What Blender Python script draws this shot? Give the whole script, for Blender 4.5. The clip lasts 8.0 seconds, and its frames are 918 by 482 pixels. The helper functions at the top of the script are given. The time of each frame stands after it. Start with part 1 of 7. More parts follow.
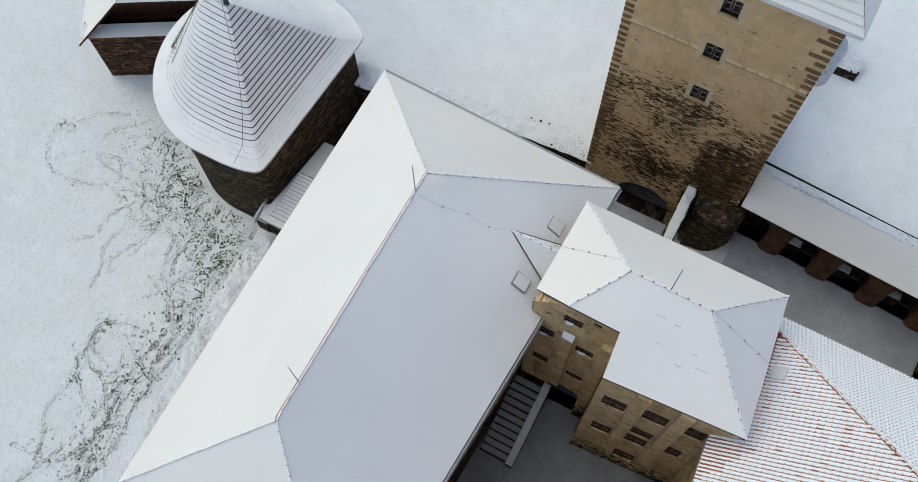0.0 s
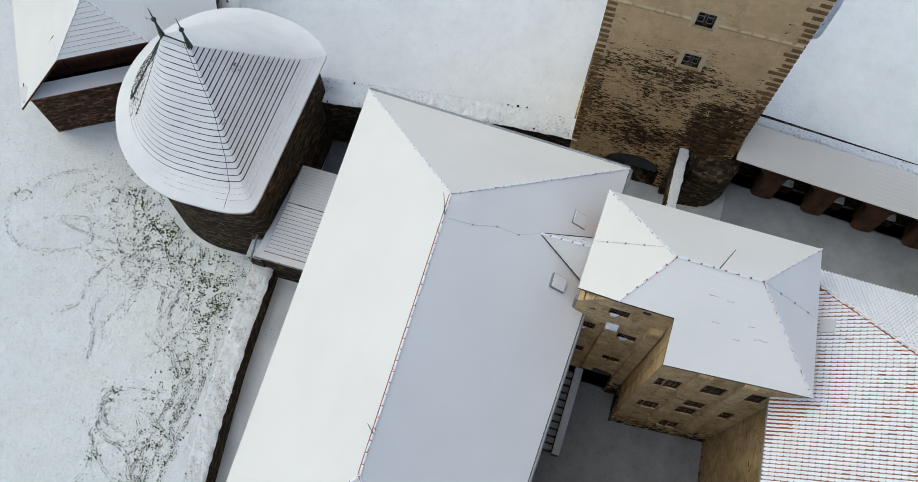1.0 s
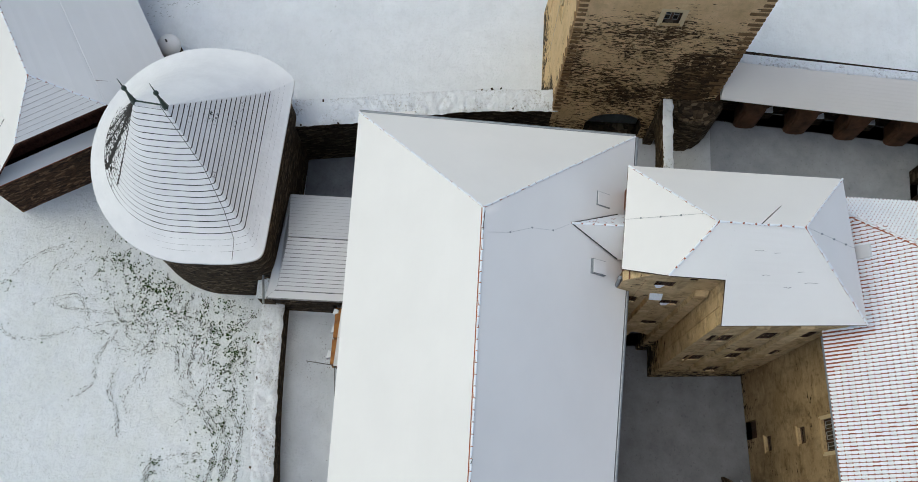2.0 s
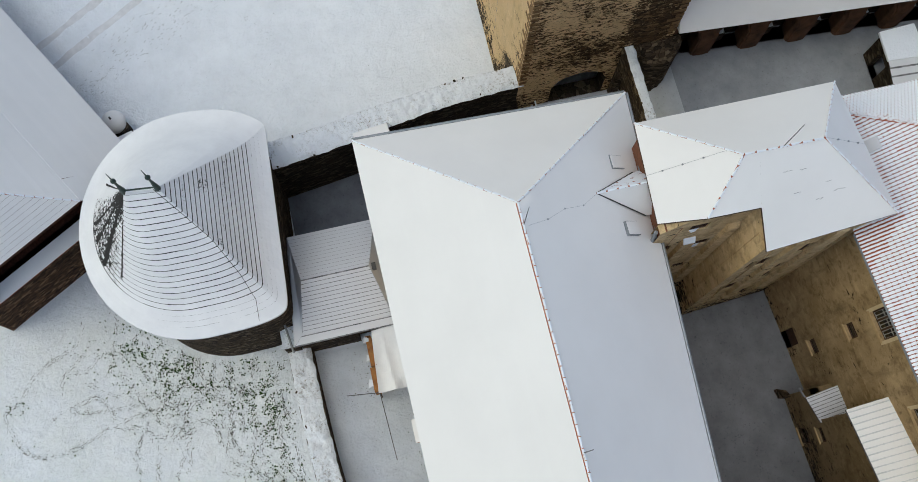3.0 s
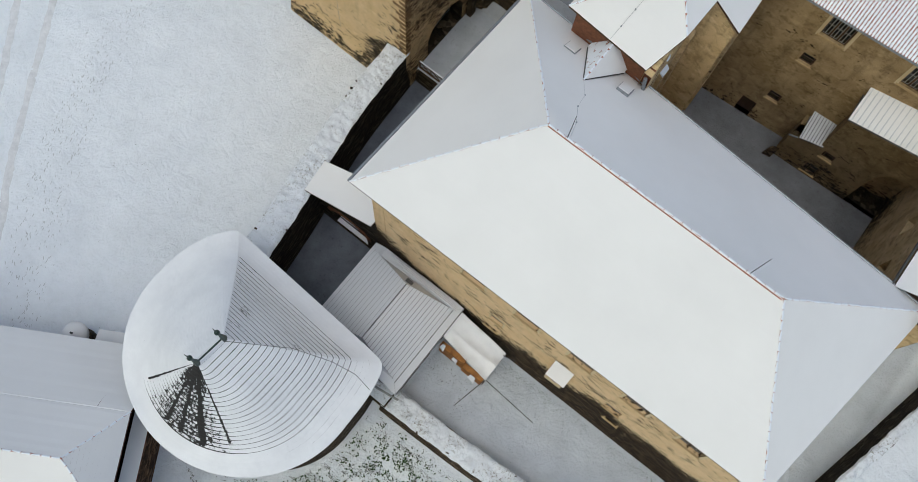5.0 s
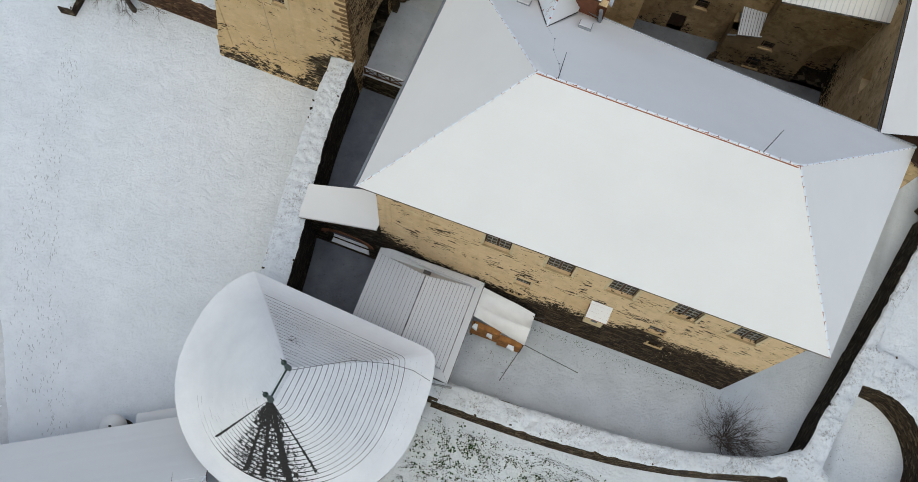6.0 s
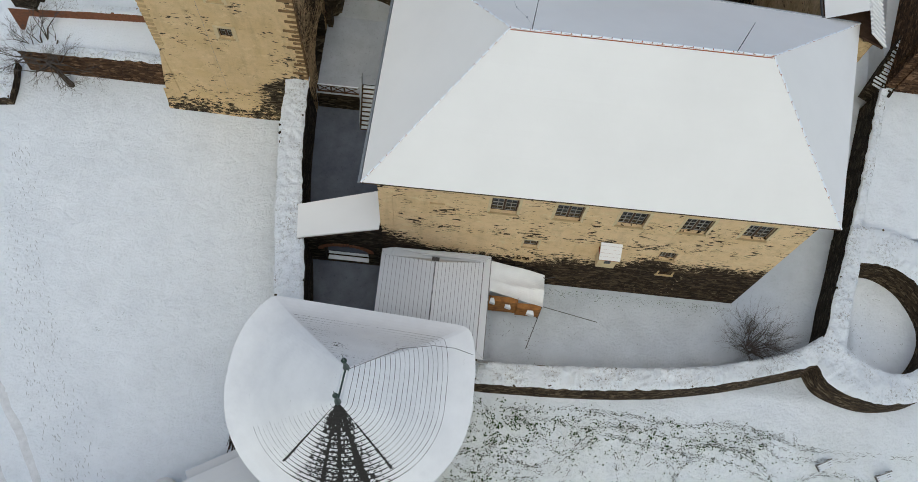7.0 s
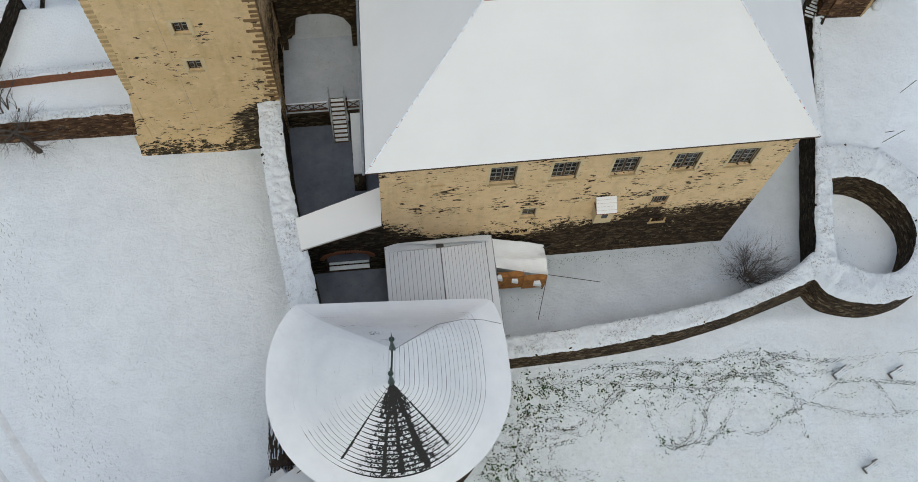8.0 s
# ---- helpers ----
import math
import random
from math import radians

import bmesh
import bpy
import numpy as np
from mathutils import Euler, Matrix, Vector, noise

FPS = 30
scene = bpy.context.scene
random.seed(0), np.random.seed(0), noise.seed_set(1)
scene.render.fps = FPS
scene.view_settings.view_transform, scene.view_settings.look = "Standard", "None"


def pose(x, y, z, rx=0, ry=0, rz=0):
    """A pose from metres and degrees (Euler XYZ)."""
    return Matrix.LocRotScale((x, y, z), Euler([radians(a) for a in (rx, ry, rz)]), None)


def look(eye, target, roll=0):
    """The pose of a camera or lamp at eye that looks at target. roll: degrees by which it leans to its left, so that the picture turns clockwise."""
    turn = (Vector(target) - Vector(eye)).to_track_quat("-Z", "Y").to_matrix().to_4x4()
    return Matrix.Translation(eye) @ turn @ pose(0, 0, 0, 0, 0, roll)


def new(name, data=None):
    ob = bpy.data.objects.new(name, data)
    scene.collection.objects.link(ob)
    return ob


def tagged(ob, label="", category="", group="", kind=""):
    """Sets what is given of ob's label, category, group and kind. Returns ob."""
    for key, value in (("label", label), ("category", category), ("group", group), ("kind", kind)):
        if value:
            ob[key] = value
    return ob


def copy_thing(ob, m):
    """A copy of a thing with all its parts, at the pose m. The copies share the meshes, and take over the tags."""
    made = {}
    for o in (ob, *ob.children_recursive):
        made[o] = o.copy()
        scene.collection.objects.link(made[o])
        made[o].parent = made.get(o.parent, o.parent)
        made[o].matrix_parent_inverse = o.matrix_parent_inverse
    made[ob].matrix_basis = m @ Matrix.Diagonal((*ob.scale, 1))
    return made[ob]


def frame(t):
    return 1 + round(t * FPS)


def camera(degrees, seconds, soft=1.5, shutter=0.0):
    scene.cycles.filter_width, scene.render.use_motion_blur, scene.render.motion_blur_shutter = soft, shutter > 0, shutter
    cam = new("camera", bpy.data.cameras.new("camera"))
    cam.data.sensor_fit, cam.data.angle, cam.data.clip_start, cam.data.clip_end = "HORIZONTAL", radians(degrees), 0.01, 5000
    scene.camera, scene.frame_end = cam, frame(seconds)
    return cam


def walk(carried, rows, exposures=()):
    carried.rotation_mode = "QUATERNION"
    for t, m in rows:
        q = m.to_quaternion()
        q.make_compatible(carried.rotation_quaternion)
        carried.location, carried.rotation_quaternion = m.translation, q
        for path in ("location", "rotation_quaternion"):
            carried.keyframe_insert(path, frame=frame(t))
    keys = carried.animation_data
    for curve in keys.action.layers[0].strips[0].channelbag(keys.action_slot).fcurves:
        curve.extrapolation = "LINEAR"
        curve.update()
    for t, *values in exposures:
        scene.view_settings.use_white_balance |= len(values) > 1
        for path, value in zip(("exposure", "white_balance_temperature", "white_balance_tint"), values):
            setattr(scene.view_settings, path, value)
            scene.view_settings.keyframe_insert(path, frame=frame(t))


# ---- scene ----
cam = camera(52.30, 8.0, 0.85)
# seconds, eye, tilt from straight down, turn, roll
PATH = [
    (0.0, 19.108, 14.469, 51.660, 22.470, 119.775, -1.736),
    (0.5, 18.856, 11.885, 51.710, 21.085, 113.254, -0.784),
    (1.0, 18.560, 9.285, 51.878, 19.812, 106.009, 0.641),
    (1.5, 17.879, 6.792, 52.117, 18.420, 98.910, 1.211),
    (1.7, 17.393, 5.798, 52.267, 17.541, 95.886, 1.650),
    (2.8, 15.635, 0.801, 52.318, 15.851, 77.324, 3.096),
    (3.0, 15.187, -0.208, 52.330, 15.519, 72.834, 4.138),
    (3.5, 14.056, -2.598, 52.407, 15.052, 61.736, 6.113),
    (4.0, 12.831, -4.811, 52.461, 14.863, 50.769, 7.620),
    (4.5, 11.354, -7.012, 52.475, 14.962, 39.165, 9.326),
    (4.7, 10.765, -7.899, 52.444, 15.154, 34.623, 9.925),
    (5.8, 7.581, -12.194, 52.398, 16.709, 15.190, 8.968),
    (6.0, 6.929, -13.125, 52.365, 17.305, 11.731, 9.241),
    (6.5, 5.258, -15.063, 52.232, 18.615, 4.318, 8.721),
    (7.0, 3.479, -16.820, 52.090, 19.954, -2.187, 8.115),
    (7.5, 1.738, -18.458, 51.988, 21.361, -7.475, 7.314),
    (8.0, -0.177, -20.035, 51.883, 22.903, -12.404, 6.758),
]
LIGHT = [(0.0, -0.22, 5690, 0), (4.5, -0.30, 5690, 0), (8.0, -0.395, 5690, 0)]
walk(cam, [(t, pose(x, y, z, tilt, 0, turn) @ pose(0, 0, 0, 0, 0, roll)) for t, x, y, z, tilt, turn, roll in PATH], LIGHT)

# ---- world, sun, exposure ----
world = bpy.data.worlds.new("winter_sky")
scene.world = world
world.use_nodes = True
wn = world.node_tree.nodes
wl = world.node_tree.links
sky = wn.new("ShaderNodeTexSky")
sky.sky_type = "NISHITA"
sky.sun_disc = False
sky.sun_elevation = radians(78)
sky.sun_rotation = radians(172)
sky.air_density, sky.dust_density, sky.ozone_density = 1.0, 6.0, 1.0
wl.new(sky.outputs[0], wn["Background"].inputs[0])
wn["Background"].inputs[1].default_value = 0.142

sun = new("sun", bpy.data.lights.new("sun", "SUN"))
sun.data.energy, sun.data.angle, sun.data.color = 0.98, radians(30), (1.0, 0.77, 0.36)
sun.matrix_world = look((-2.4, -17.5, 12.0), (0, 0, 0))


# ---- material helpers ----
class Mat:
    """A small wrapper to chain shader nodes."""

    def __init__(self, name, rough=0.8):
        self.m = bpy.data.materials.new(name)
        self.m.use_nodes = True
        self.t = self.m.node_tree
        self.b = self.t.nodes["Principled BSDF"]
        self.b.inputs["Roughness"].default_value = rough
        self.b.inputs["Specular IOR Level"].default_value = 0.5 if rough < 0.6 else 0.14
        self.geo = self.t.nodes.new("ShaderNodeNewGeometry")
        self.pos = self.geo.outputs["Position"]

    def link(self, a, b):
        self.t.links.new(a, b)

    def put(self, socket, value):
        if isinstance(value, bpy.types.NodeSocket):
            self.link(value, socket)
        else:
            socket.default_value = value

    def scaled(self, sx, sy, sz, src=None):
        n = self.t.nodes.new("ShaderNodeVectorMath")
        n.operation = "MULTIPLY"
        self.link(src or self.pos, n.inputs[0])
        n.inputs[1].default_value = (sx, sy, sz)
        return n.outputs[0]

    def noise(self, scale, detail=4.0, rough=0.6, vec=None, distort=0.0):
        n = self.t.nodes.new("ShaderNodeTexNoise")
        self.link(vec or self.pos, n.inputs["Vector"])
        n.inputs["Scale"].default_value = scale
        n.inputs["Detail"].default_value = detail
        n.inputs["Roughness"].default_value = rough
        n.inputs["Distortion"].default_value = distort
        return n.outputs["Fac"]

    def voronoi(self, scale, vec=None, feature="F1", out="Distance"):
        n = self.t.nodes.new("ShaderNodeTexVoronoi")
        n.feature = feature
        self.link(vec or self.pos, n.inputs["Vector"])
        n.inputs["Scale"].default_value = scale
        return n.outputs[out]

    def math(self, op, a, b=0.0, clamp=False):
        n = self.t.nodes.new("ShaderNodeMath")
        n.operation, n.use_clamp = op, clamp
        self.put(n.inputs[0], a)
        self.put(n.inputs[1], b)
        return n.outputs[0]

    def ramp(self, fac, lo, hi, a=0.0, b=1.0):
        n = self.t.nodes.new("ShaderNodeMapRange")
        self.put(n.inputs[0], fac)
        for i, v in enumerate((lo, hi, a, b)):
            n.inputs[i + 1].default_value = v
        return n.outputs[0]

    def mix(self, fac, a, b):
        n = self.t.nodes.new("ShaderNodeMix")
        n.data_type = "RGBA"
        self.put(n.inputs[0], fac)
        for s, v in ((n.inputs[6], a), (n.inputs[7], b)):
            self.put(s, v if isinstance(v, bpy.types.NodeSocket) else (*v, 1.0))
        return n.outputs[2]

    def height(self):
        n = self.t.nodes.new("ShaderNodeSeparateXYZ")
        self.link(self.pos, n.inputs[0])
        return n.outputs

    def up(self):
        n = self.t.nodes.new("ShaderNodeSeparateXYZ")
        self.link(self.geo.outputs["Normal"], n.inputs[0])
        return n.outputs[2]

    def attribute(self, name):
        n = self.t.nodes.new("ShaderNodeAttribute")
        n.attribute_name = name
        return n.outputs["Fac"]

    def random(self):
        return self.t.nodes.new("ShaderNodeObjectInfo").outputs["Random"]

    def bump(self, height, strength=0.4, dist=0.05):
        n = self.t.nodes.new("ShaderNodeBump")
        n.inputs["Strength"].default_value = strength
        n.inputs["Distance"].default_value = dist
        self.link(height, n.inputs["Height"])
        if self.b.inputs["Normal"].is_linked:
            self.link(self.b.inputs["Normal"].links[0].from_socket, n.inputs["Normal"])
        self.link(n.outputs[0], self.b.inputs["Normal"])

    def colour(self, c):
        self.put(self.b.inputs["Base Color"], c if isinstance(c, bpy.types.NodeSocket) else (*c, 1.0))
        return self

    def rough(self, r):
        self.put(self.b.inputs["Roughness"], r)


SNOW_A, SNOW_B = (0.815, 0.85, 0.895), (0.735, 0.77, 0.815)


def stone_colour(k, scale=3.2, tint=(1, 1, 1)):
    """Uneven coursed rubble: stones longer than high, dark joints."""
    wob = k.t.nodes.new("ShaderNodeTexNoise")
    k.link(k.pos, wob.inputs["Vector"])
    wob.inputs["Scale"].default_value = 2.2
    sway = k.scaled(0.45, 0.45, 0.35, wob.outputs["Color"])
    add = k.t.nodes.new("ShaderNodeVectorMath")
    k.link(k.scaled(1.0, 1.0, 2.1), add.inputs[0])
    k.link(sway, add.inputs[1])
    v = add.outputs[0]
    cell = k.voronoi(scale, v, out="Color")
    n = k.t.nodes.new("ShaderNodeSeparateColor")
    k.link(cell, n.inputs[0])
    edge = k.voronoi(scale, v, "DISTANCE_TO_EDGE")
    dark = tuple(a * b for a, b in zip((0.028, 0.022, 0.016), tint))
    mid = tuple(a * b for a, b in zip((0.115, 0.086, 0.056), tint))
    light = tuple(a * b for a, b in zip((0.22, 0.175, 0.12), tint))
    c = k.mix(n.outputs[0], dark, mid)
    c = k.mix(k.ramp(n.outputs[1], 0.72, 0.9), c, light)
    c = k.mix(k.ramp(k.noise(0.5, 5), 0.45, 0.75, 0, 0.6), c, dark)
    c = k.mix(k.ramp(edge, 0.0, 0.05, 1, 0), c, tuple(0.5 * a for a in dark))
    c = k.mix(k.ramp(k.noise(13.0, 5, 0.7), 0.5, 0.75, 0, 0.45), c, tuple(0.6 * a for a in light))
    relief = k.ramp(edge, 0.0, 0.14)
    return c, relief


def snow_material(name, patches=0.0, rough_bump=0.35, soil=(0.16, 0.14, 0.10), bump_scale=3.0):
    k = Mat(name, 0.75)
    c = k.mix(k.ramp(k.noise(0.35, 5), 0.3, 0.7), SNOW_A, SNOW_B)
    if patches:
        m = k.math("MULTIPLY", k.ramp(k.noise(0.9, 3), 0.42, 0.62), k.ramp(k.noise(7.0, 6, 0.75), 0.60 - patches * 0.2, 0.68))
        c = k.mix(m, c, soil)
    k.colour(c)
    k.bump(k.noise(bump_scale, 7, 0.7), rough_bump, 0.35)
    k.bump(k.noise(7.0, 5, 0.7), 0.7, 0.10)
    return k.m


def snow_roof_material(name, shade=(0.79, 0.783, 0.772)):
    k = Mat(name, 0.7)
    c = k.mix(k.ramp(k.noise(0.25, 4), 0.35, 0.7), shade, tuple(0.95 * a for a in shade))
    k.colour(c)
    k.bump(k.noise(1.2, 4), 0.12, 0.05)
    k.bump(k.noise(14.0, 3), 0.12, 0.015)
    return k.m


def stone_material(name, scale=3.4, tint=(1, 1, 1)):
    k = Mat(name, 0.9)
    c, relief = stone_colour(k, scale, tint)
    k.colour(c)
    k.bump(relief, 0.7, 0.06)
    k.bump(k.noise(18.0, 4), 0.4, 0.02)
    return k.m


def plaster_material(name, z_mid, z_soft, amount, pale=(0.76, 0.575, 0.345), warm=(0.68, 0.49, 0.265), scale=3.0, stone_tint=(1, 1, 1), streak=0.3, bands=(), tilt=(0.0, 0.0), holes=0.5, stain=0.35, patch=None, spots=(), gains=(0.26, -0.16), flat=1.9):
    """Old ochre lime plaster that has come off rubble stone, most of it below z_mid; the line rises by tilt[0] per metre east of tilt[1]."""
    k = Mat(name, 0.9)
    x, y, z = k.height()
    if tilt[0]:
        z = k.math("SUBTRACT", z, k.math("MULTIPLY", k.math("MAXIMUM", k.math("SUBTRACT", x, tilt[1]), 0.0), tilt[0]))
        if len(tilt) > 2:
            z = k.math("SUBTRACT", z, k.math("MULTIPLY", k.math("MAXIMUM", k.math("SUBTRACT", tilt[3], x), 0.0), tilt[2]))
    big = k.noise(0.55, 5, 0.6)
    c = k.mix(k.ramp(big, 0.3, 0.72), pale, warm)
    c = k.mix(k.ramp(k.noise(2.0, 6, 0.7, distort=0.5), 0.48, 0.72, 0, stain), c, tuple(0.5 * a for a in warm))
    c = k.mix(k.ramp(k.noise(1.3, 5, 0.65, k.scaled(1, 1, 1.5)), 0.56, 0.66, 0, 0.55), c, tuple(min(0.78, 1.16 * a) for a in pale))
    drip = k.noise(1.6, 5, 0.65, k.scaled(1.0, 1.0, 0.16))
    c = k.mix(k.ramp(drip, 0.52, 0.8, 0, streak), c, (0.12, 0.088, 0.05))
    c = k.mix(k.ramp(k.noise(16.0, 4, 0.7, k.scaled(1, 1, 1.6)), 0.5, 0.75, 0, 0.35), c, tuple(0.55 * a for a in warm))
    flakes = k.noise(scale, 7, 0.68, k.scaled(1, 1, flat), 0.4)
    low = k.ramp(z, z_mid - z_soft, z_mid + z_soft, *gains)
    low = k.math("ADD", low, k.ramp(k.noise(0.33, 3), 0.3, 0.7, -0.10, 0.10))
    if patch:
        # a squarish field where all of it has come off
        y0, y1, z0, z1, gain = patch
        wob = k.ramp(k.noise(1.1, 4), 0.2, 0.8, -0.5, 0.5)
        dy = k.math("SUBTRACT", k.math("ABSOLUTE", k.math("SUBTRACT", k.math("ADD", y, wob), (y0 + y1) / 2)), (y1 - y0) / 2)
        dz = k.math("SUBTRACT", k.math("ABSOLUTE", k.math("SUBTRACT", k.math("ADD", z, wob), (z0 + z1) / 2)), (z1 - z0) / 2)
        low = k.math("ADD", low, k.ramp(k.math("MAXIMUM", dy, dz), -0.15, 0.25, gain, 0.0))
    for xs, zs, reach, gain in spots:
        dx, dz = k.math("SUBTRACT", x, xs), k.math("SUBTRACT", k.height()[2], zs)
        far = k.math("SQRT", k.math("ADD", k.math("MULTIPLY", dx, dx), k.math("MULTIPLY", dz, dz)))
        low = k.math("ADD", low, k.ramp(far, 0.0, reach, gain, 0.0))
    near_band = 0.0
    for zb, half, gain in bands:
        near = k.math("ABSOLUTE", k.math("SUBTRACT", z, zb))
        lift = k.ramp(near, 0.0, half, gain, 0.0)
        low = k.math("ADD", low, lift)
        near_band = k.math("ADD", near_band, lift)
    m = k.ramp(k.math("ADD", k.math("ADD", flakes, low), amount), 0.575, 0.605)
    # short ragged holes in loose groups
    group = k.math("ADD", k.ramp(k.noise(0.7, 3, 0.5), 0.35, 0.7), k.math("MULTIPLY", near_band, 4.0))
    pit = k.math("ADD", k.noise(2.3, 4, 0.6, k.scaled(1, 1, 2.5), 0.6), k.math("MULTIPLY", k.math("SUBTRACT", group, 0.5), 0.22))
    pit = k.ramp(k.math("ADD", pit, 0.16 * (holes - 0.5)), 0.625, 0.655)
    m = k.math("MAXIMUM", m, pit)
    s, relief = stone_colour(k, 2.8, stone_tint)
    s = k.mix(k.ramp(k.noise(3.4, 6, 0.72, k.scaled(1, 1, 2.4)), 0.55, 0.66, 0, 0.55), s, tuple(0.42 * a for a in warm))
    k.colour(k.mix(m, c, s))
    k.bump(k.math("MULTIPLY", relief, m), 0.6, 0.05)
    k.bump(m, 0.8, -0.05)
    k.bump(k.noise(9.0, 6), 0.35, 0.03)
    return k.m


def plain_material(name, a, b, scale=4.0, rough=0.8, bump=0.25, metal=0.0, stretch=(1, 1, 1)):
    k = Mat(name, rough)
    v = k.scaled(*stretch)
    k.colour(k.mix(k.ramp(k.noise(scale, 6, 0.65, v), 0.32, 0.7), a, b))
    k.bump(k.noise(scale * 4, 4, 0.6, v), bump, 0.015)
    k.b.inputs["Metallic"].default_value = metal
    return k.m


def snowy_slate_material(name):
    """Snow over dark shingles; the snow has slid off where the layer attribute says so."""
    k = Mat(name, 0.65)
    bare = k.attribute("bare")
    cell = k.noise(9.0, 4, 0.75)
    m = k.ramp(k.math("ADD", k.math("MULTIPLY", bare, 1.15), k.math("MULTIPLY", cell, 1.15)), 1.05, 1.13)
    snow = k.mix(k.ramp(k.noise(0.6, 5), 0.3, 0.7), (0.79, 0.80, 0.815), (0.70, 0.71, 0.73))
    slate = k.mix(k.noise(14.0, 3), (0.012, 0.012, 0.013), (0.045, 0.043, 0.04))
    k.colour(k.mix(m, snow, slate))
    k.bump(k.noise(5.0, 5), 0.2, 0.04)
    k.bump(m, 0.5, -0.03)
    return k.m


def cap_material(name, share=0.5):
    """Terracotta with snow lying on what faces up."""
    k = Mat(name, 0.8)
    n = k.noise(3.2, 5, 0.7)
    m = k.ramp(k.math("ADD", k.math("MULTIPLY", k.up(), 0.55), n), 0.98 - share * 0.5, 1.04 - share * 0.5)
    red = k.mix(k.noise(5.0, 4), (0.42, 0.125, 0.06), (0.18, 0.07, 0.045))
    k.colour(k.mix(m, red, SNOW_A))
    k.bump(n, 0.3, 0.03)
    return k.m




def meadow_material():
    """Snow over rough grass: tussocks, thin greyish snow on the meadow south of the walls, clean snow elsewhere."""
    k = Mat("snow_meadow", 0.75)
    x, y, z = k.height()
    c = k.mix(k.ramp(k.noise(0.35, 5), 0.3, 0.7), SNOW_A, SNOW_B)
    lea = k.math("MULTIPLY", k.ramp(y, -8.0, -6.0, 1.0, 0.0), k.ramp(x, -3.0, 2.0, 0.0, 1.0))
    thin = k.math("MULTIPLY", lea, k.ramp(k.noise(0.45, 4), 0.35, 0.65, 0.35, 1.0))
    c = k.mix(k.math("MULTIPLY", thin, 0.7), c, (0.72, 0.75, 0.73))
    # darker, bluer snow inside the moat, uneven by noise
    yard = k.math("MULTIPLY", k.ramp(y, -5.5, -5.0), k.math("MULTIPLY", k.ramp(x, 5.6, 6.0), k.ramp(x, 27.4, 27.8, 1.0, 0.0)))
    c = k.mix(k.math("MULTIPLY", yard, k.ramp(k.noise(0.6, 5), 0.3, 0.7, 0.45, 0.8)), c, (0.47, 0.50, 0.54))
    # darker flecks put the shading of small dimples into the snow colour
    c = k.mix(k.math("MULTIPLY", k.ramp(k.noise(3.0, 4, 0.6, distort=0.8), 0.50, 0.68), k.ramp(lea, 0.0, 1.0, 0.10, 0.30)), c, (0.56, 0.59, 0.615))
    blades = k.ramp(k.noise(5.5, 7, 0.8, distort=0.6), 0.56, 0.68)
    c = k.mix(k.math("MULTIPLY", k.math("MULTIPLY", thin, blades), 0.5), c, (0.20, 0.215, 0.165))
    c = k.mix(k.ramp(k.noise(1.4, 5, 0.65), 0.5, 0.75, 0.0, 0.14), c, (0.56, 0.58, 0.60))
    k.colour(c)
    k.bump(k.noise(1.7, 7, 0.7, distort=0.4), 0.55, 0.40)
    k.bump(k.noise(6.0, 4, 0.7), 0.5, 0.10)
    return k.m


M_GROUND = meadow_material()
M_YARD = snow_material("snow_yard", 0.0, 0.25)


def shaded_snow_material(name, a, b):
    """Patchy trodden snow, coloured darker than open snow to stand in for shade."""
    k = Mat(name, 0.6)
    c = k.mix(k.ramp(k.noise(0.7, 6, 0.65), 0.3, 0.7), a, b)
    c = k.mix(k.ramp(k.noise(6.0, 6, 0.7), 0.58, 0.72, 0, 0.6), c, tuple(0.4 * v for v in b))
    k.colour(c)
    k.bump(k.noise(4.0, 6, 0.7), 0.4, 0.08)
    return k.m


# darker steps of the snow colour: shade of court, moat, yard and terrace
M_COURT_SHADE = shaded_snow_material("court_snow_shade", (0.20, 0.205, 0.222), (0.13, 0.135, 0.148))
M_MOAT_SHADE = shaded_snow_material("moat_snow_shade", (0.15, 0.165, 0.20), (0.085, 0.095, 0.12))
M_YARD_SHADE = shaded_snow_material("yard_snow_shade", (0.30, 0.315, 0.34), (0.21, 0.22, 0.24))
M_HALF_SHADE = shaded_snow_material("half_shade_snow", (0.47, 0.495, 0.545), (0.36, 0.38, 0.42))

M_CAPSNOW = snow_material("snow_on_wall", 0.42, 0.6, (0.15, 0.12, 0.08), 2.6)
M_ROOF = snow_roof_material("snow_on_tiles")
M_ROOF_METAL = snow_roof_material("snow_on_sheet_metal", (0.64, 0.65, 0.67))
M_SLATE = snowy_slate_material("snow_on_shingles")
M_STONE = stone_material("rubble_stone", 3.4, (0.72, 0.68, 0.64))
M_STONE_RED = stone_material("reddish_rubble", 3.2, (1.15, 0.85, 0.7))
M_STONE_DARK = stone_material("darker_rubble", 3.2, (0.45, 0.45, 0.45))
M_PLASTER = plaster_material("ochre_plaster", 4.5, 1.5, 0.025, stone_tint=(0.46, 0.40, 0.35), bands=((9.7, 0.9, 0.08), (7.4, 1.4, 0.06)), tilt=(0.16, 9.5, 0.75, 2.8), holes=0.55, stain=0.38, spots=((14.6, 5.6, 1.8, 0.2), (15.6, 7.6, 1.5, 0.13), (16.6, 9.6, 1.2, 0.13), (9.5, 9.6, 1.3, 0.08)))
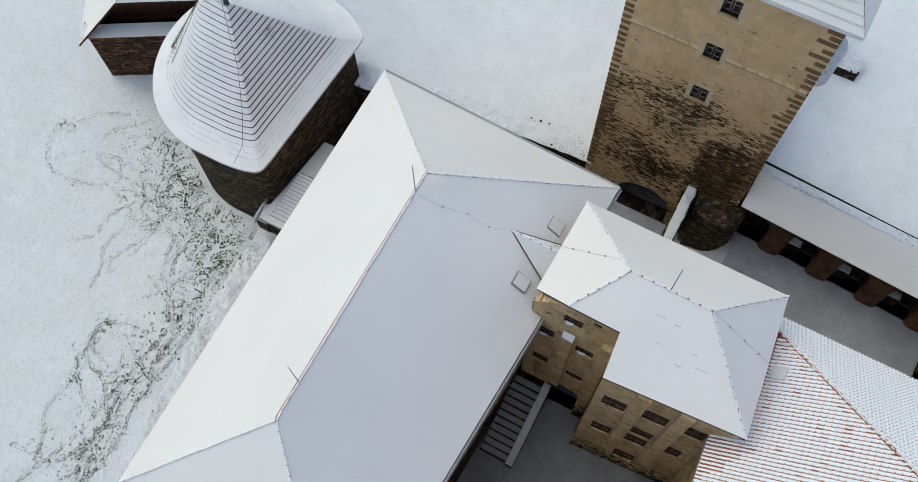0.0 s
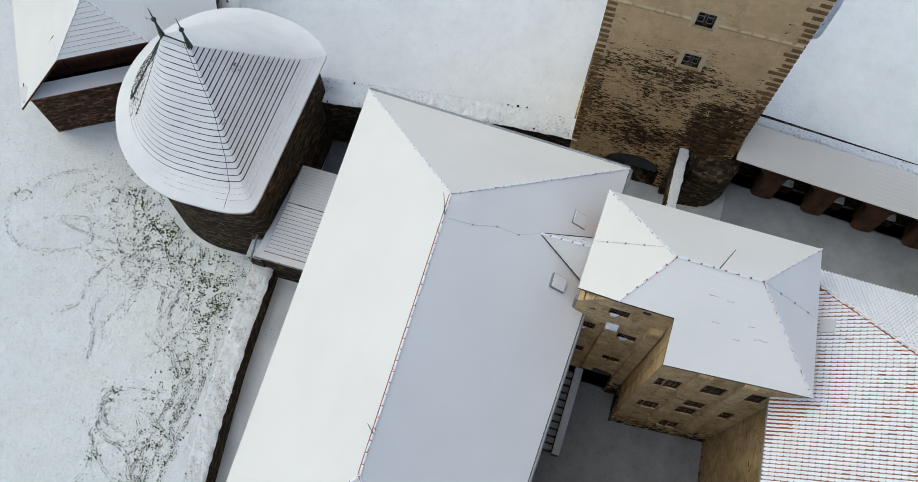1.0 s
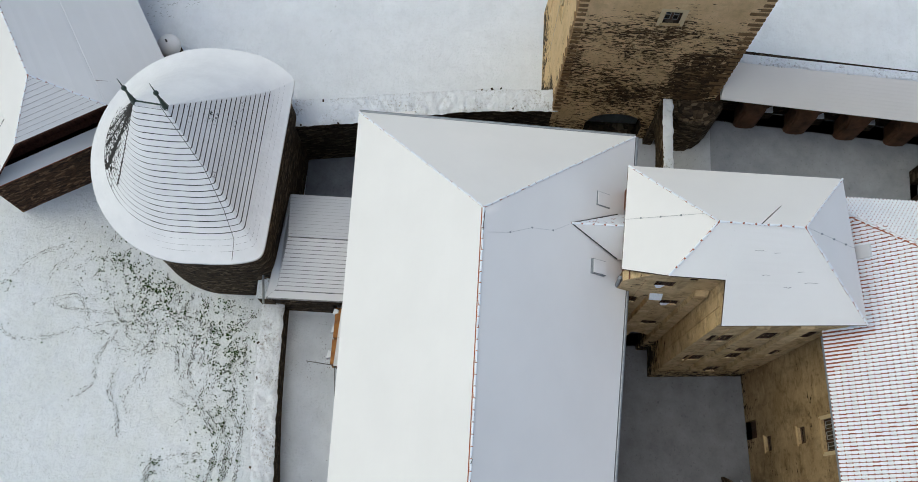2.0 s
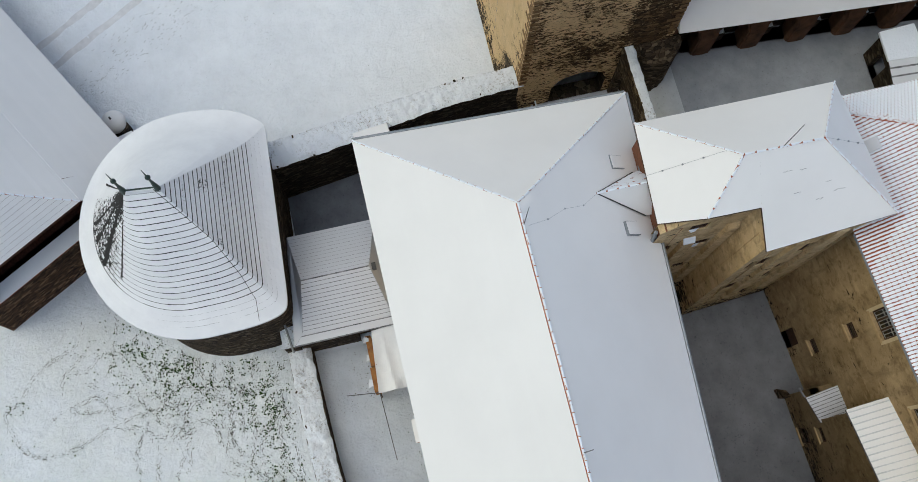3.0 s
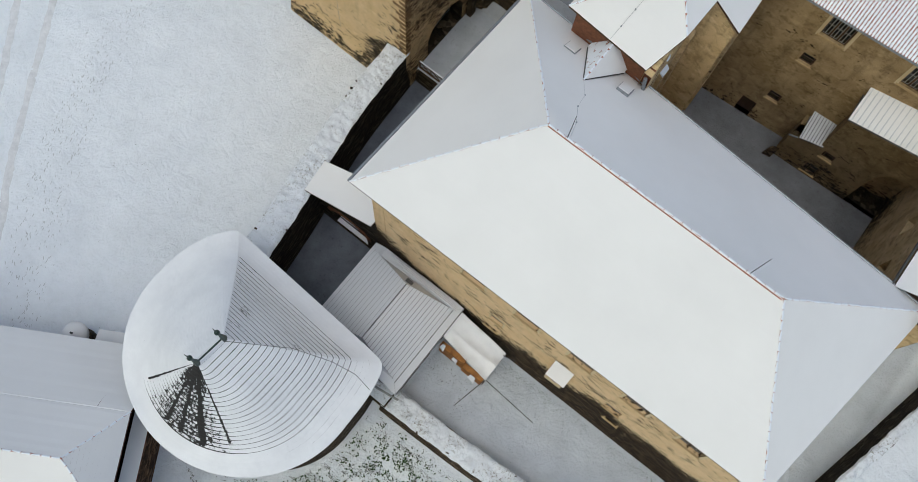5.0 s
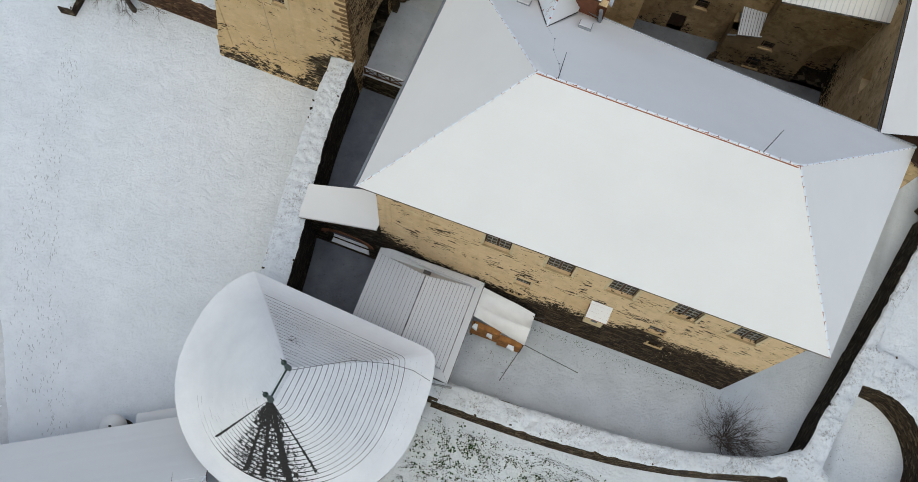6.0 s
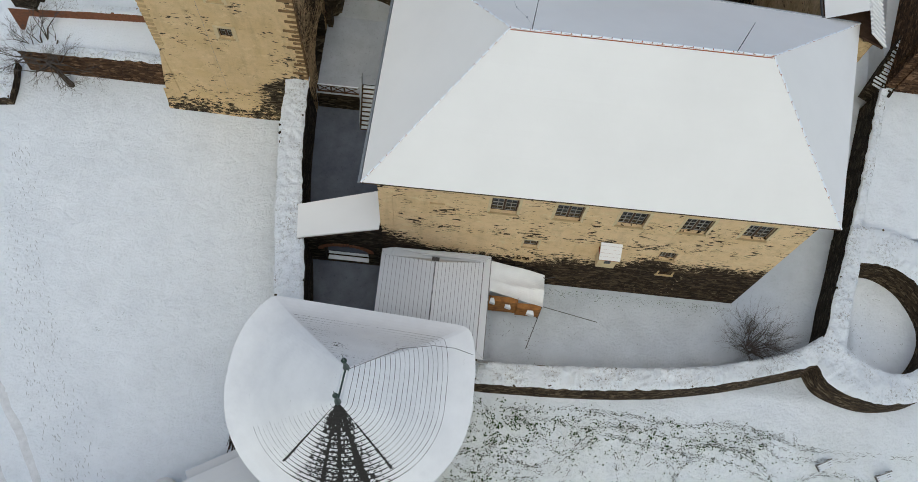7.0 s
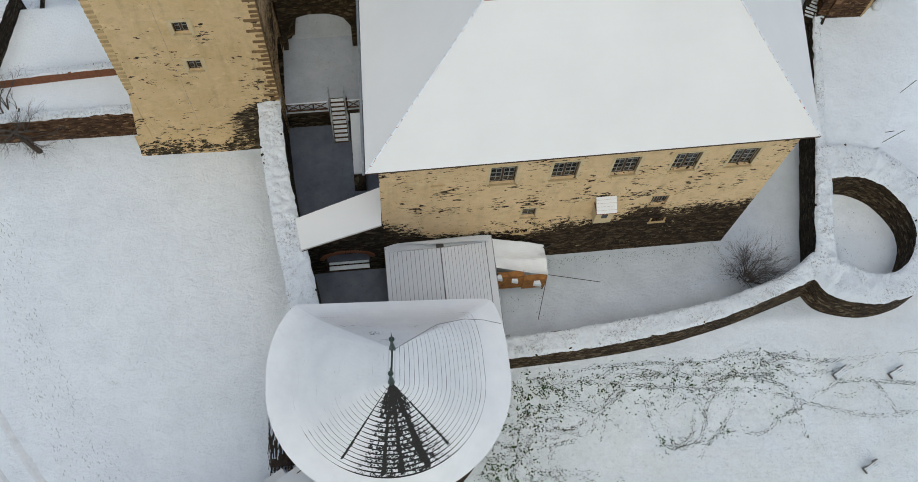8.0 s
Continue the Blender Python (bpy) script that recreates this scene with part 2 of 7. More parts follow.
M_PLASTER_COURT = plaster_material("courtyard_plaster", 3.6, 3.2, -0.03, (0.70, 0.535, 0.31), (0.48, 0.345, 0.17), stone_tint=(0.45, 0.45, 0.45), streak=0.6, stain=0.85, holes=0.16)
# wing and range plaster: base colours lowered to hold the courtyard's shade
M_PLASTER_WING = plaster_material("shaded_wing_plaster", 2.2, 3.0, -0.05, (0.50, 0.37, 0.205), (0.29, 0.20, 0.098), stone_tint=(0.45, 0.43, 0.40), streak=0.7, stain=0.9, holes=0.1, spots=((11.0, 13.0, 1.6, 0.16),))
M_RANGE = plaster_material("shaded_range_plaster", 2.2, 3.0, -0.02, (0.31, 0.23, 0.125), (0.17, 0.12, 0.062), holes=0.25, stone_tint=(0.6, 0.6, 0.6), streak=0.7, stain=0.8)
M_KEEP_SOUTH = plaster_material("keep_south_plaster", 1.0, 2.6, -0.03, (0.70, 0.525, 0.30), (0.62, 0.45, 0.23), 2.6, (0.6, 0.6, 0.6), bands=((2.4, 1.4, 0.07), (0.6, 0.8, 0.05)), tilt=(1.0, -8.9), holes=0.34, stain=0.3, spots=((-6.2, 4.0, 3.4, 0.26), (-12.2, 3.4, 1.5, 0.16), (-6.0, 7.4, 1.3, 0.22), (-9.2, 8.2, 0.8, 0.12)))
M_KEEP_EAST = plaster_material("keep_east_plaster", 15.6, 1.6, 0.035, (0.74, 0.535, 0.30), (0.60, 0.425, 0.22), 3.3, (0.95, 0.78, 0.58), holes=0.0, patch=(14.3, 17.6, 5.5, 12.2, 0.10), gains=(0.06, -0.2), flat=2.8)
M_QUOIN = plain_material("sandstone_quoin", (0.56, 0.41, 0.21), (0.36, 0.255, 0.13), 2.0)
M_QUOIN_DARK = plain_material("brown_quoin", (0.26, 0.165, 0.08), (0.13, 0.08, 0.04), 2.4)
M_ARCADE = plain_material("reddish_limewash", (0.17, 0.088, 0.05), (0.06, 0.037, 0.024), 1.3, bump=0.5)
M_SURROUND = plain_material("lime_render", (0.66, 0.55, 0.35), (0.56, 0.44, 0.25), 2.0)
M_WOOD = plain_material("weathered_wood", (0.10, 0.06, 0.04), (0.05, 0.032, 0.022), 3.0, stretch=(1, 1, 0.2))
M_OLDWOOD = plain_material("silvered_wood", (0.24, 0.225, 0.205), (0.13, 0.12, 0.11), 3.0, stretch=(0.3, 3, 3))
M_WOOD_RED = plain_material("red_brown_boards", (0.13, 0.05, 0.03), (0.055, 0.026, 0.018), 3.0, stretch=(3, 3, 0.15))
M_RUST = plain_material("rusty_panel", (0.36, 0.17, 0.05), (0.16, 0.07, 0.03), 3.0)
M_BAR = plain_material("pale_window_bars", (0.36, 0.34, 0.30), (0.26, 0.24, 0.21), 6.0)
M_IRON = plain_material("dark_iron", (0.03, 0.03, 0.03), (0.06, 0.055, 0.05), 8.0, 0.55)
M_ZINC = plain_material("zinc_gutter", (0.33, 0.35, 0.37), (0.22, 0.235, 0.25), 5.0, 0.45, metal=0.6)
M_COPPER = plain_material("green_copper", (0.04, 0.07, 0.055), (0.02, 0.03, 0.026), 7.0, 0.5, metal=0.3)
M_TILE = cap_material("snowy_roof_tile", 1.12)
M_SADDLE = cap_material("patchy_snow_on_tiles", 0.6)
M_CAP = cap_material("snowy_ridge_tile", 0.8)
M_TILE_FRONT = cap_material("bare_tile_front", -0.4)
M_TERRA = plain_material("bare_terracotta", (0.42, 0.13, 0.06), (0.20, 0.07, 0.045), 6.0)
M_BRICK = plain_material("red_brick", (0.24, 0.10, 0.055), (0.13, 0.065, 0.04), 5.0)
M_TARP = plain_material("white_tarpaulin", (0.80, 0.80, 0.79), (0.74, 0.74, 0.74), 2.0, 0.5)
M_TRACK = plain_material("wheel_worn_snow", (0.56, 0.57, 0.59), (0.70, 0.71, 0.73), 2.6, bump=0.8)
M_PRINT = plain_material("pressed_snow", (0.44, 0.46, 0.48), (0.60, 0.62, 0.645), 1.3)
M_LINE = plain_material("bare_metal_lap", (0.06, 0.06, 0.062), (0.36, 0.36, 0.37), 2.2)
M_BARK = plain_material("bark", (0.075, 0.055, 0.042), (0.035, 0.028, 0.022), 6.0)
M_TWIG = plain_material("grey_twigs", (0.13, 0.11, 0.098), (0.055, 0.047, 0.04), 6.0)
M_LEAF = plain_material("ivy_leaf", (0.03, 0.065, 0.018), (0.06, 0.10, 0.035), 9.0)
M_LITTER = plain_material("dead_leaf", (0.03, 0.033, 0.02), (0.08, 0.078, 0.05), 9.0)


def glass_material():
    k = Mat("old_window_glass", 0.12)
    k.colour(k.mix(k.noise(1.5, 2), (0.010, 0.011, 0.012), (0.035, 0.038, 0.04)))
    k.b.inputs["Transmission Weight"].default_value = 0.1
    k.b.inputs["IOR"].default_value = 1.45
    k.bump(k.noise(3.0, 2), 0.15, 0.01)
    return k.m


M_GLASS = glass_material()


# ---- mesh helpers ----
def thing(name, at, label="", category="", group="", kind=""):
    ob = new(name)
    ob.location = at
    ob.empty_display_size = 0.5
    return tagged(ob, label, category, group, kind)


def part(name, bm, material, parent=None, label="", kind="", smooth=False):
    """Links a bmesh with world coordinates as one mesh object, under parent if one is given."""
    me = bpy.data.meshes.new(name)
    base = world_base(parent)
    if base.length > 0:
        bmesh.ops.translate(bm, verts=bm.verts, vec=-base)
    bm.to_mesh(me)
    bm.free()
    for m in material if isinstance(material, (list, tuple)) else (material,):
        me.materials.append(m)
    if smooth:
        me.shade_smooth()
    ob = new(name, me)
    ob.parent = parent
    if parent is None and base.length > 0:
        ob.location = base
    return tagged(ob, label, kind=kind)


def world_base(ob):
    at = Vector((0, 0, 0))
    while ob is not None:
        at += ob.location
        ob = ob.parent
    return at


def loose(name, mesh, parent, at, turn=None):
    """An object on a mesh that it shares with its likes."""
    ob = new(name, mesh)
    ob.parent = parent
    m = Matrix.Translation(Vector(at) - world_base(parent))
    ob.matrix_basis = m @ turn if turn is not None else m
    return ob


def quad(bm, *pts, slot=0):
    f = bm.faces.new([bm.verts.new(p) for p in pts])
    f.material_index = slot
    return f


def box(bm, lo, hi, m=None, slot=0):
    vs = []
    for z in (lo[2], hi[2]):
        for x, y in ((lo[0], lo[1]), (hi[0], lo[1]), (hi[0], hi[1]), (lo[0], hi[1])):
            p = Vector((x, y, z))
            vs.append(bm.verts.new(m @ p if m else p))
    for idx in ((3, 2, 1, 0), (4, 5, 6, 7), (0, 1, 5, 4), (1, 2, 6, 5), (2, 3, 7, 6), (3, 0, 4, 7)):
        bm.faces.new([vs[i] for i in idx]).material_index = slot


def prism(bm, poly, z0, z1, slot=0, top_slot=None):
    """A solid on a counter-clockwise plan; z0 and z1 are heights or lists of them."""
    n = len(poly)
    a = z0 if isinstance(z0, (list, tuple)) else [z0] * n
    b = z1 if isinstance(z1, (list, tuple)) else [z1] * n
    lo = [bm.verts.new((p[0], p[1], h)) for p, h in zip(poly, a)]
    hi = [bm.verts.new((p[0], p[1], h)) for p, h in zip(poly, b)]
    bm.faces.new(hi).material_index = slot if top_slot is None else top_slot
    bm.faces.new(lo[::-1]).material_index = slot
    for i in range(n):
        j = (i + 1) % n
        bm.faces.new((lo[i], lo[j], hi[j], hi[i])).material_index = slot


def tube(bm, a, b, ra, rb=None, sides=8, caps=True, slot=0):
    a, b = Vector(a), Vector(b)
    rb = ra if rb is None else rb
    q = (b - a).to_track_quat("Z", "Y")
    rings = []
    for c, r in ((a, ra), (b, rb)):
        rings.append([bm.verts.new(c + q @ Vector((r * math.cos(2 * math.pi * i / sides), r * math.sin(2 * math.pi * i / sides), 0))) for i in range(sides)])
    for i in range(sides):
        j = (i + 1) % sides
        bm.faces.new((rings[0][i], rings[0][j], rings[1][j], rings[1][i])).material_index = slot
    if caps:
        bm.faces.new(rings[0][::-1]).material_index = slot
        bm.faces.new(rings[1]).material_index = slot


def clip(poly, z, keep_above):
    out = []
    for i, p in enumerate(poly):
        q = poly[(i + 1) % len(poly)]
        pin, qin = (p.z >= z - 1e-6, q.z >= z - 1e-6) if keep_above else (p.z <= z + 1e-6, q.z <= z + 1e-6)
        if pin:
            out.append(p)
        if pin != qin:
            out.append(p.lerp(q, (z - p.z) / (q.z - p.z)))
    return out


def slope(bm, poly, rise=0.25, step=0.012, slot=0, lip=0, rng=None, gap=0.0):
    """A roof plane laid in courses. Each course stands a little proud of the one below it; gap is the share of it left bare."""
    poly = [Vector(p) for p in poly]
    n = Vector((0, 0, 0))
    for i in range(1, len(poly) - 1):
        n += (poly[i] - poly[0]).cross(poly[i + 1] - poly[0])
    n.normalize()
    if n.z < 0:
        poly, n = poly[::-1], -n
    z0, z1 = min(p.z for p in poly), max(p.z for p in poly)
    count = max(1, round((z1 - z0) / rise))
    for c in range(count):
        a, b = z0 + (z1 - z0) * c / count, z0 + (z1 - z0) * (c + 1) / count
        s = step * (rng.uniform(0.6, 1.5) if rng else 1.0)
        if gap:
            g = a + (b - a) * gap
            strip = clip(clip(poly, a, True), g, False)
            if len(strip) > 2:
                bm.faces.new([bm.verts.new(p) for p in strip]).material_index = lip
            a = g
        strip = clip(clip(poly, a, True), b, False)
        if len(strip) < 3:
            continue
        low = [abs(p.z - a) < 1e-4 for p in strip]
        pts = [p + n * s if l else p for p, l in zip(strip, low)]
        bm.faces.new([bm.verts.new(p) for p in pts]).material_index = slot
        for i in range(len(strip)):
            j = (i + 1) % len(strip)
            if low[i] and low[j] and s > 0:
                quad(bm, strip[i], strip[j], pts[j], pts[i], slot=lip)
    bmesh.ops.remove_doubles(bm, verts=bm.verts, dist=0.0005)


def eaves(bm, pts, drop=0.16, slot=0):
    """Fascia and soffit under a closed outline of eave points."""
    top = [Vector(p) for p in pts]
    low = [p - Vector((0, 0, drop)) for p in top]
    for i in range(len(top)):
        j = (i + 1) % len(top)
        quad(bm, low[i], low[j], top[j], top[i], slot=slot)
    bm.faces.new([bm.verts.new(p) for p in low[::-1]]).material_index = slot


def panel(bm, p0, p1, z0, z1, openings=(), thick=0.6, slot=0, reveal=None, tops=None):
    """A wall from p0 to p1 with its outer face on that line, seen from outside with p0 to the left.
    openings: (middle, width, sill, head[, arch rise]). tops: heights at both ends, if they differ."""
    p0, p1 = Vector((*p0, 0)), Vector((*p1, 0))
    along = p1 - p0
    length = along.length
    along.normalize()
    back = Vector((-along.y, along.x, 0))
    rs = slot if reveal is None else reveal
    ta, tb = tops or (z1, z1)

    def at(s, z, d):
        return p0 + along * s + back * d + Vector((0, 0, z))

    def top(s):
        return ta + (tb - ta) * s / length

    marks = {0.0, length}
    for o in openings:
        k = 10 if len(o) > 4 and o[4] > 0 else 1
        marks.update(o[0] - o[1] / 2 + o[1] * i / k for i in range(k + 1))
    marks = sorted(m for m in marks if -1e-6 <= m <= length + 1e-6)

    def head(o, s):
        if len(o) > 4 and o[4] > 0:
            u = max(-1.0, min(1.0, (s - o[0]) / (o[1] / 2)))
            return o[3] - o[4] + o[4] * math.sqrt(1 - u * u)
        return o[3]

    for s0, s1 in zip(marks, marks[1:]):
        if s1 - s0 < 1e-5:
            continue
        mid = (s0 + s1) / 2
        spans, za, zb = [], z0, z0
        for o in sorted((o for o in openings if abs(mid - o[0]) < o[1] / 2), key=lambda o: o[2]):
            if o[2] > za + 1e-4:
                spans.append((za, zb, o[2], o[2]))
                quad(bm, at(s0, o[2], 0), at(s1, o[2], 0), at(s1, o[2], thick), at(s0, o[2], thick), slot=rs)
            za, zb = head(o, s0), head(o, s1)
            quad(bm, at(s0, za, thick), at(s1, zb, thick), at(s1, zb, 0), at(s0, za, 0), slot=rs)
        spans.append((za, zb, top(s0), top(s1)))
        for a, b, c, d in spans:
            quad(bm, at(s0, a, 0), at(s1, b, 0), at(s1, d, 0), at(s0, c, 0), slot=slot)
            quad(bm, at(s1, b, thick), at(s0, a, thick), at(s0, c, thick), at(s1, d, thick), slot=slot)
        quad(bm, at(s0, top(s0), 0), at(s1, top(s1), 0), at(s1, top(s1), thick), at(s0, top(s0), thick), slot=slot)
    for o in openings:
        for s, flip in ((o[0] - o[1] / 2, 1), (o[0] + o[1] / 2, -1)):
            h = head(o, s)
            if h - o[2] < 0.02:
                continue
            f = [at(s, o[2], 0), at(s, o[2], thick), at(s, h, thick), at(s, h, 0)]
            quad(bm, *(f[::flip]), slot=rs)


def turned(origin, along):
    """Axes with x along a wall, y into it and z up."""
    a = Vector((along[0], along[1], 0)).normalized()
    m = Matrix(((a.x, -a.y, 0, origin[0]), (a.y, a.x, 0, origin[1]), (0, 0, 1, origin[2]), (0, 0, 0, 1)))
    return m


def window(parent, p0, p1, s, z, w, h, cols, rows, deep=0.14, leaves=2, surround=0.0, sill=True, bars=None, name="window", label=""):
    """A window in the wall p0 to p1, its middle s metres along and z up: frame with panes, bars, sill, rendered surround."""
    a = (Vector((*p1, 0)) - Vector((*p0, 0))).normalized()
    m = turned((p0[0] + a.x * s, p0[1] + a.y * s, z), a)
    bm = bmesh.new()
    t = 0.07
    for lo, hi in (((-w / 2, deep, -h / 2), (-w / 2 + t, deep + 0.08, h / 2)), ((w / 2 - t, deep, -h / 2), (w / 2, deep + 0.08, h / 2)),
                   ((-w / 2, deep, h / 2 - t), (w / 2, deep + 0.08, h / 2)), ((-w / 2, deep, -h / 2), (w / 2, deep + 0.08, -h / 2 + t))):
        box(bm, lo, hi, m)
    for i in range(1, leaves):
        x = -w / 2 + w * i / leaves
        box(bm, (x - 0.05, deep - 0.01, -h / 2), (x + 0.05, deep + 0.08, h / 2), m)
    ob = part(name, bm, M_WOOD, parent, label)
    pw = w / leaves
    for i in range(leaves):
        bm = bmesh.new()
        box(bm, (-w / 2 + pw * i + 0.03, deep + 0.04, -h / 2 + 0.03), (-w / 2 + pw * (i + 1) - 0.03, deep + 0.055, h / 2 - 0.03), m)
        part("pane", bm, M_GLASS, ob)
    for i in range(leaves):
        x0 = -w / 2 + pw * i
        spans = []
        for c in range(cols + 1):
            x = x0 + 0.06 + (pw - 0.12) * c / cols
            spans.append(((x - 0.017, deep + 0.01, -h / 2 + 0.05), (x + 0.017, deep + 0.04, h / 2 - 0.05)))
        for r in range(rows + 1):
            y = -h / 2 + 0.06 + (h - 0.12) * r / rows
            spans.append(((x0 + 0.05, deep + 0.005, y - 0.017), (x0 + pw - 0.05, deep + 0.035, y + 0.017)))
        for lo, hi in spans:
            bm = bmesh.new()
            box(bm, lo, hi, m)
            part("glazing_bar", bm, bars or M_BAR, ob)
    if sill:
        bm = bmesh.new()
        box(bm, (-w / 2 - 0.08, -0.07, -h / 2 - 0.12), (w / 2 + 0.08, deep, -h / 2 - 0.004), m)
        part("sill", bm, M_QUOIN, ob)
    if surround:
        bm = bmesh.new()
        e, g = surround, -0.025
        for lo, hi in (((-w / 2 - e, g, -h / 2 - e), (-w / 2, 0.05, h / 2 + e)), ((w / 2, g, -h / 2 - e), (w / 2 + e, 0.05, h / 2 + e)),
                       ((-w / 2, g, h / 2), (w / 2, 0.05, h / 2 + e)), ((-w / 2, g, -h / 2 - e), (w / 2, 0.05, -h / 2 - 0.13))):
            box(bm, lo, hi, m)
        part("surround", bm, M_SURROUND, ob)
    return ob


def ruled(bm, e0, e1, r1, r0, n=24, m=8, slot=0):
    """A slightly twisted roof plane between an eave and a ridge, smoothly shaded."""
    e0, e1, r1, r0 = (Vector(p) for p in (e0, e1, r1, r0))
    rows = [[bm.verts.new(e0.lerp(e1, i / n).lerp(r0.lerp(r1, i / n), j / m)) for i in range(n + 1)] for j in range(m + 1)]
    for j in range(m):
        for i in range(n):
            f = bm.faces.new((rows[j][i], rows[j][i + 1], rows[j + 1][i + 1], rows[j + 1][i]))
            f.smooth, f.material_index = True, slot


def cap_mesh(name, length, radius):
    bm = bmesh.new()
    n = 6
    rows = []
    for y, r in ((0.0, radius), (length, radius * 0.66)):
        rows.append([bm.verts.new((r * math.cos(math.pi * i / n), y, r * math.sin(math.pi * i / n) * 0.8)) for i in range(n + 1)])
    for i in range(n):
        bm.faces.new((rows[0][i], rows[0][i + 1], rows[1][i + 1], rows[1][i]))
    bm.faces.new(rows[0][::-1]).material_index = 1
    bm.faces.new(rows[1])
    # a bare red lip at the wide end
    lip = []
    for y, r in ((-0.004, radius * 1.03), (0.010, radius * 1.03)):
        lip.append([bm.verts.new((r * math.cos(math.pi * i / n), y, r * math.sin(math.pi * i / n) * 0.8)) for i in range(n + 1)])
    for i in range(n):
        bm.faces.new((lip[0][i], lip[0][i + 1], lip[1][i + 1], lip[1][i])).material_index = 1
    bmesh.ops.recalc_face_normals(bm, faces=bm.faces)
    me = bpy.data.meshes.new(name)
    bm.to_mesh(me)
    bm.free()
    me.materials.append(M_CAP)
    me.materials.append(M_TERRA)
    return me


RIDGE_TILE = cap_mesh("ridge_tile", 0.405, 0.05)


def ridge_tiles(parent, a, b, pitch=0.42):
    a, b = Vector(a), Vector(b)
    n = max(1, int((b - a).length / pitch))
    turn = (b - a).to_track_quat("Y", "Z").to_matrix().to_4x4()
    rng = random.Random(int(a.x * 100 + b.y * 10))
    bm = bmesh.new()
    tube(bm, a - Vector((0, 0, 0.006)), b - Vector((0, 0, 0.006)), 0.03, sides=6)
    part("ridge_bed", bm, M_TERRA, parent)
    for i in range(n):
        p = a.lerp(b, i / n) + Vector((0, 0, 0.01))
        loose("ridge_tile", RIDGE_TILE, parent, p, turn @ Matrix.Rotation(radians(rng.uniform(-4, 4)), 4, "Z"))


def smooth_line(pts, count):
    """Points along a Catmull-Rom curve."""
    pts = [Vector(p) for p in pts]
    ext = [2 * pts[0] - pts[1], *pts, 2 * pts[-1] - pts[-2]]
    out = []
    for i in range(count):
        u = (len(pts) - 1) * i / (count - 1)
        k = min(int(u), len(pts) - 2)
        t = u - k
        p0, p1, p2, p3 = ext[k:k + 4]
        out.append(0.5 * ((2 * p1) + (p2 - p0) * t + (2 * p0 - 5 * p1 + 4 * p2 - p3) * t * t + (3 * p1 - p0 - 3 * p2 + p3) * t ** 3))
    return out


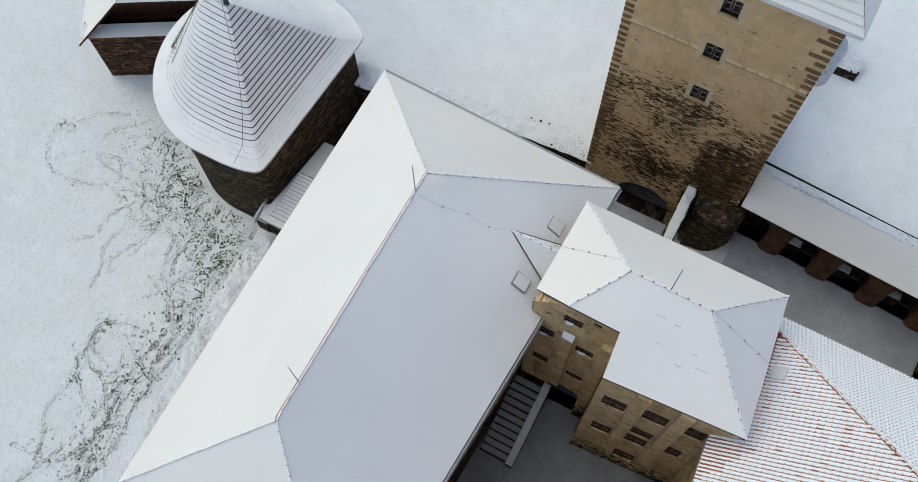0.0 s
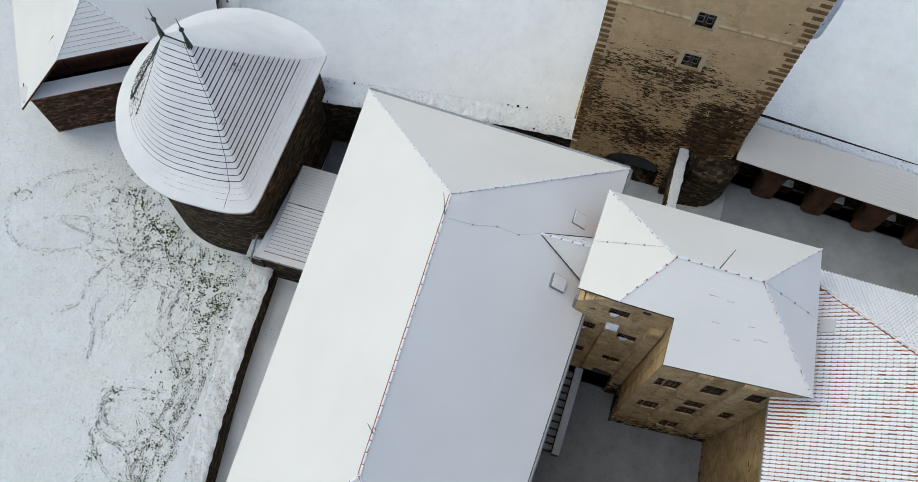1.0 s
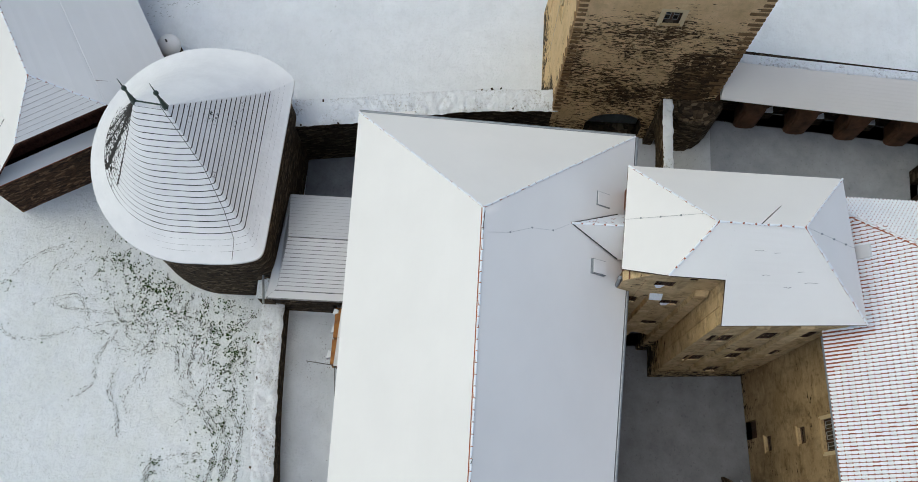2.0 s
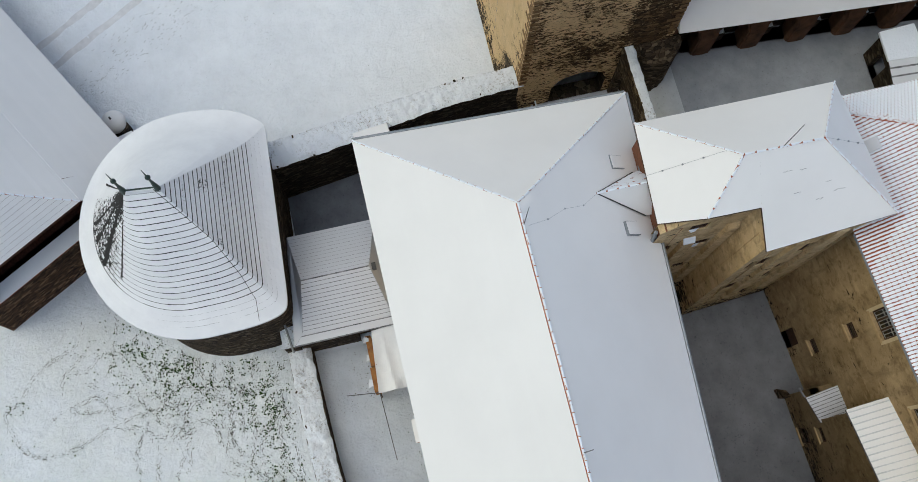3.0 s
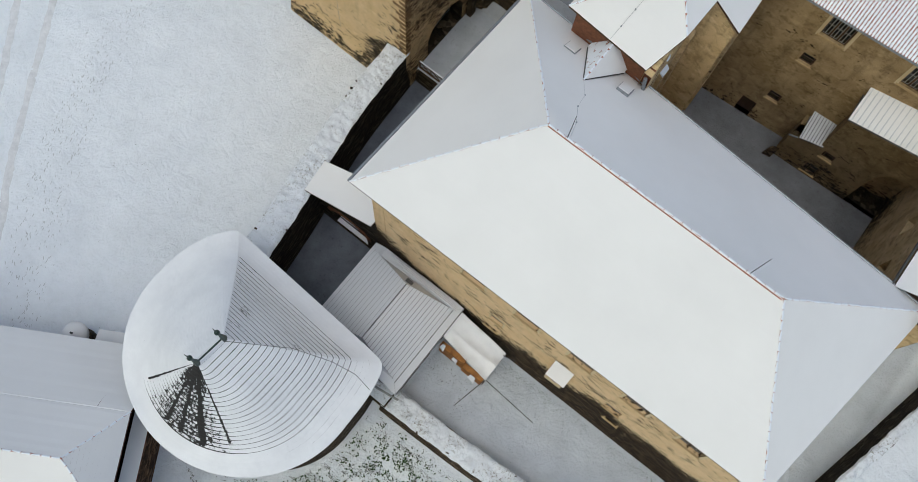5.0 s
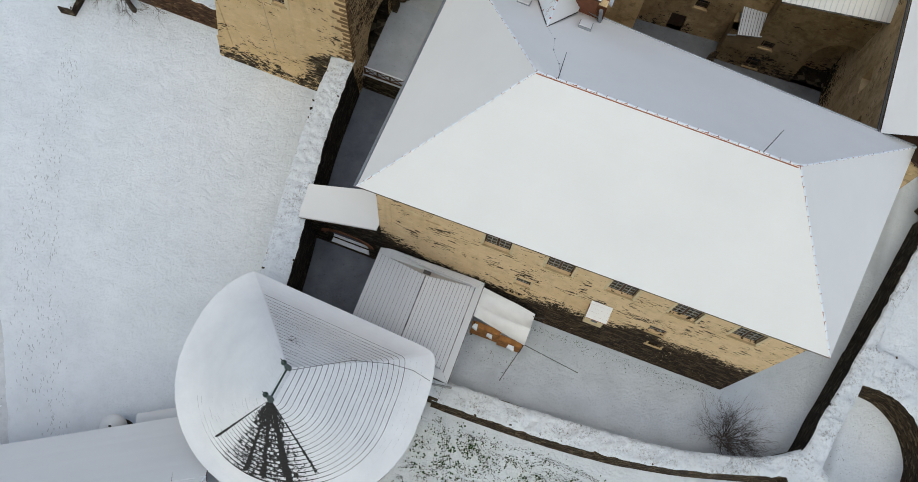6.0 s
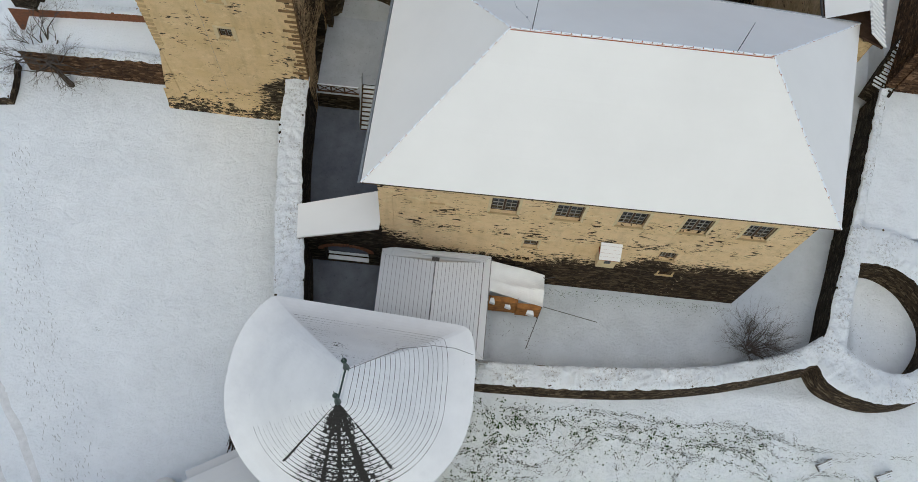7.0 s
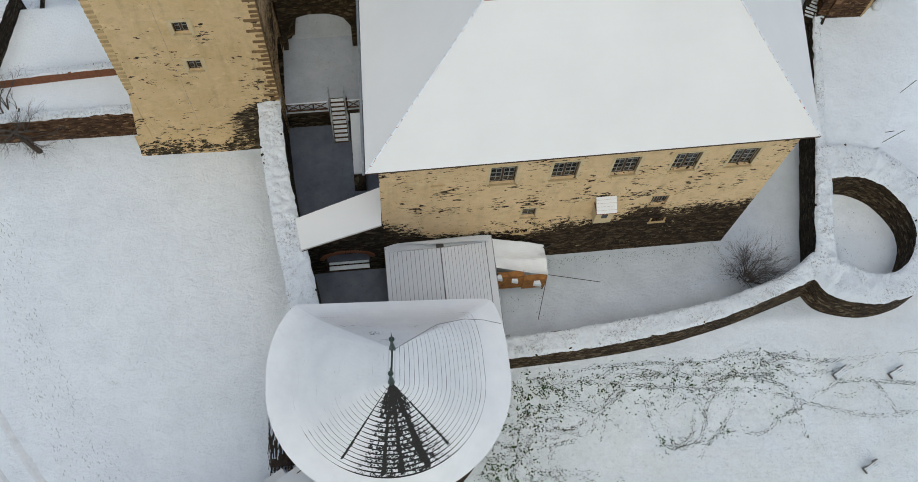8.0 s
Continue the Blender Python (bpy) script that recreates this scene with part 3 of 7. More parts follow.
def snowy_wall(name, outer, inner, z0, tops, label, count=60, stone=None, snow=0.16, rough=0.05, foot=0.12):
    """A rubble wall between two lines on plan, with a lumpy cap of snow."""
    o, i = smooth_line([(*p, 0) for p in outer], count), smooth_line([(*p, 0) for p in inner], count)
    z = [tops[0] + (tops[1] - tops[0]) * k / (count - 1) for k in range(count)]
    root = thing(name, (o[0].x, o[0].y, z0), label, "wall", kind="structure")
    bm = bmesh.new()
    rows = []
    for k in range(count):
        jo, ji = (noise.noise((o[k].x * 1.3, o[k].y * 1.3, s)) * rough * 1.5 for s in (3.0, 9.0))
        d = (i[k] - o[k]).normalized()
        rows.append([bm.verts.new(p) for p in (
            (*(o[k] - d * foot).xy, z0), (*(o[k] + d * jo).xy, z[k]), (*(i[k] + d * ji).xy, z[k]), (*(i[k] + d * 0.05).xy, z0))])
    for a, b in zip(rows, rows[1:]):
        for c in range(3):
            bm.faces.new((a[c], a[c + 1], b[c + 1], b[c]))
    bm.faces.new(rows[0][::-1])
    bm.faces.new(rows[-1])
    bmesh.ops.recalc_face_normals(bm, faces=bm.faces)
    part("masonry", bm, stone or M_STONE, root)
    bm = bmesh.new()
    rows = []
    m = 12
    dense = count * 4
    oo, ii = smooth_line(o, dense), smooth_line(i, dense)
    for k in range(dense):
        zk = tops[0] + (tops[1] - tops[0]) * k / (dense - 1)
        row = []
        for c in range(m + 1):
            u = c / m
            p = oo[k].lerp(ii[k], -0.02 + 1.04 * u)
            edge = min(u, 1 - u) * m
            lift = snow * (0.25 if edge < 0.5 else 0.85 if edge < 1.5 else 1.0)
            n = noise.noise((p.x * 1.7, p.y * 1.7, 0.5)) * 0.8 + noise.noise((p.x * 4.2, p.y * 4.2, 2.5)) * 0.65
            shift = noise.noise((p.x * 2.2, p.y * 2.2, 7.0 + c)) * rough * (1.6 if edge < 0.5 else 0.5)
            d = (ii[k] - oo[k]).normalized()
            row.append(bm.verts.new((p.x + d.x * shift, p.y + d.y * shift, zk + 0.01 + lift * (1 + n))))
        rows.append(row)
    for a, b in zip(rows, rows[1:]):
        for c in range(m):
            bm.faces.new((a[c], a[c + 1], b[c + 1], b[c]))
    bmesh.ops.recalc_face_normals(bm, faces=bm.faces)
    if sum(f.normal.z for f in bm.faces) < 0:
        bmesh.ops.reverse_faces(bm, faces=bm.faces)
    part("snow_cap", bm, M_CAPSNOW, root, "lumpy snow with bits of dead grass", smooth=True)
    # stones that show through along both edges
    rng = random.Random(int(abs(o[0].x * 100 + o[0].y * 37)))
    bm = bmesh.new()
    for line, other in ((oo, ii), (ii, oo)):
        for k in range(dense - 1):
            if rng.random() < (line[k + 1] - line[k]).length * 0.3 * (0.6 + noise.noise((line[k].x * 0.8, line[k].y * 0.8, 4.0))):
                d = (other[k] - line[k]).normalized()
                zk = tops[0] + (tops[1] - tops[0]) * k / (dense - 1)
                p = line[k] + d * rng.uniform(-0.02, 0.14)
                m = Matrix.Translation((p.x, p.y, zk)) @ Matrix.Rotation(rng.uniform(0, 3), 4, "Z")
                w, h = rng.uniform(0.03, 0.09), rng.uniform(0.02, 0.06)
                box(bm, (-w, -h, -0.05), (w, h, snow * rng.uniform(0.7, 1.25)), m)
    if bm.verts:
        part("edge_stones", bm, stone or M_STONE, root, kind="stuff")
    else:
        bm.free()
    return root


# ---- ground and yards ----
def spread(lo, hi, step, far):
    mid = [lo + step * i for i in range(int((hi - lo) / step) + 1)]
    out = [lo - far * f for f in (1.0, 0.35, 0.12, 0.045, 0.016, 0.006)]
    return out + mid + [hi + far * f for f in (0.006, 0.016, 0.045, 0.12, 0.35, 1.0)]


def ground_height(x, y):
    if abs(x) > 70 or abs(y) > 70:
        return 0.0
    lump = 0.10 * noise.noise((x * 0.22, y * 0.22, 1.0)) + 0.035 * noise.noise((x * 1.1, y * 1.1, 4.0)) + 0.022 * noise.noise((x * 2.9, y * 2.9, 8.0))
    west = 0.5 * max(0.0, min(1.0, (-x - 9) / 14))
    return lump + west - 0.05


def build_ground():
    xs, ys = spread(-34, 42, 0.28, 1500), spread(-32, 34, 0.28, 1500)
    nx = len(xs)
    verts = [(x, y, ground_height(x, y)) for y in ys for x in xs]
    faces = [(j * nx + i, j * nx + i + 1, (j + 1) * nx + i + 1, (j + 1) * nx + i) for j in range(len(ys) - 1) for i in range(nx - 1)]
    me = bpy.data.meshes.new("ground")
    me.from_pydata(verts, [], faces)
    me.materials.append(M_GROUND)
    me.shade_smooth()
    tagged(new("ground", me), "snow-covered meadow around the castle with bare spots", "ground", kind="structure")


build_ground()


def slab(name, poly, z, label, depth=0.6, mat=None):
    bm = bmesh.new()
    prism(bm, poly, z - depth, z)
    return tagged(part(name, bm, mat or M_YARD), label, "ground", kind="structure")


# these floors carry the shade of their walls in the snow colour
slab("pavement_courtyard", [(6.0, 10.3), (22.4, 9.6), (22.6, 22.0), (8.0, 20.6), (8.0, 15.0), (6.0, 15.0)], 1.4, "courtyard floor under trodden snow, coloured dark for shade", 1.6, M_COURT_SHADE)
slab("pavement_moat", [(-5.4, 0.55), (0.15, 0.55), (0.5, 9.95), (-5.4, 9.95)], 0.45, "snow on the narrow inner moat floor, coloured dark for shade", 0.8, M_MOAT_SHADE)
# dark sheet laid over the open snow in place of shade
slab("pavement_inner_moat", [(-4.55, -0.02), (-4.3, -1.2), (-3.7, -5.1), (0.28, -5.1), (0.28, -0.02)], 0.13, "moat floor between annex and curtain wall, coloured dark for shade", 0.5, M_MOAT_SHADE)
slab("pavement_terrace", [(-5.3, 9.9), (-2.65, 9.9), (-2.65, 10.8), (-1.5, 10.8), (-1.5, 9.9), (0.45, 9.9), (0.45, 11.25), (2.7, 11.3), (2.7, 15.3), (-5.3, 15.3)], 1.85, "snowy terrace between keep and house", 2.0, M_HALF_SHADE)
slab("pavement_yard", [(-6.6, 18.0), (2.8, 18.0), (2.8, 60), (-6.0, 60)], 3.5, "upper yard under trodden snow in front of the arcade, coloured darker for shade", 3.6, M_YARD_SHADE)


def yard_ramp():
    bm = bmesh.new()
    prism(bm, [(-6.6, 15.3), (2.8, 15.3), (2.8, 18.0), (-6.6, 18.0)], -0.1, [1.85, 1.85, 3.5, 3.5])
    tagged(part("pavement_ramp", bm, M_HALF_SHADE), "snowy ramp from the terrace up to the yard", "ground", kind="structure")


yard_ramp()


# ---- main house ----
def main_house():
    h = thing("main_house", (10, 5, 0), "long ochre plastered castle house with a snowy hipped roof", "house")
    c = [(0.0, 0.0), (20.5, 0.0), (21.9, 10.0), (0.4, 11.2)]
    wins = [(s, 1.28, 10.35, 12.15) for s in (6.03, 9.11, 12.14, 15.19, 18.13)]
    small = [(2.85, 0.72, 10.5, 10.72), (7.84, 0.75, 6.0, 7.05), (14.95, 0.9, 6.2, 7.3), (7.7, 0.7, 3.85, 4.3), (15.5, 0.7, 3.95, 4.3)]
    bm = bmesh.new()
    panel(bm, c[0], c[1], -0.4, 13.6, wins + small, 0.7)
    panel(bm, c[1], c[2], -0.4, 13.6, (), 0.7)
    panel(bm, c[2], c[3], -0.4, 13.6, [(4.0, 0.9, 4.0, 5.2), (8.0, 0.9, 4.0, 5.2), (12.5, 0.8, 3.2, 4.2)], 0.7)
    panel(bm, c[3], c[0], -0.4, 13.6, (), 0.7)
    part("wall", bm, M_PLASTER, h, "peeling ochre plaster over dark rubble")
    for s in (6.03, 9.11, 12.14, 15.19, 18.13):
        window(h, c[0], c[1], s, 11.25, 1.28, 1.8, 2, 4, deep=0.15, surround=0.14, bars=M_BAR)
    window(h, c[0], c[1], 7.84, 6.525, 0.75, 1.05, 2, 2, deep=0.14, leaves=1, surround=0.1)
    window(h, c[0], c[1], 14.95, 6.75, 0.9, 1.1, 2, 1, deep=0.16, leaves=2)
    for s, z in ((7.7, 4.05), (15.5, 4.1)):
        bm = bmesh.new()
        m = turned((s, 0, z), (1, 0))
        box(bm, (-0.5, -0.06, -0.38), (0.5, 0.3, -0.22), m)
        box(bm, (-0.45, -0.03, -0.22), (-0.36, 0.1, 0.28), m)
        box(bm, (0.36, -0.03, -0.22), (0.45, 0.1, 0.28), m)
        part("niche_surround", bm, M_QUOIN, h)
        bm = bmesh.new()
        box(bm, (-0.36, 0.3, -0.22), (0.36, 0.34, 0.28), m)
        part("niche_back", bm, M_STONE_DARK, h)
    # bay box under its own small tiled roof
    bm = bmesh.new()
    m = turned((11.85, 0, 0), (1, 0))
    box(bm, (-0.48, -0.62, 5.75), (0.48, 0.02, 7.22), m)
    bay = part("bay", bm, M_SURROUND, h, "small boxed-out bay on the facade")
    bm = bmesh.new()
    box(bm, (-0.16, -0.65, 6.45), (0.16, -0.6, 6.85), m)
    part("bay_window", bm, M_GLASS, bay)
    bm = bmesh.new()
    slope(bm, [m @ Vector(p) for p in ((-0.55, -0.74, 7.2), (0.55, -0.74, 7.2), (0.55, 0.02, 7.8), (-0.55, 0.02, 7.8))], 0.13, 0.03, 0, 1, gap=0.08)
    eaves(bm, [m @ Vector(p) for p in ((-0.55, -0.74, 7.2), (0.55, -0.74, 7.2), (0.55, 0.02, 7.2), (-0.55, 0.02, 7.2))], 0.06, 1)
    part("bay_roof", bm, [M_ROOF, M_TILE_FRONT], bay, "snowy tiled pent roof")
    bm = bmesh.new()
    W, S, E, N = (-0.6, -0.6, 13.68), (21.03, -0.42, 13.68), (22.45, 10.55, 13.68), (-0.16, 11.83, 13.68)
    A, B = (5.19, 5.12, 18.4), (16.34, 5.12, 18.4)
    rng = random.Random(4)
    slope(bm, [W, S, B, A], 0.2, 0.024, 0, 0, rng)
    slope(bm, [S, E, B], 4.0, 0.0)
    ruled(bm, E, N, A, B)
    slope(bm, [N, W, A], 4.0, 0.0)
    eaves(bm, [W, S, E, N], 0.14, 1)
    roof = part("roof", bm, [M_ROOF, M_WOOD], h, "red tiles under an unbroken sheet of snow")
    for a, b in ((W, A), (S, B), (E, B), (N, A), (A, B)):
        ridge_tiles(roof, a, b)
    bm = bmesh.new()
    tube(bm, (5.2, 5.05, 18.345), (16.3, 5.05, 18.345), 0.025, sides=6)
    part("ridge_mortar", bm, M_TERRA, roof, "red tile edge along the ridge")
    for x in (6.1, 14.78):
        bm = bmesh.new()
        tube(bm, (x, 5.12, 18.3), (x, 5.12, 20.6), 0.022, 0.012, 6)
        part("lightning_rod", bm, M_IRON, h)
    # gutters along the courtyard and keep eaves
    for a, b in ((N, E), (W, N)):
        bm = bmesh.new()
        d = Vector((0, 0, -0.1))
        o = Vector((0.0, 0.09, 0)) if a == N else Vector((-0.09, 0, 0))
        tube(bm, Vector(a) + d + o, Vector(b) + d + o, 0.07, sides=8)
        part("gutter", bm, M_ZINC, h)
    # lightning wire down the courtyard slope
    bm = bmesh.new()

    def court_slope(x, y):
        eave = 11.83 - (x + 0.16) * 1.28 / 22.61
        return Vector((x, y, 18.4 - 4.72 * (y - 5.12) / (eave - 5.12) + 0.035))

    wire = [court_slope(6.15, 5.3), court_slope(5.9, 6.2), court_slope(5.45, 7.1), court_slope(5.3, 8.0), court_slope(4.8, 8.75)]
    for a, b in zip(wire, wire[1:]):
        tube(bm, a, b, 0.005, sides=4)
    for p in wire[1:-1]:
        box(bm, p - Vector((0.03, 0.03, 0.03)), p + Vector((0.03, 0.03, 0.03)))
    part("lightning_wire", bm, M_ZINC, h)
    # hatches
    run = Vector((0, 6.42, -4.72)).normalized()
    for x, y in ((3.3, 10.2), (6.32, 10.04)):
        z = 18.4 - (y - 5.12) / 6.42 * 4.72
        q = Matrix.Translation((x, y, z)) @ run.to_track_quat("Y", "Z").to_matrix().to_4x4()
        bm = bmesh.new()
        box(bm, (-0.31, -0.37, -0.05), (0.31, 0.37, 0.12), q)
        hatch = part("roof_hatch", bm, M_ZINC, h, "small metal-framed skylight")
        bm = bmesh.new()
        box(bm, (-0.28, -0.345, 0.12), (0.28, 0.33, 0.16), q)
        part("hatch_snow", bm, M_ROOF, hatch)
    # saddle roof that joins the next building
    bm = bmesh.new()
    T, R, P, Q = (4.75, 8.8, 15.72), (4.75, 11.6, 15.78), (5.75, 10.95, 14.2), (3.75, 10.95, 14.2)
    slope(bm, [T, P, (5.75, 11.6, 14.2), R], 0.14, 0.025, 0, 1, gap=0.09)
    saddle = part("saddle_roof", bm, [M_ROOF, M_TILE_FRONT], h, "small tiled saddle, tile rows showing through the snow")
    bm = bmesh.new()
    slope(bm, [T, R, (3.75, 11.6, 14.2), Q], 0.22, 0.02, 0, 0)
    part("melted_slope", bm, M_SADDLE, saddle, "slope with red tiles showing where snow has melted")
    for a, b in ((T, P), (T, Q)):
        bm = bmesh.new()
        tube(bm, Vector(a) + Vector((0, 0, 0.02)), Vector(b) + Vector((0, 0, 0.04)), 0.03, sides=5)
        part("valley_flashing", bm, M_IRON, saddle, "dark sheet-metal valley")
    ridge_tiles(saddle, T, R)
    for a, b in (((3.0, 11.5, 14.0), (3.75, 11.3, 14.25)), ((5.9, 11.35, 14.2), (6.9, 11.25, 13.95))):
        bm = bmesh.new()
        a, b = Vector(a), Vector(b)
        tube(bm, a, b, 0.11, 0.09, sides=10)
        part("valley_gutter", bm, M_ZINC, h, "grey sheet-metal gutter end")
    bm = bmesh.new()
    tube(bm, (6.9, 11.0, 13.6), (6.75, 10.95, 15.0), 0.09, sides=8)
    tube(bm, (6.9, 11.0, 13.6), (6.9, 11.0, 4.5), 0.06, sides=8)
    part("downpipe", bm, M_ZINC, h)


main_house()


# ---- gatehouse wing with the hipped roof beside the house ----
def snow_cracks(roof, corners, count, seed):
    """Short ragged breaks in the snow along the tile courses of a roof plane a, b (eave) and c, d (top)."""
    rng = random.Random(seed)
    a, b, c, d = (Vector(p) for p in corners)
    for _ in range(count):
        u, v, l = rng.uniform(0.15, 0.8), rng.uniform(0.1, 0.85), rng.uniform(0.04, 0.12)
        bm = bmesh.new()
        last = None
        for i in range(9):
            f, g = u + l * i / 8, v + 0.012 * noise.noise((i * 0.9, u * 50, v * 50))
            p = a.lerp(b, f).lerp(d.lerp(c, f), g) + Vector((0, 0, 0.03))
            if last is not None:
                tube(bm, last, p, 0.004 + 0.005 * rng.random(), sides=4)
            last = p
        part("snow_crack", bm, M_LINE, roof)


def hipped_wing():
    h = thing("hipped_wing", (5, 16, 1.4), "tall ochre wing with pilasters under a notched snowy hip roof", "building")
    wins = [(0.86, 0.95, 11.95, 12.85), (2.6, 1.0, 12.4, 13.35), (4.24, 0.95, 12.65, 13.55), (0.95, 0.85, 7.1, 7.95), (2.55, 1.0, 7.55, 8.4),
            (2.6, 0.9, 9.3, 9.9), (4.1, 0.9, 8.35, 9.2), (2.6, 1.0, 3.6, 4.5)]
    wins = [(s, w + 0.1, a - 0.3, b + 0.35) for s, w, a, b in wins]
    bm = bmesh.new()
    panel(bm, (8.6, 14.85), (8.25, 20.3), 0.9, 15.9, wins, 0.7)
    recess = [(0.75, 0.8, 11.65, 12.7), (0.8, 0.8, 7.5, 8.5)]
    recess2 = [(0.42, 0.85, 14.6, 15.5), (1.27, 0.85, 11.55, 12.4), (1.24, 0.85, 7.3, 8.1), (1.4, 0.35, 15.75, 16.2)]
    panel(bm, (6.95, 11.0), (6.95, 12.35), 0.9, 16.0, recess + [(0.675, 1.35, 1.4, 4.3)], 0.4, tops=(15.3, 16.85))
    panel(bm, (6.95, 12.35), (6.95, 14.85), 0.9, 17.05, recess2 + [(1.0, 2.0, 1.4, 5.2, 1.2)], 0.7)
    panel(bm, (6.95, 14.85), (8.6, 14.85), 0.9, 16, (), 0.7, tops=(17.15, 15.8))
    panel(bm, (8.25, 20.3), (2.6, 19.7), 0.9, 15.9, (), 0.7)
    panel(bm, (2.6, 19.7), (2.6, 11.3), 0.9, 15.9, [(2.5, 0.9, 7.5, 8.6), (5.5, 0.9, 7.5, 8.6)], 0.7)
    part("wall", bm, M_PLASTER_COURT, h, "stained ochre plaster")
    bm = bmesh.new()
    panel(bm, (2.6, 11.3), (6.95, 11.2), 0.9, 15.6, (), 0.7)
    part("valley_wall", bm, M_BRICK, h, "red brick beside the roof valley")
    for s, w, a, b in wins:
        window(h, (8.6, 14.85), (8.25, 20.3), s, (a + b) / 2, w, b - a, 2, 2, deep=0.07, leaves=2, bars=M_WOOD, sill=False)
    for s, w, a, b in recess:
        window(h, (6.95, 11.0), (6.95, 12.35), s, (a + b) / 2, w, b - a, 2, 2, deep=0.07, leaves=2, bars=M_WOOD, sill=False)
    for s, w, a, b in recess2:
        window(h, (6.95, 12.35), (6.95, 14.85), s, (a + b) / 2, w, b - a, 2, 2, deep=0.07, leaves=2, bars=M_WOOD, sill=False)
    for y, z in ((12.74, 14.6), (13.62, 11.55), (11.75, 11.65)):
        bm = bmesh.new()
        prism(bm, [(6.9, y - 0.3), (7.0, y - 0.22), (6.98, y - 0.02), (6.9, y + 0.1)], z - 0.02, [z + 0.1, z + 0.02, z + 0.03, z + 0.13])
        part("sill_snow", bm, M_YARD, h)
    for x, y, z0, z1 in ((8.48, 16.62, 4.6, 15.5), (8.37, 18.4, 4.6, 15.5), (6.95, 12.78, 5.3, 13.1), (6.95, 14.5, 1.4, 14.2)):
        bm = bmesh.new()
        prism(bm, [(x - 0.05, y - 0.3), (x + 0.2, y - 0.27), (x + 0.2, y + 0.27), (x - 0.05, y + 0.3)], z0, [z1 + 0.3, z1, z1, z1 + 0.3])
        pil = part("pilaster", bm, M_PLASTER_COURT, h)
        if z1 < 14:
            bm = bmesh.new()
            prism(bm, [(x - 0.03, y - 0.28), (x + 0.21, y - 0.26), (x + 0.21, y + 0.26), (x - 0.03, y + 0.28)], [z1 + 0.28, z1, z1, z1 + 0.28], [z1 + 0.4, z1 + 0.12, z1 + 0.12, z1 + 0.4])
            part("pilaster_snow", bm, M_YARD, pil)
    Wc, Sw, In, Co, Se, E, N = (2.23, 11.07, 16.1), (6.6, 10.88, 15.8), (7.19, 12.42, 17.33), (7.24, 14.62, 17.36), (8.77, 14.79, 16.05), (8.42, 20.58, 16.1), (2.27, 19.96, 16.1)
    R1, R2 = (5.39, 14.0, 18.87), (5.43, 17.27, 18.87)
    rng = random.Random(7)
    bm = bmesh.new()
    slope(bm, [Wc, Sw, In, R1], 0.2, 0.008, 0, 0, rng)
    slope(bm, [In, Co, (5.4, 14.62, 18.87), R1], 0.2, 0.008, 0, 0, rng)
    slope(bm, [(5.4, 14.62, 18.87), Co, Se, E, R2], 0.2, 0.008, 0, 0, rng)
    slope(bm, [E, N, R2], 4.0, 0.0)
    slope(bm, [N, Wc, R1, R2], 4.0, 0.0)
    for a, b in ((Wc, Sw), (Sw, In), (In, Co), (Co, Se), (Se, E), (E, N), (N, Wc)):
        d = Vector((0, 0, 0.13))
        quad(bm, Vector(a) - d, Vector(b) - d, b, a, slot=1)
    for pts in ([Wc, Sw, In, Co, (5.4, 14.62, 16.0), (2.25, 14.62, 16.0)], [(2.25, 14.62, 16.0), (5.4, 14.62, 16.0), Co, Se, E, N]):
        bm.faces.new([bm.verts.new(Vector(p) - Vector((0, 0, 0.14))) for p in pts[::-1]]).material_index = 1
    roof = part("roof", bm, [M_ROOF, M_WOOD], h, "tiled hip roof under smooth snow")
    for a, b in ((Wc, R1), (In, R1), (E, R2), (N, R2), (R1, R2)):
        ridge_tiles(roof, a, b)
    bm = bmesh.new()
    tube(bm, (5.4, 15.6, 18.8), (5.4, 15.6, 21.0), 0.022, 0.012, 6)
    part("lightning_rod", bm, M_IRON, h)
    snow_cracks(roof, (Se, E, R2, (5.4, 14.62, 18.87)), 6, 3)
    for a, b in ((Vector(R1).lerp(Vector(Wc), 0.13), Vector(Wc).lerp(Vector(Sw), 0.53)), (Vector(R2), Vector(N).lerp(Vector(E), 0.49))):
        bm = bmesh.new()
        up = Vector((0, 0, 0.05))
        tube(bm, a + up, b + up, 0.005, sides=4)
        for i in (0.3, 0.55, 0.8):
            p = a.lerp(b, i) + up
            box(bm, p - Vector((0.03, 0.03, 0.03)), p + Vector((0.03, 0.03, 0.03)))
        part("lightning_wire", bm, M_ZINC, h)


hipped_wing()


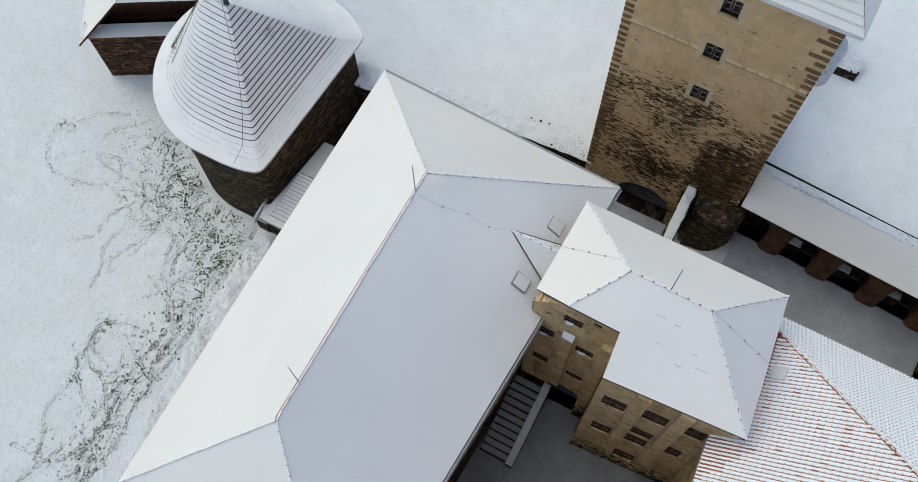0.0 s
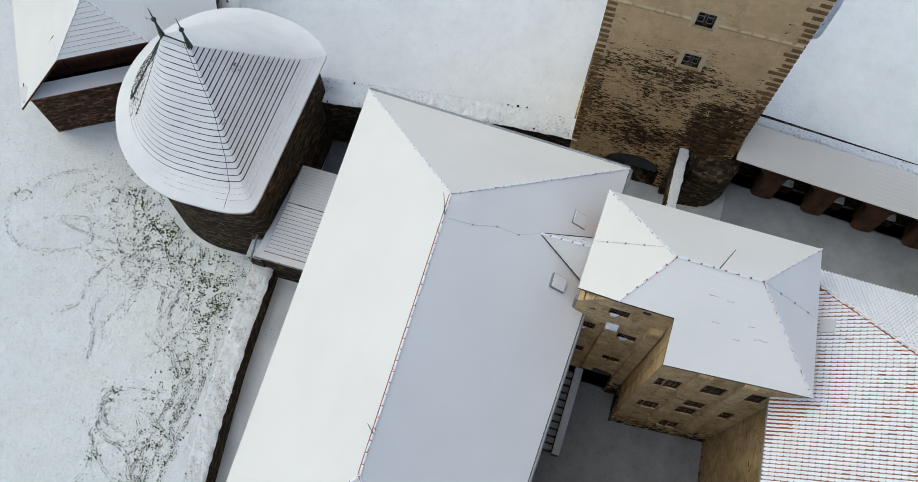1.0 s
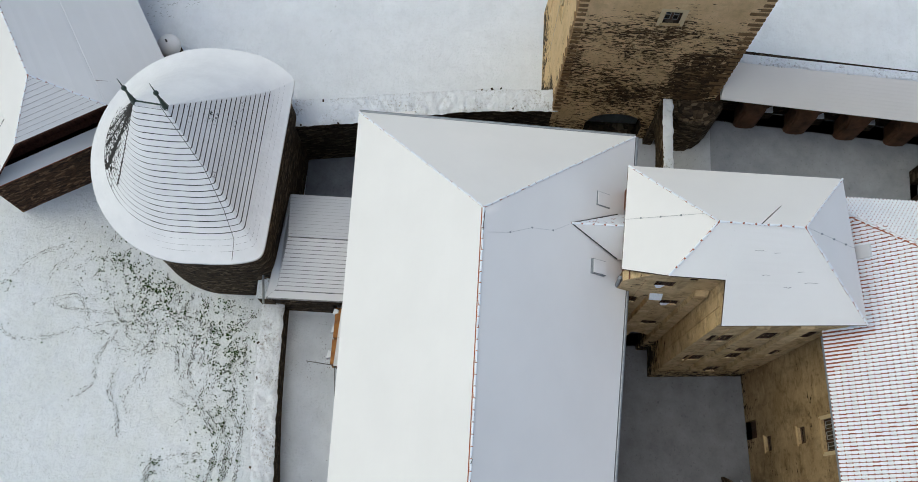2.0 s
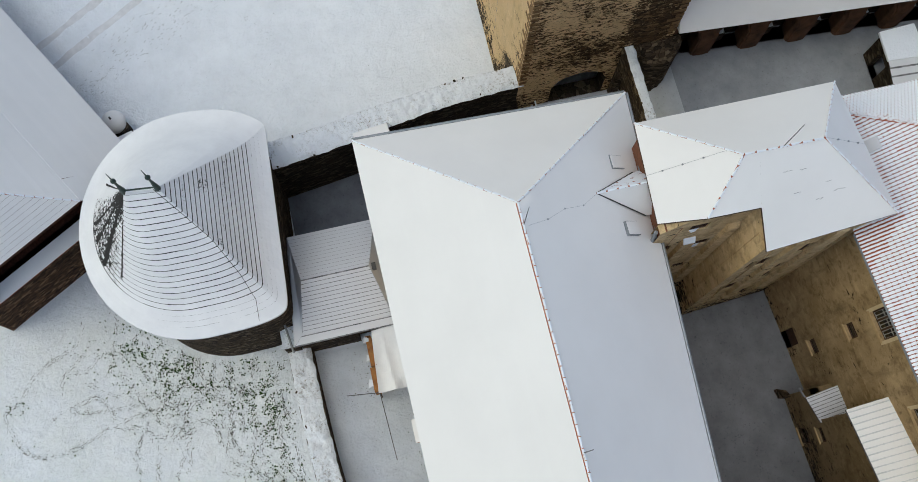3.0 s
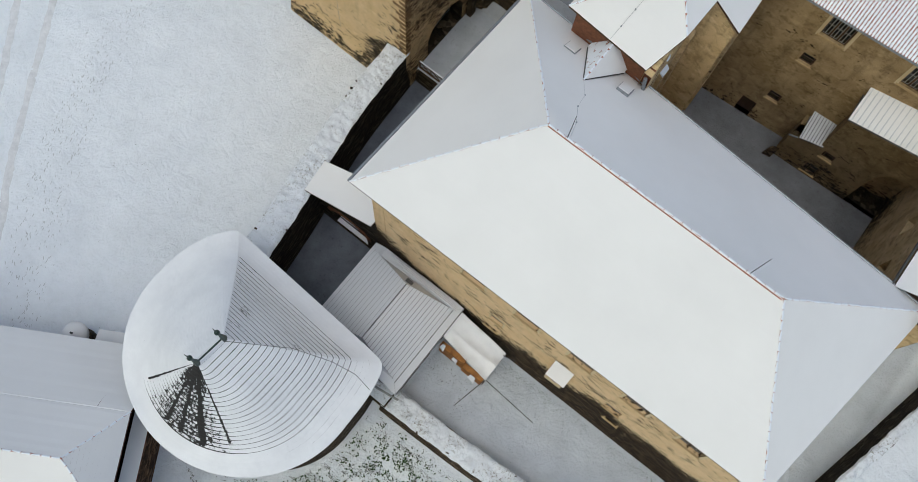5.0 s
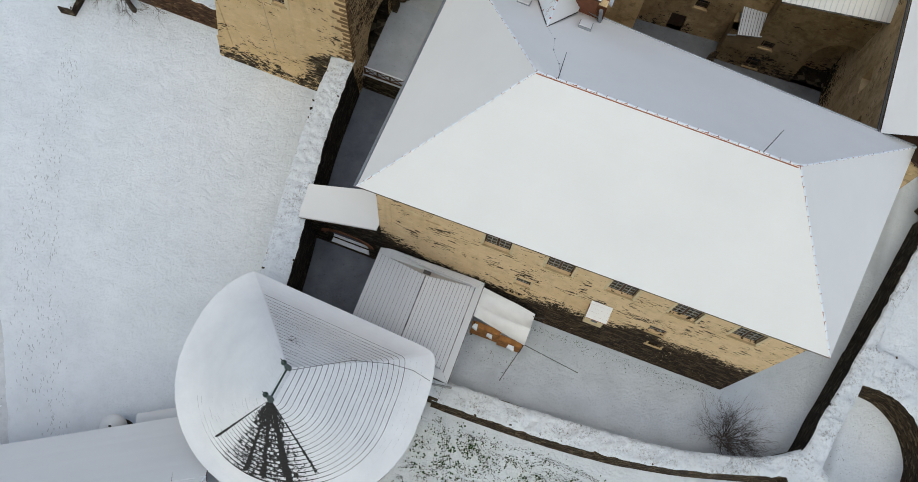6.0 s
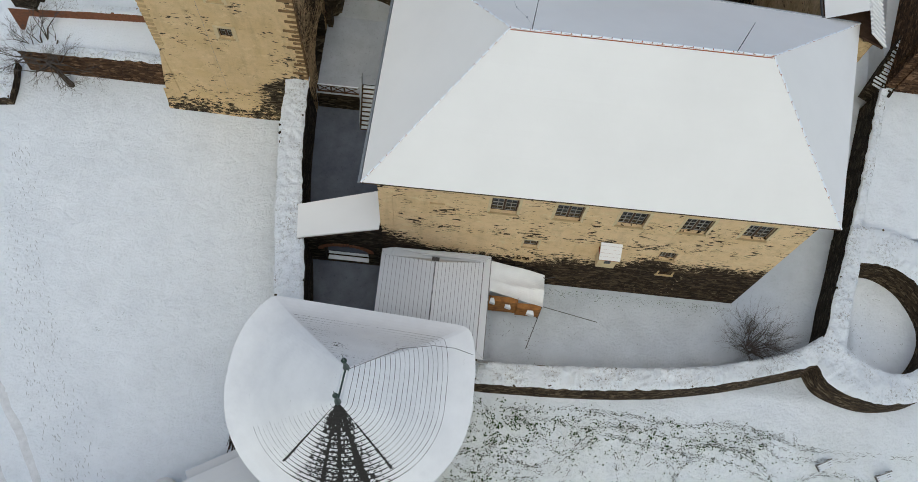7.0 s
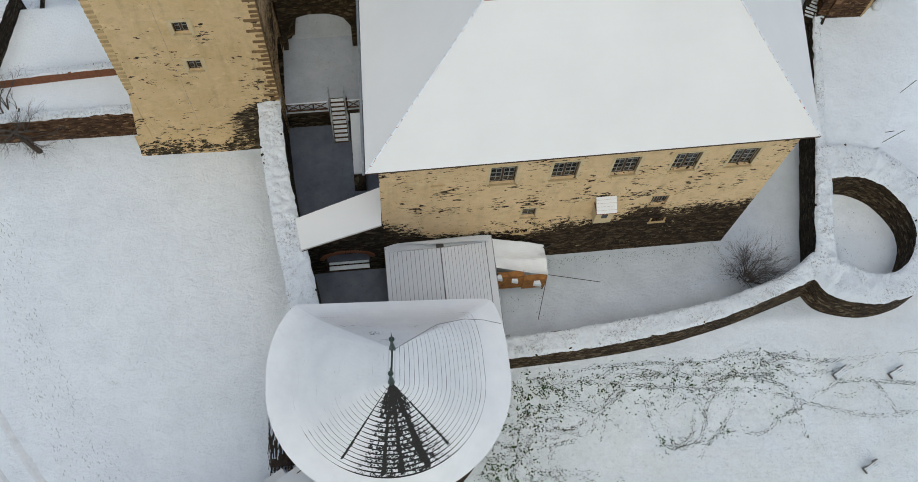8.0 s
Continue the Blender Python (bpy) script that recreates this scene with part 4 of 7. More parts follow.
def courtyard_stair():
    st = thing("courtyard_stair", (9, 11.7, 1.4), "stone stair along the house wall, treads covered with snow", "stairs")
    n = 11
    for i in range(n):
        x0, z = 7.0 + 4.1 * i / n, 3.1 - 1.65 * i / n
        bm = bmesh.new()
        box(bm, (x0, 10.75, 1.3), (x0 + 4.1 / n + 0.03, 12.35, z - 0.03))
        tread = part("step", bm, M_STONE_DARK, st)
        # tread and cap snow use the tones darkened for shade
        bm = bmesh.new()
        box(bm, (x0, 10.78, z - 0.03), (x0 + 4.1 / n - 0.05, 12.33, z + 0.02))
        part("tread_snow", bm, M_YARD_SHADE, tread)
    bm = bmesh.new()
    prism(bm, [(6.9, 12.36), (11.25, 12.36), (11.25, 12.72), (6.9, 12.72)], 1.3, [3.9, 2.2, 2.2, 3.9])
    part("cheek_wall", bm, M_STONE, st)
    bm = bmesh.new()
    prism(bm, [(6.9, 12.34), (11.28, 12.34), (11.28, 12.74), (6.9, 12.74)], [3.905, 2.205, 2.205, 3.905], [4.0, 2.29, 2.29, 4.0])
    part("snow_cap", bm, M_HALF_SHADE, st)


courtyard_stair()


# ---- keep ----
def keep_tower():
    k = thing("keep_tower", (-9.5, 13, 0), "square keep of ochre plaster peeling off rubble stone", "tower")
    zt = 23.5
    sw, se, ne, nw = (-13.3, 8.9), (-5.27, 8.9), (-5.27, 17.2), (-13.3, 17.2)
    south = [(4.11, 0.72, 12.05, 12.95), (4.11, 0.72, 8.7, 9.6)]
    bm = bmesh.new()
    panel(bm, sw, se, -0.4, zt, south + [(4.1, 0.72, 18.0, 18.9)], 0.9)
    panel(bm, nw, sw, -0.4, zt, (), 0.9)
    panel(bm, ne, nw, -0.4, zt, (), 0.9)
    part("wall", bm, M_KEEP_SOUTH, k, "ochre plaster with bare stone patches")
    east = [(4.24, 0.75, 14.9, 15.85), (4.1, 0.75, 18.05, 19.0), (4.1, 0.75, 21.1, 22.05)]
    bm = bmesh.new()
    panel(bm, se, ne, -0.4, zt, east + [(3.6, 3.2, 1.85, 5.0, 1.3)], 0.9, reveal=1)
    part("east_wall", bm, [M_KEEP_EAST, M_STONE_DARK], k, "plaster mostly fallen from dark rubble")
    for s, w, a, b in south + [(4.1, 0.72, 18.0, 18.9)]:
        window(k, sw, se, s, (a + b) / 2, w, b - a, 1, 2, deep=0.14, surround=0.22)
    for s, w, a, b in east:
        window(k, se, ne, s, (a + b) / 2, w, b - a, 1, 2, deep=0.14, surround=0.22)
    # widened foot on the west side and south-west corner
    bm = bmesh.new()
    prism(bm, [(-14.25, 8.68), (-13.2, 8.86), (-13.2, 17.2), (-14.25, 17.3)], -0.3, [0.4, 7.2, 7.2, 0.4])
    prism(bm, [(-14.2, 8.66), (-5.4, 8.66), (-5.4, 8.93), (-14.2, 8.93)], -0.3, [0.2, 0.2, 2.2, 2.2])
    part("battered_foot", bm, M_KEEP_SOUTH, k)
    rng = random.Random(12)
    # string course on the east face, broken in the middle
    for y0, y1 in ((9.2, 12.4), (13.6, 17.15)):
        bm = bmesh.new()
        prism(bm, [(-5.3, y0), (-5.19, y0), (-5.19, y1), (-5.3, y1)], 18.3, [18.42, 18.38, 18.38, 18.42])
        course = part("string_course", bm, M_QUOIN, k, "weathered string course")
        y = y0
        while y < y1 - 0.2:
            l = min(rng.uniform(0.3, 1.1), y1 - y)
            bm = bmesh.new()
            prism(bm, [(-5.29, y), (-5.2, y), (-5.2, y + l), (-5.29, y + l)], 18.385, [18.5, 18.41, 18.41, 18.5])
            part("pale_edge", bm, M_SURROUND, course)
            y += l + rng.uniform(0.02, 0.25)
    # buttress block in the yard
    bm = bmesh.new()
    prism(bm, [(-5.3, 15.1), (-4.5, 15.35), (-4.25, 16.9), (-4.7, 17.6), (-5.3, 17.9)], 1.8, [7.4, 6.6, 6.4, 6.6, 7.4])
    bmesh.ops.bevel(bm, geom=bm.edges[:], offset=0.18, segments=3, affect="EDGES")
    part("buttress", bm, M_STONE, k, "rubble block against the foot")
    # roof: deep snowy eaves with a pyramid above
    e = [(-14.0, 8.2, 23.6), (-4.55, 8.2, 23.6), (-4.55, 17.75, 23.6), (-14.0, 17.75, 23.6)]
    apex = (-9.28, 13.0, 31.0)
    bm = bmesh.new()
    for i in range(4):
        slope(bm, [e[i], e[(i + 1) % 4], apex], 0.3, 0.03, 0, 1)
    eaves(bm, e, 0.22, 0)
    part("roof", bm, [M_ROOF, M_LINE], k, "steep roof under thick snow")
    for i in range(16):
        t = 9.0 + i * 0.53
        bm = bmesh.new()
        box(bm, (-5.25, t, 23.2), (-4.75, t + 0.16, 23.36))
        part("rafter_end", bm, M_WOOD, k)
    # small half turret on the north face
    bm = bmesh.new()
    for i in range(8):
        a0, a1 = math.pi * i / 8, math.pi * (i + 1) / 8
        p = [(-5.85 + 0.58 * math.cos(a), 17.15 + 0.5 * math.sin(a)) for a in (a0, a1)]
        quad(bm, (*p[0], 19.0), (*p[1], 19.0), (*p[1], 21.1), (*p[0], 21.1), slot=0)
        bm.faces.new([bm.verts.new(q) for q in ((*p[0], 21.1), (*p[1], 21.1), (-5.85, 17.15, 21.9))])
        bm.faces.new([bm.verts.new(q) for q in ((-5.85, 17.15, 18.4), (*p[1], 19.0), (*p[0], 19.0))])
    part("oriel", bm, M_CAPSNOW, k, "snow-crusted rounded oriel")
    bm = bmesh.new()
    tube(bm, (-10.25, 8.87, 23.3), (-10.2, 8.87, 2.6), 0.006, sides=5)
    part("lightning_cable", bm, M_ZINC, k)
    # corner stones, long and short by turns
    rng = random.Random(11)
    blocks, pale_blocks = [], []
    for w in (0.42, 0.62, 0.8):
        b = bmesh.new()
        box(b, (-w, -0.03, 0), (0.03, 0.4, 0.24))
        bmesh.ops.bevel(b, geom=b.edges[:], offset=0.025, segments=1, affect="EDGES")
        me = bpy.data.meshes.new("quoin")
        b.to_mesh(me)
        b.free()
        me.materials.append(M_QUOIN_DARK)
        blocks.append(me)
        pale = me.copy()
        pale.materials[0] = M_QUOIN
        pale_blocks.append(pale)
    for (x, y), ang, z0, kinds in ((se, 0, 5.2, blocks), (sw, -90, 7.3, pale_blocks)):
        z, i = z0, 0
        while z < zt - 0.4:
            r = rng.choice(kinds) if i % 2 else kinds[0]
            flip = Matrix.Rotation(radians(ang), 4, "Z") if i % 2 else Matrix.Rotation(radians(ang), 4, "Z") @ Matrix(((0, -1, 0, 0), (-1, 0, 0, 0), (0, 0, 1, 0), (0, 0, 0, 1)))
            loose("quoin", r, k, (x, y, z), flip)
            z += rng.uniform(0.34, 0.5)
            i += 1
    z, i = 8.0, 0
    while z < zt - 0.4:
        r = rng.choice(blocks) if i % 2 else blocks[0]
        flip = Matrix.Rotation(radians(90), 4, "Z") if i % 2 == 0 else Matrix.Rotation(radians(90), 4, "Z")
        loose("quoin", r, k, (*ne, z), flip)
        z += rng.uniform(0.34, 0.5)
        i += 1


keep_tower()


# ---- round tower ----
CX, CY, RAD = -0.3, -9.0, 5.8


def tower_outline(inset=0.0, n=168, crisp=False):
    """A horseshoe on plan: squarer towards the east corner, cut along a slightly skewed chord in the north.
    Each point comes with True where it lies on the chord."""
    out = []
    for i in range(n):
        a = 2 * math.pi * i / n
        c, q = math.cos(a), math.sin(a)
        e = 2.0 if q < 0 else 3.4 if c > 0 else 2.45
        e = 2.0 + (e - 2.0) * min(1.0, max(0.0, q * 4.0))
        r = 1.0 / ((abs(c) / (RAD - inset)) ** e + (abs(q) / (5.5 - inset)) ** e) ** (1.0 / e)
        lim = q + 0.055 * c
        cut = (4.02 - 0.6 * inset) / lim if lim > 0.05 else 99.0
        k = 40.0 if crisp else 5.0 if c > 0 else 16.0
        flat = cut < r
        if abs(cut - r) < 2.0:
            r = -math.log(math.exp(-k * r) + math.exp(-k * cut)) / k
        else:
            r = min(r, cut)
        out.append((CX + r * c, CY + r * q, flat))
    return out


def round_tower():
    t = thing("round_tower", (CX, CY, 0), "squat horseshoe-shaped stone tower with a snowy bell-cast roof", "tower")
    bm = bmesh.new()
    lo, hi = tower_outline(0.46), tower_outline(0.6)
    n = len(lo)
    a = [bm.verts.new((x, y, -0.4)) for x, y, _ in lo]
    b = [bm.verts.new((x, y, 8.3)) for x, y, _ in hi]
    for i in range(n):
        j = (i + 1) % n
        bm.faces.new((a[i], b[i], b[j], a[j]))
    bmesh.ops.recalc_face_normals(bm, faces=bm.faces)
    part("wall", bm, M_STONE, t, "dark brown rubble masonry")
    # courses of the roof: ring outlines shrink towards a short ridge
    f1, f2 = Vector((-0.2, -10.5)), Vector((-0.05, -9.1))
    outline = tower_outline(0.0, 200)
    eave = [Vector(p[:2]) for p in outline]
    on_chord = [p[2] for p in outline]
    sharp = [Vector(p[:2]) for p in tower_outline(0.0, 200, True)]
    n = len(eave)
    tops = [f2 if flat else f1.lerp(f2, max(0.0, min(1.0, (p.y + 9.7) / 4.3))) for p, flat in zip(eave, on_chord)]
    prof, u, apex_z = [(0.0, 8.42)], 0.0, 8.42
    while u < 0.98:
        bell = min(1.0, u / 0.42)
        steep = 0.42 + 0.78 * bell * bell * (3 - 2 * bell)
        du = 0.0365 + 0.012 * (1 - bell)
        u, apex_z = u + du, apex_z + RAD * steep * du
        prof.append((min(u, 0.985), apex_z))
    bm = bmesh.new()
    layer = bm.verts.layers.float.new("bare")
    rng = random.Random(5)

    def heading(p):
        d = Vector((p[0], p[1])) - f1
        return math.atan2(d.x, -d.y)

    def bare(p, u, north):
        """How far the snow has gone: dark streaks fan out below the south finial."""
        if u < 0.24:
            return 0.0
        if north:
            return 0.24 + 0.25 * noise.noise((p[0] * 0.7, u * 14.0, 2.0)) * max(0.0, min(1.0, (u - 0.3) * 5.0))
        a = heading(p)
        s = 0.0
        for mid, wide, deep in ((-0.88, 0.013, 0.30), (-0.24, 0.045, 0.26), (0.06, 0.055, 0.25), (0.45, 0.08, 0.26), (0.88, 0.02, 0.34)):
            if u > deep:
                s = max(s, math.exp(-((a - mid) / (wide * (0.5 + 0.9 / (1.05 - 0.75 * u)) * 0.6)) ** 2))
        fan = max(0.0, 1 - (abs(a - 0.08) / 0.98) ** 4)
        s = max(0.98 * s, fan * (0.51 + 2.4 * max(0.0, u - 0.72)))
        return s * (0.9 + 0.5 * noise.noise((a * 14.0, u * 22.0, 3.0)))

    def lap(p, u, north):
        """How dark the lower edge of a course is, bare shingle and painted lap shadow in one: clear lines south and
        east, buried ones in the west and on the skirt.
        """
        if u < 0.22:
            return 0.44 + 0.2 * noise.noise((p[0] * 0.8, p[1] * 0.8, u * 30.0)) if u > 0.06 else 0.0
        if north:
            return 0.95 + 0.35 * noise.noise((p[0] * 1.3, u * 9.0, 1.0))
        a = heading(p)
        west = max(0.0, min(1.0, (-a - 1.35) / 0.2))
        s = 1.0 - 0.55 * west
        if a > 0.9:
            s = 0.9 - 0.25 * max(0.0, 0.45 - u)
        return s + 0.22 * noise.noise((p[0] * 1.3, p[1] * 1.3, u * 5.0))

    last = None
    for (u0, z0), (u1, z1) in zip(prof, prof[1:]):
        rows = []
        for i, (p, c) in enumerate(zip(eave, tops)):
            north = on_chord[i]
            a, b = (p.lerp(sharp[i], min(1.0, 3.5 * u)).lerp(c, u) for u in (u0, u1))
            h = heading(a)
            cut = 0.08 if u0 < 0.2 else 0.24 if north else (0.16 if h > -1.4 else 0.1) + 0.3 * max(0.0, 1 - (abs(h - 0.06) / 1.0) ** 2) + 0.05 * noise.noise((a.x * 2.0, a.y * 2.0, u0 * 40.0))
            g, zg = a.lerp(b, cut), z0 + (z1 - z0) * cut
            out = (p - c).normalized() * 0.02
            wide = rng.uniform(-0.006, 0.006)
            l = lap(a, u0, north)
            vals = (((a.x, a.y, z0 - 0.001), l), ((g.x, g.y, zg), l), ((g.x + out.x, g.y + out.y, zg + 0.02 + wide), bare(g, u0 + 0.02, north)), ((b.x, b.y, z1), bare(b, u1 - 0.01, north)))
            row = []
            for co, w in vals:
                q = bm.verts.new(co)
                q[layer] = w
                row.append(q)
            rows.append(row)
        for i in range(n):
            j = (i + 1) % n
            for c in range(3):
                bm.faces.new((rows[i][c], rows[i][c + 1], rows[j][c + 1], rows[j][c]))
            if last:
                bm.faces.new((last[i][3], rows[i][0], rows[j][0], last[j][3]))
        last = rows
    top = [bm.verts.new((*p.lerp(c, 0.985), prof[-1][1])) for p, c in zip(eave, tops)]
    bm.faces.new(top[::-1])
    low = [bm.verts.new((p.x, p.y, 8.28)) for p in eave]
    rim = [bm.verts.new((p.x, p.y, 8.45)) for p in eave]
    for i in range(n):
        j = (i + 1) % n
        bm.faces.new((low[i], rim[i], rim[j], low[j])).material_index = 0
    bm.faces.new(low)
    bmesh.ops.recalc_face_normals(bm, faces=[f for f in bm.faces if f.material_index == 0])
    roof = part("roof", bm, [M_SLATE], t, "shingles under snow, dark where it has slid off")
    bm = bmesh.new()
    tube(bm, (*f1, apex_z + 0.02), (*f2, apex_z + 0.02), 0.04, sides=8)
    part("ridge_roll", bm, M_COPPER, roof)
    for f in (f1, f2):
        bm = bmesh.new()
        tube(bm, (*f, apex_z - 0.15), (*f, 15.15), 0.15, 0.06, 8)
        tube(bm, (*f, 15.1), (*f, 15.6), 0.06, 0.05, 8)
        bmesh.ops.create_uvsphere(bm, u_segments=10, v_segments=8, radius=0.12, matrix=Matrix.Translation((*f, 15.65)))
        tube(bm, (*f, 15.7), (*f, 16.55), 0.035, 0.012, 6)
        part("finial", bm, M_COPPER, roof, "green copper ball finial with spike")
    bm = bmesh.new()
    wire = [Vector((0.1, -9.2, 14.6)), Vector((2.0, -7.6, 12.25)), Vector((3.4, -6.9, 10.5)), Vector((4.4, -6.6, 9.15)), Vector((5.3, -6.7, 8.62))]
    for a, b in zip(wire, wire[1:]):
        tube(bm, a + Vector((0, 0, 0.05)), b + Vector((0, 0, 0.05)), 0.012, sides=4)
    part("lightning_wire", bm, M_IRON, t)


round_tower()


# ---- annex between house and round tower ----
def annex():
    a = thing("annex", (3, -3, 0), "low annex with a snowy sheet-metal saddle roof", "building")
    bm = bmesh.new()
    panel(bm, (0.3, -5.3), (5.75, -5.7), -0.3, 3.6, (), 0.4)
    panel(bm, (5.75, -5.7), (5.75, -0.02), -0.3, 3.8, [(3.6, 1.0, -0.2, 2.0)], 0.4)
    panel(bm, (0.3, -0.02), (0.3, -5.3), -0.3, 3.4, (), 0.4)
    part("wall", bm, M_STONE, a)
    r0, r1 = (3.0, -1.2, 5.45), (3.0, -4.75, 5.45)
    w0, w1 = (0.0, -0.15, 3.6), (0.0, -5.25, 3.6)
    e0, e1 = (6.02, -0.12, 4.05), (6.05, -5.85, 4.05)
    bm = bmesh.new()
    slope(bm, [w1, w0, (0.2, -0.5, 3.72), r0, r1], 0.14, 0.02, 0, 1, gap=0.13)
    slope(bm, [e0, e1, (5.5, -5.3, 4.18), r1, r0, (5.5, -0.55, 4.18)], 0.1, 0.02, 0, 1, gap=0.14)
    slope(bm, [r0, (0.2, -0.5, 3.72), w0, (0.6, -0.1, 3.9), (5.4, -0.1, 4.2), e0, (5.5, -0.55, 4.18)], 0.16, 0.02, 0, 1)
    slope(bm, [r1, (5.5, -5.3, 4.18), e1, w1], 0.16, 0.02, 0, 1)
    eaves(bm, [w1, e1, e0, w0], 0.1, 1)
    roof = part("roof", bm, [M_ROOF_METAL, M_LINE], a, "lapped sheet metal under thin snow")
    bm = bmesh.new()
    tube(bm, r0, r1, 0.035, sides=6)
    part("ridge_roll", bm, M_LINE, roof)
    # rolled gutter along the house wall
    for k in range(3):
        bm = bmesh.new()
        z = 4.3 + 0.05 * k
        tube(bm, (1.2 + 0.5 * k, -0.28 - 0.09 * k, z), (5.3, -0.28 - 0.09 * k, z), 0.05, sides=8)
        tube(bm, (5.3, -0.28 - 0.09 * k, z), (5.75, -0.42 - 0.07 * k, z - 0.05), 0.05, sides=8)
        part("gutter_roll", bm, M_ROOF_METAL, roof)
    bm = bmesh.new()
    box(bm, (-0.2, -0.12, 0), (0.2, 0.1, 0.12), Matrix.Translation((3.0, -0.95, 5.08)))
    part("vent_gap", bm, M_IRON, roof)
    bm = bmesh.new()
    tube(bm, (4.2, -6.25, 3.75), (6.3, -5.95, 3.95), 0.06, sides=8)
    part("gutter", bm, M_ZINC, a)
    bm = bmesh.new()
    box(bm, (4.75, -6.55, 0.0), (5.8, -5.75, 2.9))
    part("stub_wall", bm, M_STONE, a)
    bm = bmesh.new()
    box(bm, (4.72, -6.58, 2.9), (5.82, -5.72, 3.06))
    part("stub_snow", bm, M_CAPSNOW, a)


annex()


def tarpaulin_shelter():
    s = thing("tarpaulin_shelter", (7.6, -1.3, 0), "white tarpaulin stretched over poles and rusty panels", "shelter")
    bm = bmesh.new()
    n, m = 22, 18
    grid = []
    for j in range(m + 1):
        row = []
        for i in range(n + 1):
            u, v = i / n, j / m
            x = 6.0 + 3.15 * u
            y = -0.3 - (1.55 + 0.3 * u) * v
            z = 4.0 - 1.6 * u - 0.45 * v * (1 - u)
            z += -0.22 * math.sin(math.pi * v) * math.sin(math.pi * u) + 0.2 * (1 - abs(math.sin(2.2 * math.pi * (0.25 + 0.35 * u + v * (1.0 - 0.35 * u))))) * (0.15 + u)
            z += 0.05 * noise.noise((x * 2, y * 2, 1))
            row.append(bm.verts.new((x, y, z)))
        grid.append(row)
    for j in range(m):
        for i in range(n):
            bm.faces.new((grid[j][i], grid[j + 1][i], grid[j + 1][i + 1], grid[j][i + 1]))
    bmesh.ops.recalc_face_normals(bm, faces=bm.faces)
    bmesh.ops.solidify(bm, geom=bm.faces[:], thickness=0.03)
    part("tarpaulin", bm, M_TARP, s, "sagging white sheet with sharp folds", smooth=False)
    for x0, x1, y, z0, z1 in ((6.1, 7.72, -1.95, 1.0, 2.95), (7.72, 9.05, -2.05, 1.0, 2.4)):
        bm = bmesh.new()
        box(bm, (x0, y - 0.3, z0), (x1, y, z1))
        part("panel", bm, M_RUST, s, "rusty brown board")
    for x, y, z, w in ((7.2, -2.25, 2.5, 0.35), (8.5, -2.42, 2.15, 0.45), (6.3, -2.2, 2.95, 0.3)):
        bm = bmesh.new()
        prism(bm, [(x - w / 2, y - 0.12), (x + w / 2, y - 0.2), (x + w / 3, y + 0.1), (x - w / 3, y + 0.12)], z - 0.3, z + 0.04)
        part("snow_lump", bm, M_YARD, s)
    for x, y, z in ((9.1, -0.45, 2.45), (9.1, -2.1, 2.4), (6.2, -2.1, 3.2)):
        bm = bmesh.new()
        tube(bm, (x, y, -0.1), (x, y, z), 0.04, sides=6)
        part("pole", bm, M_WOOD, s)
    for a, b in (((9.1, -2.1, 2.35), (12.62, -2.02, 0.05)), ((9.1, -2.15, 2.3), (8.6, -4.0, 0.03)), ((9.1, -0.5, 2.4), (9.75, -0.3, 2.35))):
        bm = bmesh.new()
        tube(bm, a, b, 0.022, sides=5)
        part("guy_pole", bm, M_IRON, s)


tarpaulin_shelter()


